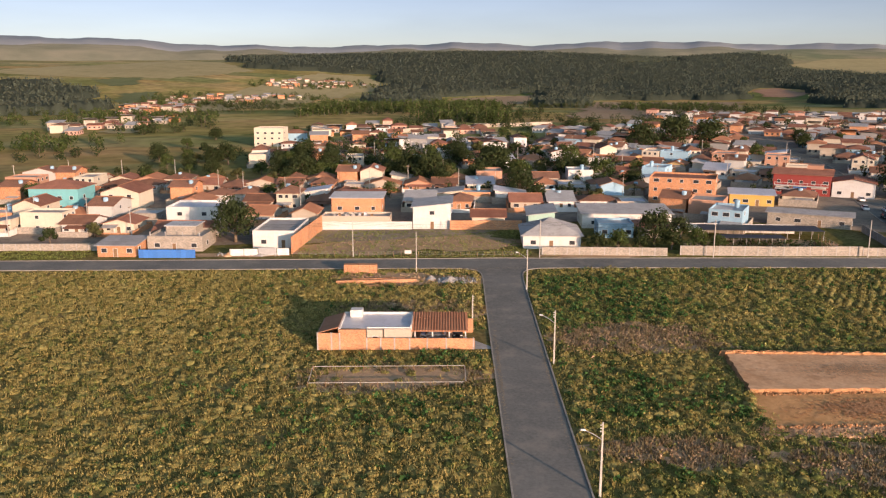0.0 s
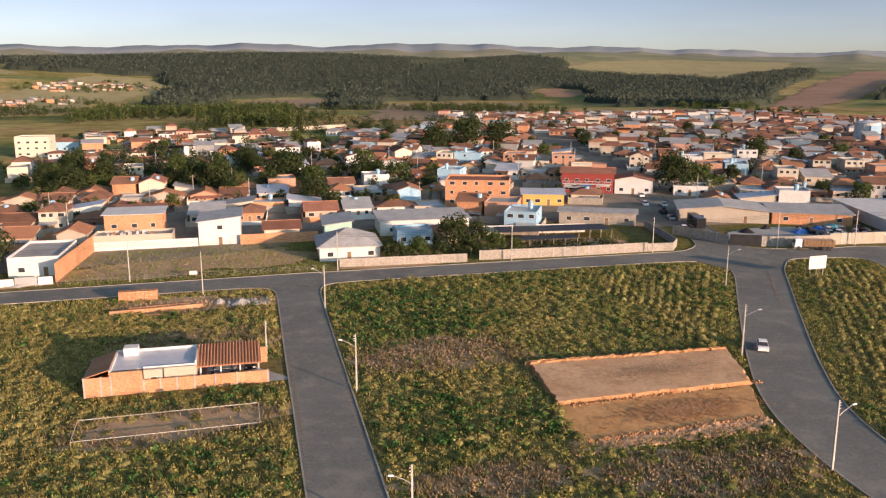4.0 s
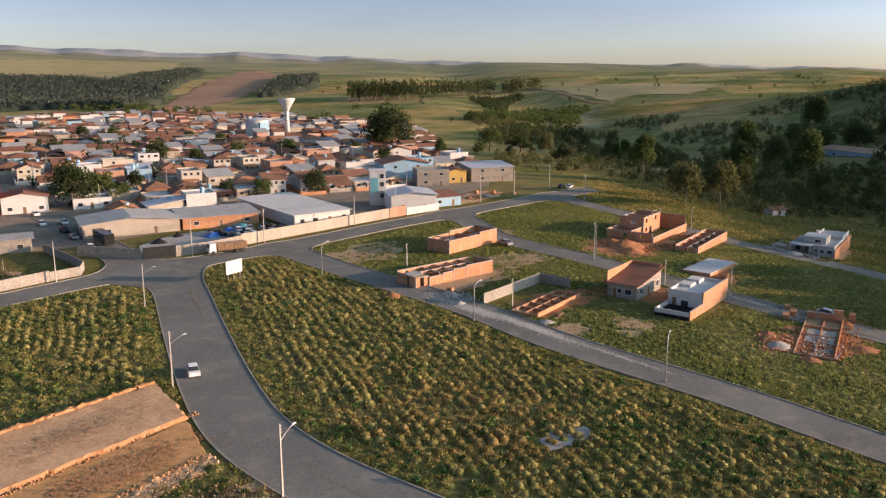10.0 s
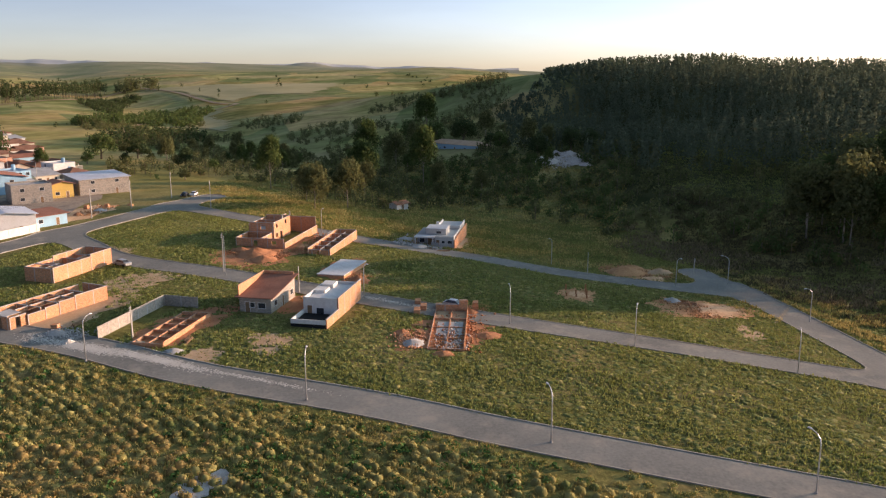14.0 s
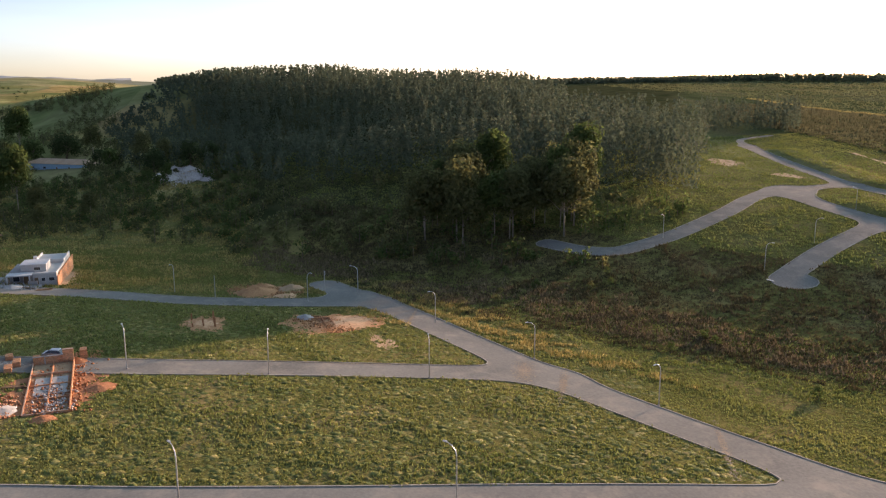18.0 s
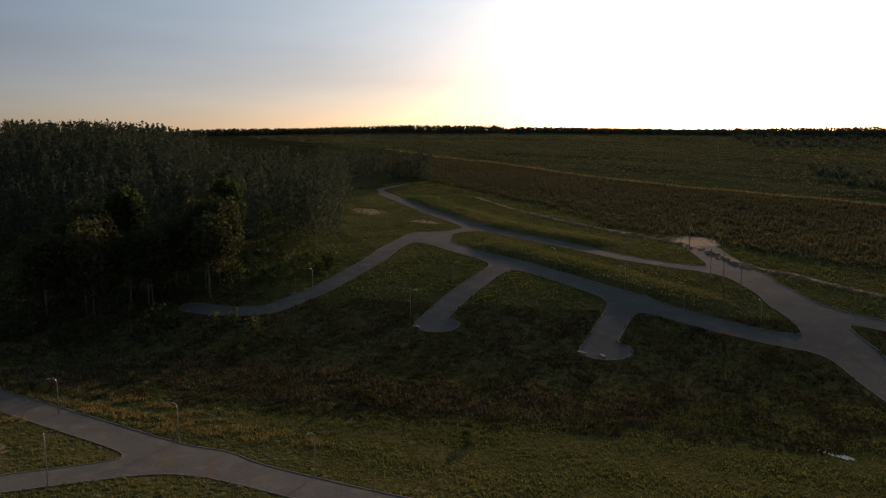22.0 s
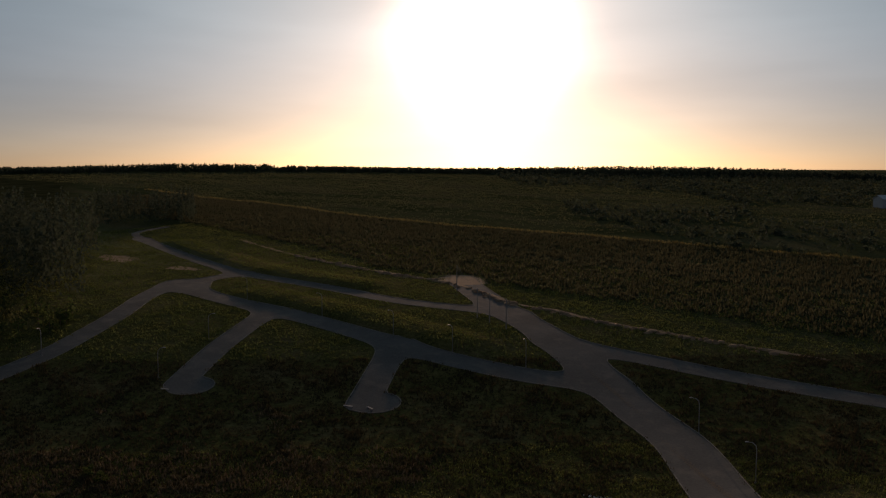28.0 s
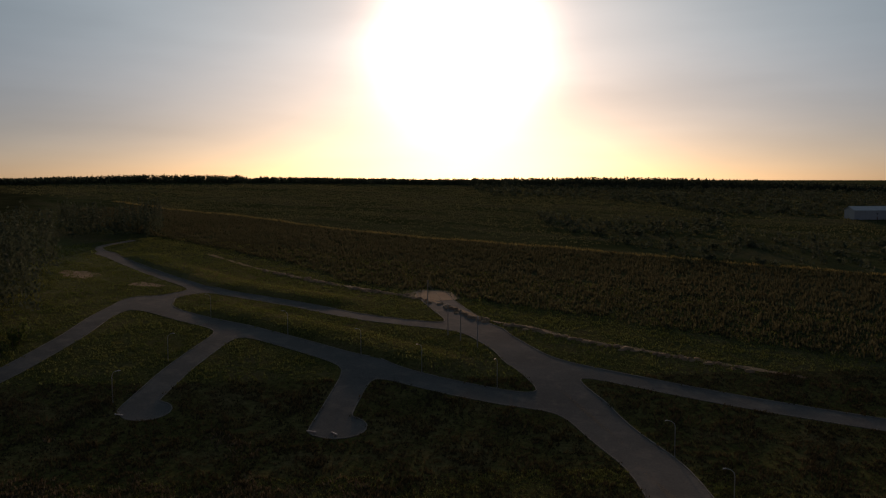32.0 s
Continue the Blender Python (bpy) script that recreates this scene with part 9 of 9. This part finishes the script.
part("net", Geo().box(0, 0, 2.0, 16, 4.5, 2.05), M["dark"], second)
for k in range(6):
    for yy in (0.2, 4.3):
        part("post", Geo().tube([(0.2 + 3.1 * k, yy, -0.3), (0.2 + 3.1 * k, yy, 2.0)], [0.05, 0.05], 6), M["pole"], second)
wall("yard_wall", [(60, 217), (92, 212.5)], 2.4, M["white"], "pale wall behind the nursery")
for k in range(26):
    x, y = 62 + (k * 7.3) % 36, 192 + (k * 3.7) % 11
    plant("bush", x, y, 0.28 + 0.02 * (k % 5))
rnd = random.Random(77)
for _ in range(46):
    x, y = rnd.uniform(110, 300), rnd.uniform(-75, -20)
    q = float(off_road(np.array([x]), np.array([y]))[0])
    if 3 < q < 26 and creek(x, y) > -22:
        plant("bush", x, y, rnd.uniform(0.3, 0.75))
for _ in range(50):
    x, y = rnd.uniform(-60, 60), rnd.uniform(60, 170)
    if float(off_road(np.array([x]), np.array([y]))[0]) > 3 and bool(clear_of(np.array([x]), np.array([y]), BARE, 2)[0]):
        plant("bush", x, y, rnd.uniform(0.18, 0.34))

# ---- overhead lines ----
def cable(a, b, za, zb, sag=0.8, name="power_line"):
    ob = tagged(new(name), "thin black overhead cable between poles", "cable", "overhead cables")
    pts = [(a[0] + (b[0] - a[0]) * q, a[1] + (b[1] - a[1]) * q, (ground(*a) + za) * (1 - q) + (ground(*b) + zb) * q - 4 * sag * q * (1 - q)) for q in np.linspace(0, 1, 9)]
    part("wire", Geo().tube(pts, [0.02] * 9, 4), M["dark"], ob)
    return ob


line = [(-62, 191), (-21.1, 189.5), (22.5, 187.7), (62.4, 186.1), (97.3, 184.6), (129.4, 181.9), (149.5, 179.3), (179.6, 175.8), (199, 177), (234.4, 170), (253.1, 168.6)]
for a, b in zip(line, line[1:]):
    for k in range(3):
        cable(a, b, 8.5 - 0.35 * k, 8.5 - 0.35 * k)
line = [(203, -222.5), (175.5, -194.5), (169.5, -192), (162, -189)]
for a, b in zip(line, line[1:]):
    for k in range(3):
        cable(a, b, 8.5 - 0.35 * k, 8.5 - 0.35 * k, 0.5)
